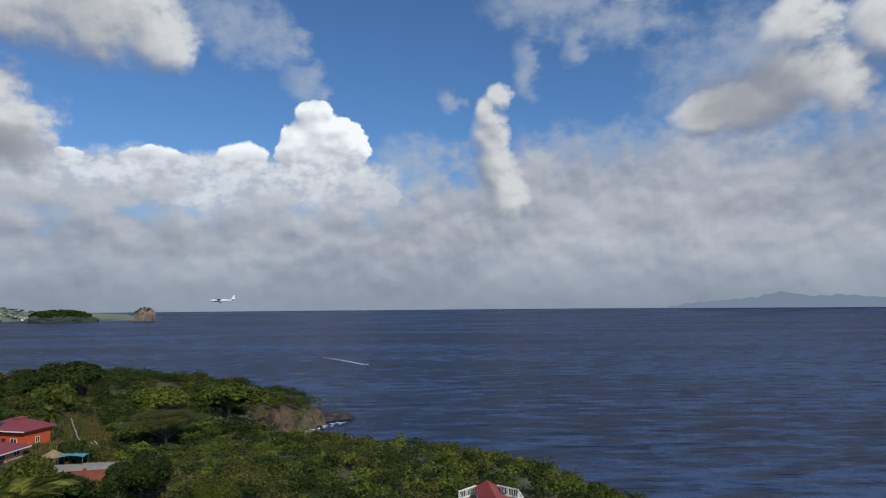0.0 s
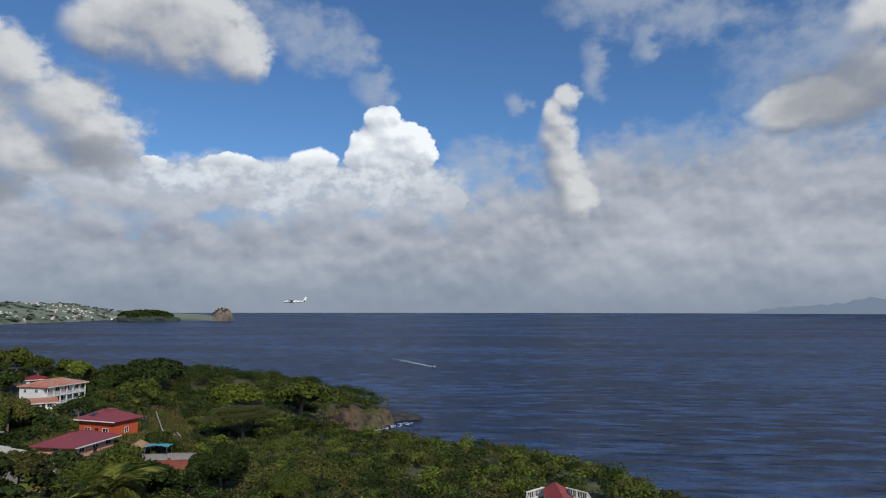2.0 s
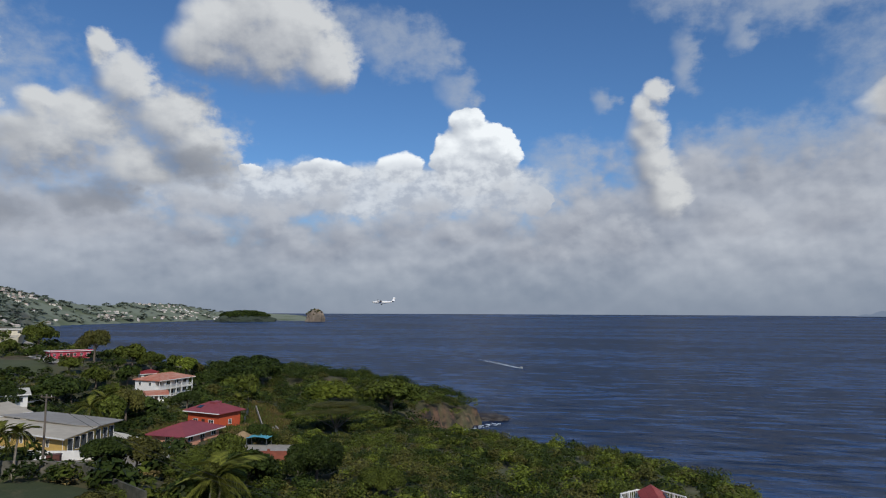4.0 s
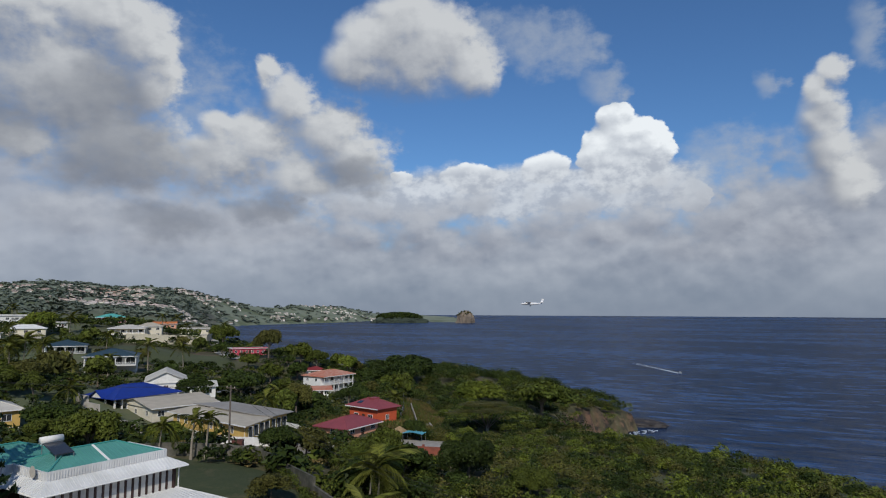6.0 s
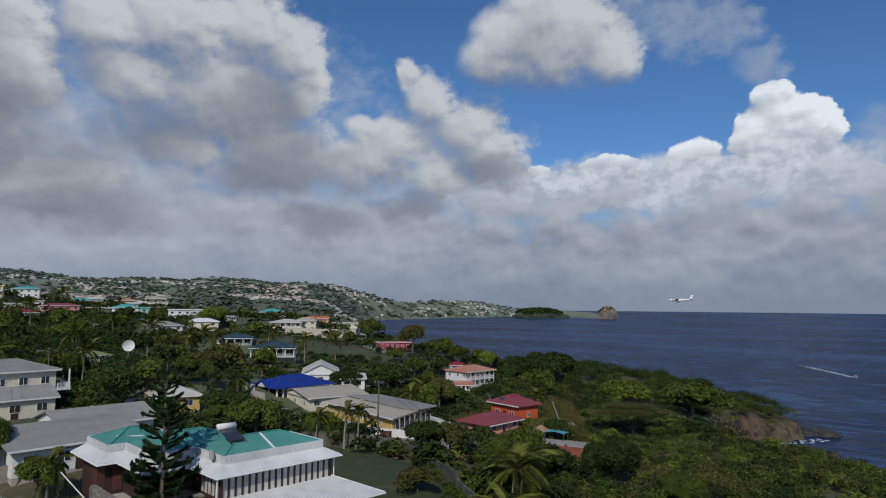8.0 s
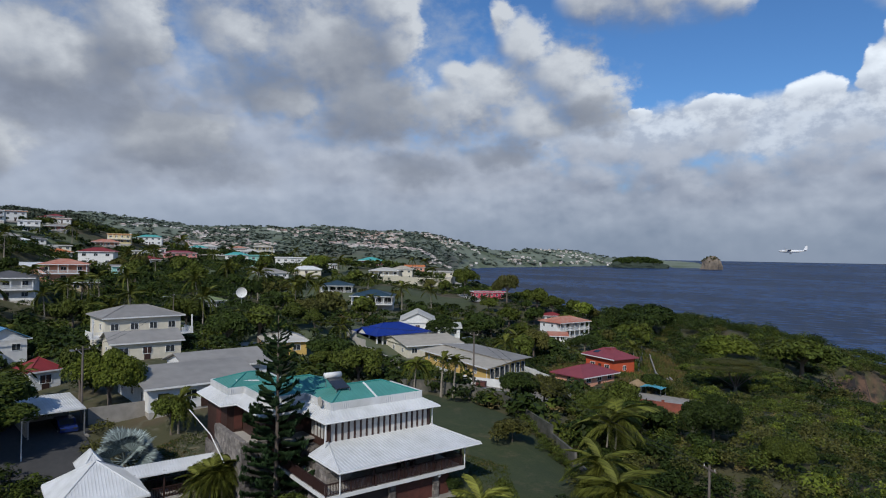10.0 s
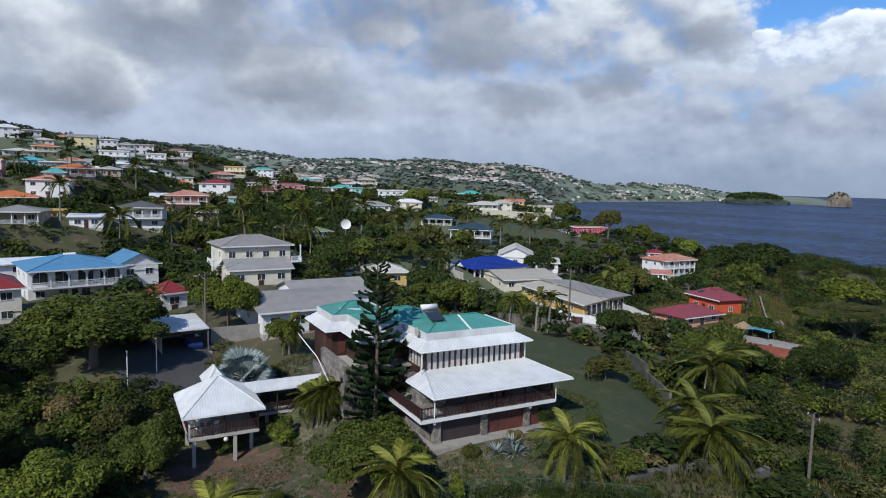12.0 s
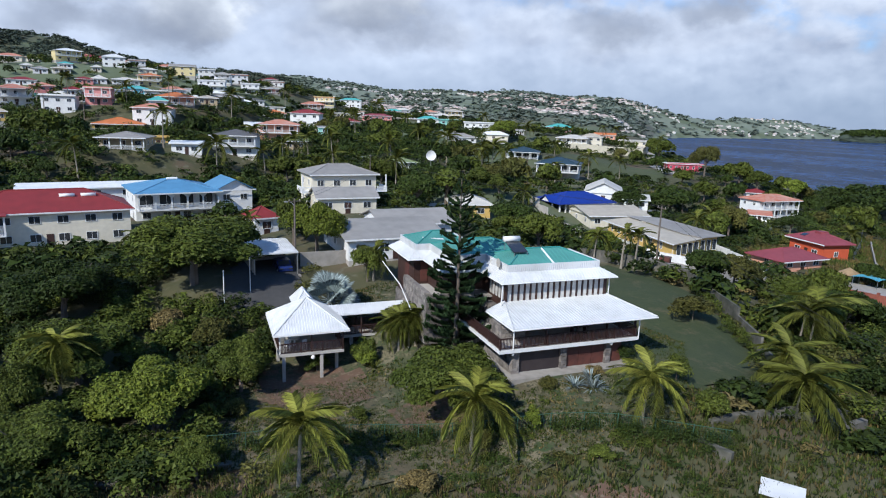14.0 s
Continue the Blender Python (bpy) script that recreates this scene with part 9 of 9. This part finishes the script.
def mottle(mt, *layers):
    """Lays patches of other colours over a ground material: scale, low, high, colour."""
    N, K = mt.node_tree.nodes, mt.node_tree.links
    bsdf = N["Principled BSDF"]
    col = bsdf.inputs["Base Color"].links[0].from_socket
    tc = N.new("ShaderNodeTexCoord")
    for scale, lo, hi, colour in layers:
        n = N.new("ShaderNodeTexNoise")
        n.inputs["Scale"].default_value, n.inputs["Detail"].default_value, n.inputs["Roughness"].default_value = scale, 9.0, 0.68
        K.new(tc.outputs["Object"], n.inputs["Vector"])
        mr = N.new("ShaderNodeMapRange")
        mr.inputs["From Min"].default_value, mr.inputs["From Max"].default_value = lo, hi
        K.new(n.outputs[0], mr.inputs["Value"])
        mx = N.new("ShaderNodeMix")
        mx.data_type = "RGBA"
        K.new(mr.outputs[0], mx.inputs[0])
        K.new(col, mx.inputs[6])
        mx.inputs[7].default_value = (*colour, 1)
        col = mx.outputs[2]
    K.new(col, bsdf.inputs["Base Color"])
    return mt


def draped(name, outline, lift, material, label, category, cell=1.2, edge=0.5, kind="structure"):
    """A patch that lies on the ground inside an outline."""
    xs, ys = [p[0] for p in outline], [p[1] for p in outline]
    gx, gy = np.meshgrid(np.arange(min(xs), max(xs), cell), np.arange(min(ys), max(ys), cell))
    ins = inside(outline, gx + cell / 2 + ripple(gx, gy, 2.0) * edge, gy + cell / 2 + ripple(gx, gy, 2.3, 1.0) * edge)
    cx, cy = np.meshgrid(np.arange(min(xs), max(xs) + cell, cell)[:gx.shape[1] + 1], np.arange(min(ys), max(ys) + cell, cell)[:gx.shape[0] + 1])
    cz = land(cx, cy) + lift
    w = cx.shape[1]
    verts = np.stack([cx, cy, cz], -1).reshape(-1, 3).tolist()
    faces = [(j * w + i, j * w + i + 1, (j + 1) * w + i + 1, (j + 1) * w + i) for j in range(ins.shape[0] - 1) for i in range(ins.shape[1] - 1) if ins[j, i]]
    ob = mesh_part(name, soup(name, verts, faces), material, smooth=True)
    return tagged(ob, label, category, kind=kind)


def grounds():
    lawn = mottle(mat("lawn_grass", (0.052, 0.064, 0.020), (0.034, 0.047, 0.014), 0.5, 0.95, 0.03, 8.0), (0.35, 0.52, 0.66, (0.085, 0.078, 0.036)), (2.5, 0.50, 0.62, (0.030, 0.044, 0.012)))
    draped("lawn", CLEAR[0], 0.22, lawn, "mown green lawn beside the villa", "lawn")
    draped("garden_earth", CLEAR[1], 0.20, mottle(mat("garden_soil", (0.120, 0.088, 0.052), (0.050, 0.064, 0.023), 0.28, 0.95, 0.06, 5.0), (0.55, 0.50, 0.60, (0.165, 0.140, 0.082)), (0.8, 0.52, 0.60, (0.042, 0.062, 0.018)), (3.0, 0.52, 0.62, (0.028, 0.030, 0.013))), "garden ground of bare reddish earth and patchy grass", "ground")
    draped("dry_slope", CLEAR[6], 0.2, mat("dry_slope_soil", (0.115, 0.085, 0.050), (0.055, 0.060, 0.026), 0.5, 0.95, 0.05, 4.0), "dry grassy slope below the terrace", "ground", 1.2, 1.5)
    for i, (name, label, leaf) in enumerate((("slope_grass", "dry grass on the slope below the terrace", DRY_GRASS), ("slope_weeds", "green grass on the slope below the terrace", GRASS))):
        g = np.random.default_rng(360 + i)
        gx, gy = g.uniform(-78, -38, 6000), g.uniform(84, 120, 6000)
        keep = inside(CLEAR[6], gx, gy) & ~((np.abs(gx + 61) < 9) & (gy > 101)) & (ripple(gx, gy, 3.0, i * 2.0) > -0.2)
        grass_field(name, label, leaf, gx[keep], gy[keep], g.uniform(0.4, 1.0, keep.sum()), 370 + i, 5, 0.09)
    for i, (name, label, leaf) in enumerate((("bluff_dry_grass", "dry grass on the open slope by the orange house", DRY_GRASS), ("bluff_green_grass", "green grass on the open slope by the orange house", GRASS))):
        g = np.random.default_rng(380 + i)
        gx, gy = g.uniform(-112, -62, 16000), g.uniform(110, 194, 16000)
        keep = inside(CLEAR[5], gx, gy) & (ripple(gx, gy, 4.0, i * 2.0) > -0.3)
        for bx, by, br in BUILT:
            keep &= (gx - bx) ** 2 + (gy - by) ** 2 > (br * 0.7) ** 2
        grass_field(name, label, leaf, gx[keep], gy[keep], g.uniform(0.4, 1.1, keep.sum()), 390 + i, 5, 0.10)
    earth = mottle(mat("bare_red_earth", (0.150, 0.085, 0.052), (0.100, 0.062, 0.040), 0.8, 0.95, 0.05, 5.0), (0.6, 0.50, 0.60, (0.060, 0.060, 0.028)), (2.5, 0.52, 0.64, (0.17, 0.13, 0.085)))
    draped("earth_patch", [(-57, 9), (-51, 7), (-48, 10), (-47, 15), (-51, 17), (-56, 15)], 0.25, earth, "bare red earth under the raised gazebo", "ground", 0.7, 1.2)
    draped("earth_patch", [(-44, 16), (-40, 17), (-38, 22), (-42, 24), (-46, 20)], 0.25, earth, "bare red earth among the garden grass", "ground", 0.6, 1.2)
    draped("dug_earth", [(-27, 20), (-22, 19), (-20, 26), (-24, 29), (-28, 26)], 0.25, earth, "freshly dug red earth below the fence", "ground", 0.6, 1.2)
    draped("drive", CLEAR[2], 0.22, ASPHALT, "dark asphalt drive in front of the carport", "drive")
    draped("yard", CLEAR[3], 0.22, mat("yard_dirt", (0.30, 0.27, 0.23), (0.18, 0.16, 0.13), 0.6, 0.95, 0.02), "pale dusty yard beside the white wall", "yard")
    draped("meadow", CLEAR[4], 0.22, mat("meadow_grass", (0.068, 0.080, 0.026), (0.050, 0.062, 0.021), 0.2, 0.95, 0.04, 3.0), "mown green slope below the large house", "grass", 2.5)
    draped("bluff_path", CLEAR[5], 0.22, mottle(mat("bluff_grass", (0.066, 0.070, 0.028), (0.046, 0.054, 0.020), 0.3, 0.95, 0.05, 4.0), (0.25, 0.50, 0.62, (0.105, 0.085, 0.045)), (0.9, 0.52, 0.62, (0.026, 0.034, 0.012))), "open grass beside the orange house", "grass", 2.0)
    draped("road", [(-196, 196), (-193, 199), (-214, 214), (-244, 236), (-262, 252), (-265, 249), (-246, 231), (-216, 208)], 0.3, PALE_CONCRETE, "pale concrete road along the coast", "road", 1.5, 0.2)
    draped("coast_track", [(-150, 205), (-147, 208), (-168, 236), (-196, 262), (-199, 259), (-171, 233)], 0.3, mat("track_dirt", (0.33, 0.30, 0.24), (0.22, 0.20, 0.15), 0.5, 0.95), "pale grassy track behind the trees", "road", 1.5, 0.2)


wild_planting()
fence_vines()
grounds()


# ---- sea marks and distance ----
def rocky(name, radius, height, seed, material, label, category, x, y, squash=1.0, turn=0.0, crown=None, pieces=0):
    """A craggy mass rising from the sea."""
    bm = bmesh.new()
    bmesh.ops.create_icosphere(bm, subdivisions=5, radius=1.0)
    for v in bm.verts:
        p = v.co.copy()
        n = noise.fractal(p * 1.8 + Vector((seed, 0, 0)), 0.9, 2.1, 6) * 0.22
        up = max(0.0, p.z)
        v.co = Vector((p.x * (1 + n) * radius * (1 - 0.22 * up * up), p.y * (1 + n) * radius * squash * (1 - 0.22 * up * up), (p.z ** 1 if p.z < 0 else p.z ** 0.8) * height * (1 + n * 0.5)))
    t = thing(name, pose(x, y, -0.5, 0, 0, turn), label, category)
    part("mass", bm, material, t, smooth=False)
    if crown:
        rng = np.random.default_rng(seed)
        a, k = rng.uniform(0, 6.28, pieces), np.sqrt(rng.uniform(0, 1, pieces)) * 0.86
        V, F, base = [], [], 0
        for i in range(pieces):
            v, f = leaf_cloud(rng, 36, 0.34, 5, tri=True)
            px, py = math.cos(a[i]) * k[i] * radius, math.sin(a[i]) * k[i] * radius * squash
            pz = height * max(0.0, 1 - k[i] ** 2) ** 0.42
            s = radius * 0.11
            V.append(v * s + (px, py, pz))
            F.append(f + base)
            base += len(v)
        mesh_part("green_top", soup("green_top", np.concatenate(V).tolist(), np.concatenate(F).tolist()), crown, t)
    return t


FAR_ROCK = mat("far_rock", (0.25, 0.20, 0.15), (0.12, 0.10, 0.08), 0.03, 0.95, 2.0, 0.05)
FAR_WOOD = mat("far_wood", (0.045, 0.060, 0.040), (0.030, 0.042, 0.030), 0.05, 0.95, 2.0, 0.08)
rocky("rock_stack", 54.0, 66.0, 3, FAR_ROCK, "steep brown rock stack with a green top standing in the sea", "rock", -1462, 3150, 0.9, 20, LEAF_DRY, 60)
rocky("islet", 140.0, 48.0, 8, FAR_WOOD, "dark wooded islet in front of the far shore", "island", -1765, 2965, 0.5, 30, LEAF_DARK, 300)
rocky("reef_rock", 13.0, 3.6, 5, mat("wet_rock", (0.050, 0.042, 0.038), (0.028, 0.024, 0.022), 0.5, 0.6, 0.2, 0.8), "low dark wave-cut rock off the point", "rock", -59, 340, 0.5, 15)
rocky("shore_rock", 5.0, 4.0, 6, MATS["wet_rock"], "dark boulder at the foot of the cliff", "rock", -69, 312, 0.6, 60)
rocky("shore_rock", 6.0, 3.0, 9, MATS["wet_rock"], "dark boulder at the foot of the cliff", "rock", -80, 292, 0.6, 100)


def far_island():
    """A hazy island far off, as a backdrop in front of the sky; it glows in a painted haze colour."""
    azs = np.arange(-19.0, -62.0, -0.35)
    el = np.interp(-azs, (19, 21, 24.1, 26, 27.8, 30.1, 32, 34.4, 40, 50, 62), (-0.28, 0.15, 0.4, 0.55, 1.0, 0.6, 0.7, 0.45, 0.6, 0.3, -0.3)) + 0.05 * np.sin(azs * 5.1) + 0.03 * np.sin(azs * 11.7)
    r = 4900.0
    top = [(-math.sin(radians(a)) * r, math.cos(radians(a)) * r, EYE_H + r * math.tan(radians(e))) for a, e in zip(azs, el)]
    bm = bmesh.new()
    hi = [bm.verts.new(p) for p in top]
    lo = [bm.verts.new((p[0], p[1], 20.0)) for p in top]
    bk = [bm.verts.new((p[0] * 1.008, p[1] * 1.008, 20.0)) for p in top]
    for i in range(len(top) - 1):
        bm.faces.new((lo[i], lo[i + 1], hi[i + 1], hi[i]))
        bm.faces.new((hi[i], hi[i + 1], bk[i + 1], bk[i]))
    mt = bpy.data.materials.new("haze_glow")
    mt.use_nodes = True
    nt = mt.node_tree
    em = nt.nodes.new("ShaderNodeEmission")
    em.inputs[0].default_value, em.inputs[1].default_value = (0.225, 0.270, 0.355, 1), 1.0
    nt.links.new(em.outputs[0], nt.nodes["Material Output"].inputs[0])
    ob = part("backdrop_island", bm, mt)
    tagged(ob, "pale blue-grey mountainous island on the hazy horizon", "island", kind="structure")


far_island()


def far_town():
    """Hundreds of tiny houses on the far slopes, too small to tell apart."""
    rng = np.random.default_rng(91)
    VW, FW, VR, FR = [], [], [], []
    az = rng.uniform(31, 78, 6500)
    r = rng.uniform(1500, 4300, 6500)
    x, y = -np.sin(np.radians(az)) * r, np.cos(np.radians(az)) * r
    z = land(x, y)
    cluster = ripple(x, y, 210, 4.0) + 0.6 * ripple(x, y, 70, 1.0)
    ok = (z > 6) & (cluster > 0.15) & (z < 150)
    for px, py, pz in zip(x[ok][:1800], y[ok][:1800], z[ok][:1800]):
        w, d, h = rng.uniform(3.5, 7.5), rng.uniform(3.2, 5.5), rng.uniform(2.4, 5)
        a = math.atan2(py, px) + rng.uniform(-0.5, 0.5)
        ca, sa = math.cos(a), math.sin(a)
        pt = lambda u, v, q: (px + u * ca - v * sa, py + u * sa + v * ca, pz + q)
        i = len(VW)
        VW += [pt(u, v, q) for q in (-3, h) for u, v in ((-d, -w), (d, -w), (d, w), (-d, w))]
        FW += [tuple(i + k for k in f) for f in ((0, 1, 5, 4), (1, 2, 6, 5), (2, 3, 7, 6), (3, 0, 4, 7))]
        i = len(VR)
        VR += [pt(-d - 1, -w - 1, h), pt(d + 1, -w - 1, h), pt(d + 1, w + 1, h), pt(-d - 1, w + 1, h), pt(0, -w * 0.4, h + 2.6), pt(0, w * 0.4, h + 2.6)]
        FR += [(i, i + 1, i + 4), (i + 1, i + 2, i + 5, i + 4), (i + 2, i + 3, i + 5), (i + 3, i, i + 4, i + 5)]
    a = mesh_part("far_house_walls", soup("far_house_walls", VW, FW), mat("far_walls", (0.70, 0.67, 0.62), (0.50, 0.46, 0.41), 0.02, 0.8, island=0.25))
    tagged(a, "pale walls of hundreds of distant hillside houses", "houses", kind="stuff")
    b = mesh_part("far_house_roofs", soup("far_house_roofs", VR, FR), mat("far_roofs", (0.55, 0.52, 0.49), (0.38, 0.24, 0.18), 0.008, 0.7, island=0.4))
    tagged(b, "pale and reddish roofs of distant hillside houses", "roofs", kind="stuff")
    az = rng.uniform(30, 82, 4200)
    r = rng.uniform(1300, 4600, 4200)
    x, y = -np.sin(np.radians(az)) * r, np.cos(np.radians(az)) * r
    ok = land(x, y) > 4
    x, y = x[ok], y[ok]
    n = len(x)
    # leaf colours paled and blued, so distance haze is painted in
    clumps("far_woods", "woods and gardens on the far slopes", mat("far_leaf_hazed", (0.150, 0.176, 0.130), (0.086, 0.112, 0.088), 0.01, 0.95, island=0.2), x, y, rng.uniform(9, 20, n), rng.uniform(7, 15, n), 20, 0.55, 95, 0.2)


far_town()


def make_boat():
    m = pose(-76, 645, 0.1, 0, 0, -60)
    b = thing("motorboat", m, "small white motorboat heading out over the sea", "boat")
    bm = bmesh.new()
    deck = [(-3.2, 1.0), (1.2, 1.1), (3.8, 0.0), (1.2, -1.1), (-3.2, -1.0)]
    hi = [bm.verts.new((x, y, 1.0 + 0.05 * x)) for x, y in deck]
    lo = [bm.verts.new((x * 0.9, y * 0.6, -0.3)) for x, y in deck]
    bm.faces.new(hi)
    bm.faces.new(lo[::-1])
    for i in range(5):
        bm.faces.new((hi[i], lo[i], lo[(i + 1) % 5], hi[(i + 1) % 5]))
    bmesh.ops.recalc_face_normals(bm, faces=bm.faces)
    part("hull", bm, WHITE, b)
    part("cabin", prism([(-1.4, -0.7), (0.8, -0.6), (0.8, 0.6), (-1.4, 0.7)], 1.0, 1.9), WHITE, b)
    part("windscreen", box(0.8, 0.84, -0.55, 0.55, 1.25, 1.8), GLASS, b)
    foam = mat("sea_foam", (0.75, 0.78, 0.80), (0.30, 0.36, 0.44), 0.5, 0.8)
    rng = np.random.default_rng(4)
    V, F = [], []
    for i in range(900):
        t = rng.uniform(0, 1) ** 1.5
        c = np.array([-3 - t * 125, rng.normal() * (0.6 + 2.4 * t), 0.10 + rng.uniform(0, 0.1)])
        s = rng.uniform(0.35, 1.3) * (1.25 - t)
        j = len(V)
        V += [tuple(c + (-s * 1.6, -s * 0.4, 0)), tuple(c + (s * 1.6, -s * 0.3, 0)), tuple(c + (s, s * 0.4, 0.12 * (1 - t))), tuple(c + (-s, s * 0.4, 0))]
        F.append((j, j + 1, j + 2, j + 3))
    ob = mesh_part("wake", soup("wake", V, F), foam)
    ob.matrix_world = m
    tagged(ob, "white foam wake trailing on the water", "wake", kind="stuff")
    # surf at the foot of the cliff
    V, F = [], []
    for i in range(420):
        t = rng.choice([rng.normal() * 0.06 + 0.18, rng.normal() * 0.1 + 0.5, rng.uniform(0, 1)])
        px, py = np.interp(t, (0, 0.35, 0.7, 1), (-86, -77, -66, -54)), np.interp(t, (0, 0.35, 0.7, 1), (276, 290, 304, 330))
        c = np.array([px + abs(rng.normal()) * 3.2 - 0.5, py + rng.normal() * 1.6 - 2.0, 0.12 + rng.uniform(0, 0.25)])
        s = rng.uniform(0.3, 1.0)
        j = len(V)
        V += [tuple(c + (-s, -s * 0.6, 0)), tuple(c + (s, -s * 0.5, 0)), tuple(c + (s * 0.8, s * 0.6, 0.15)), tuple(c + (-s * 0.7, s * 0.5, 0.05))]
        F.append((j, j + 1, j + 2, j + 3))
    ob = mesh_part("surf", soup("surf", V, F), foam)
    tagged(ob, "white surf breaking at the foot of the cliff", "surf", kind="stuff")


def make_plane():
    m = pose(-147.0, 425.0, 62.6, 0, -2, 190)
    p = thing("aeroplane", m, "white twin-engined high-wing aeroplane flying low over the sea", "aeroplane")
    white = paint("aircraft_white", (0.82, 0.82, 0.83), 0.95, 0.35)
    part("fuselage", tube([(7.2, 0, 0.1), (6.4, 0, 0.0), (4.8, 0, 0.1), (2.0, 0, 0.2), (-2.0, 0, 0.25), (-6.0, 0, 0.6), (-8.2, 0, 1.0)], [0.15, 0.6, 0.85, 0.92, 0.88, 0.45, 0.15], 14), white, p, smooth=True)
    part("wing", slab([(1.9, -9.9, 1.25), (1.9, 9.9, 1.25), (0.1, 9.9, 1.25), (0.1, -9.9, 1.25)], 0.22), white, p)
    part("tailplane", slab([(-6.9, -3.1, 1.5), (-6.9, 3.1, 1.5), (-8.1, 3.1, 1.5), (-8.1, -3.1, 1.5)], 0.14), white, p)
    bm = bmesh.new()
    a = [bm.verts.new((x, s, z)) for s in (-0.1, 0.1) for x, z in ((-6.2, 0.8), (-8.3, 0.9), (-8.7, 3.9), (-7.5, 3.9))]
    for f in ((0, 1, 2, 3), (7, 6, 5, 4), (0, 4, 5, 1), (1, 5, 6, 2), (2, 6, 7, 3), (3, 7, 4, 0)):
        bm.faces.new([a[k] for k in f])
    part("fin", bm, white, p)
    dark = mat("aircraft_dark", (0.05, 0.05, 0.06), None, 1.0, 0.5)
    for s in (-2.7, 2.7):
        e = part("engine", tube([(3.2, s, 1.0), (2.2, s, 1.0), (-0.2, s, 1.05)], [0.3, 0.42, 0.25], 12), dark, p, smooth=True)
        bm = bmesh.new()
        add_box(bm, 3.22, 3.28, s - 1.2, s + 1.2, 0.95, 1.07)
        add_box(bm, 3.22, 3.28, s - 0.06, s + 0.06, -0.2, 2.2)
        part("propeller", bm, dark, e)
        part("strut", tube([(1.0, s * 1.1, 1.1), (0.9, s * 0.3, -0.5)], [0.07, 0.07], 6), white, p)
        part("wheel", tube([(0.6, s * 0.62, -1.35), (0.6, s * 0.62 + 0.2, -1.35)], [0.32, 0.32], 10), dark, p)
        part("gear_leg", tube([(0.6, s * 0.25, -0.5), (0.6, s * 0.62, -1.35)], [0.07, 0.07], 6), white, p)
    part("cockpit_window", box(4.9, 5.9, -0.5, 0.5, 0.45, 0.75), GLASS, p)


make_boat()
make_plane()
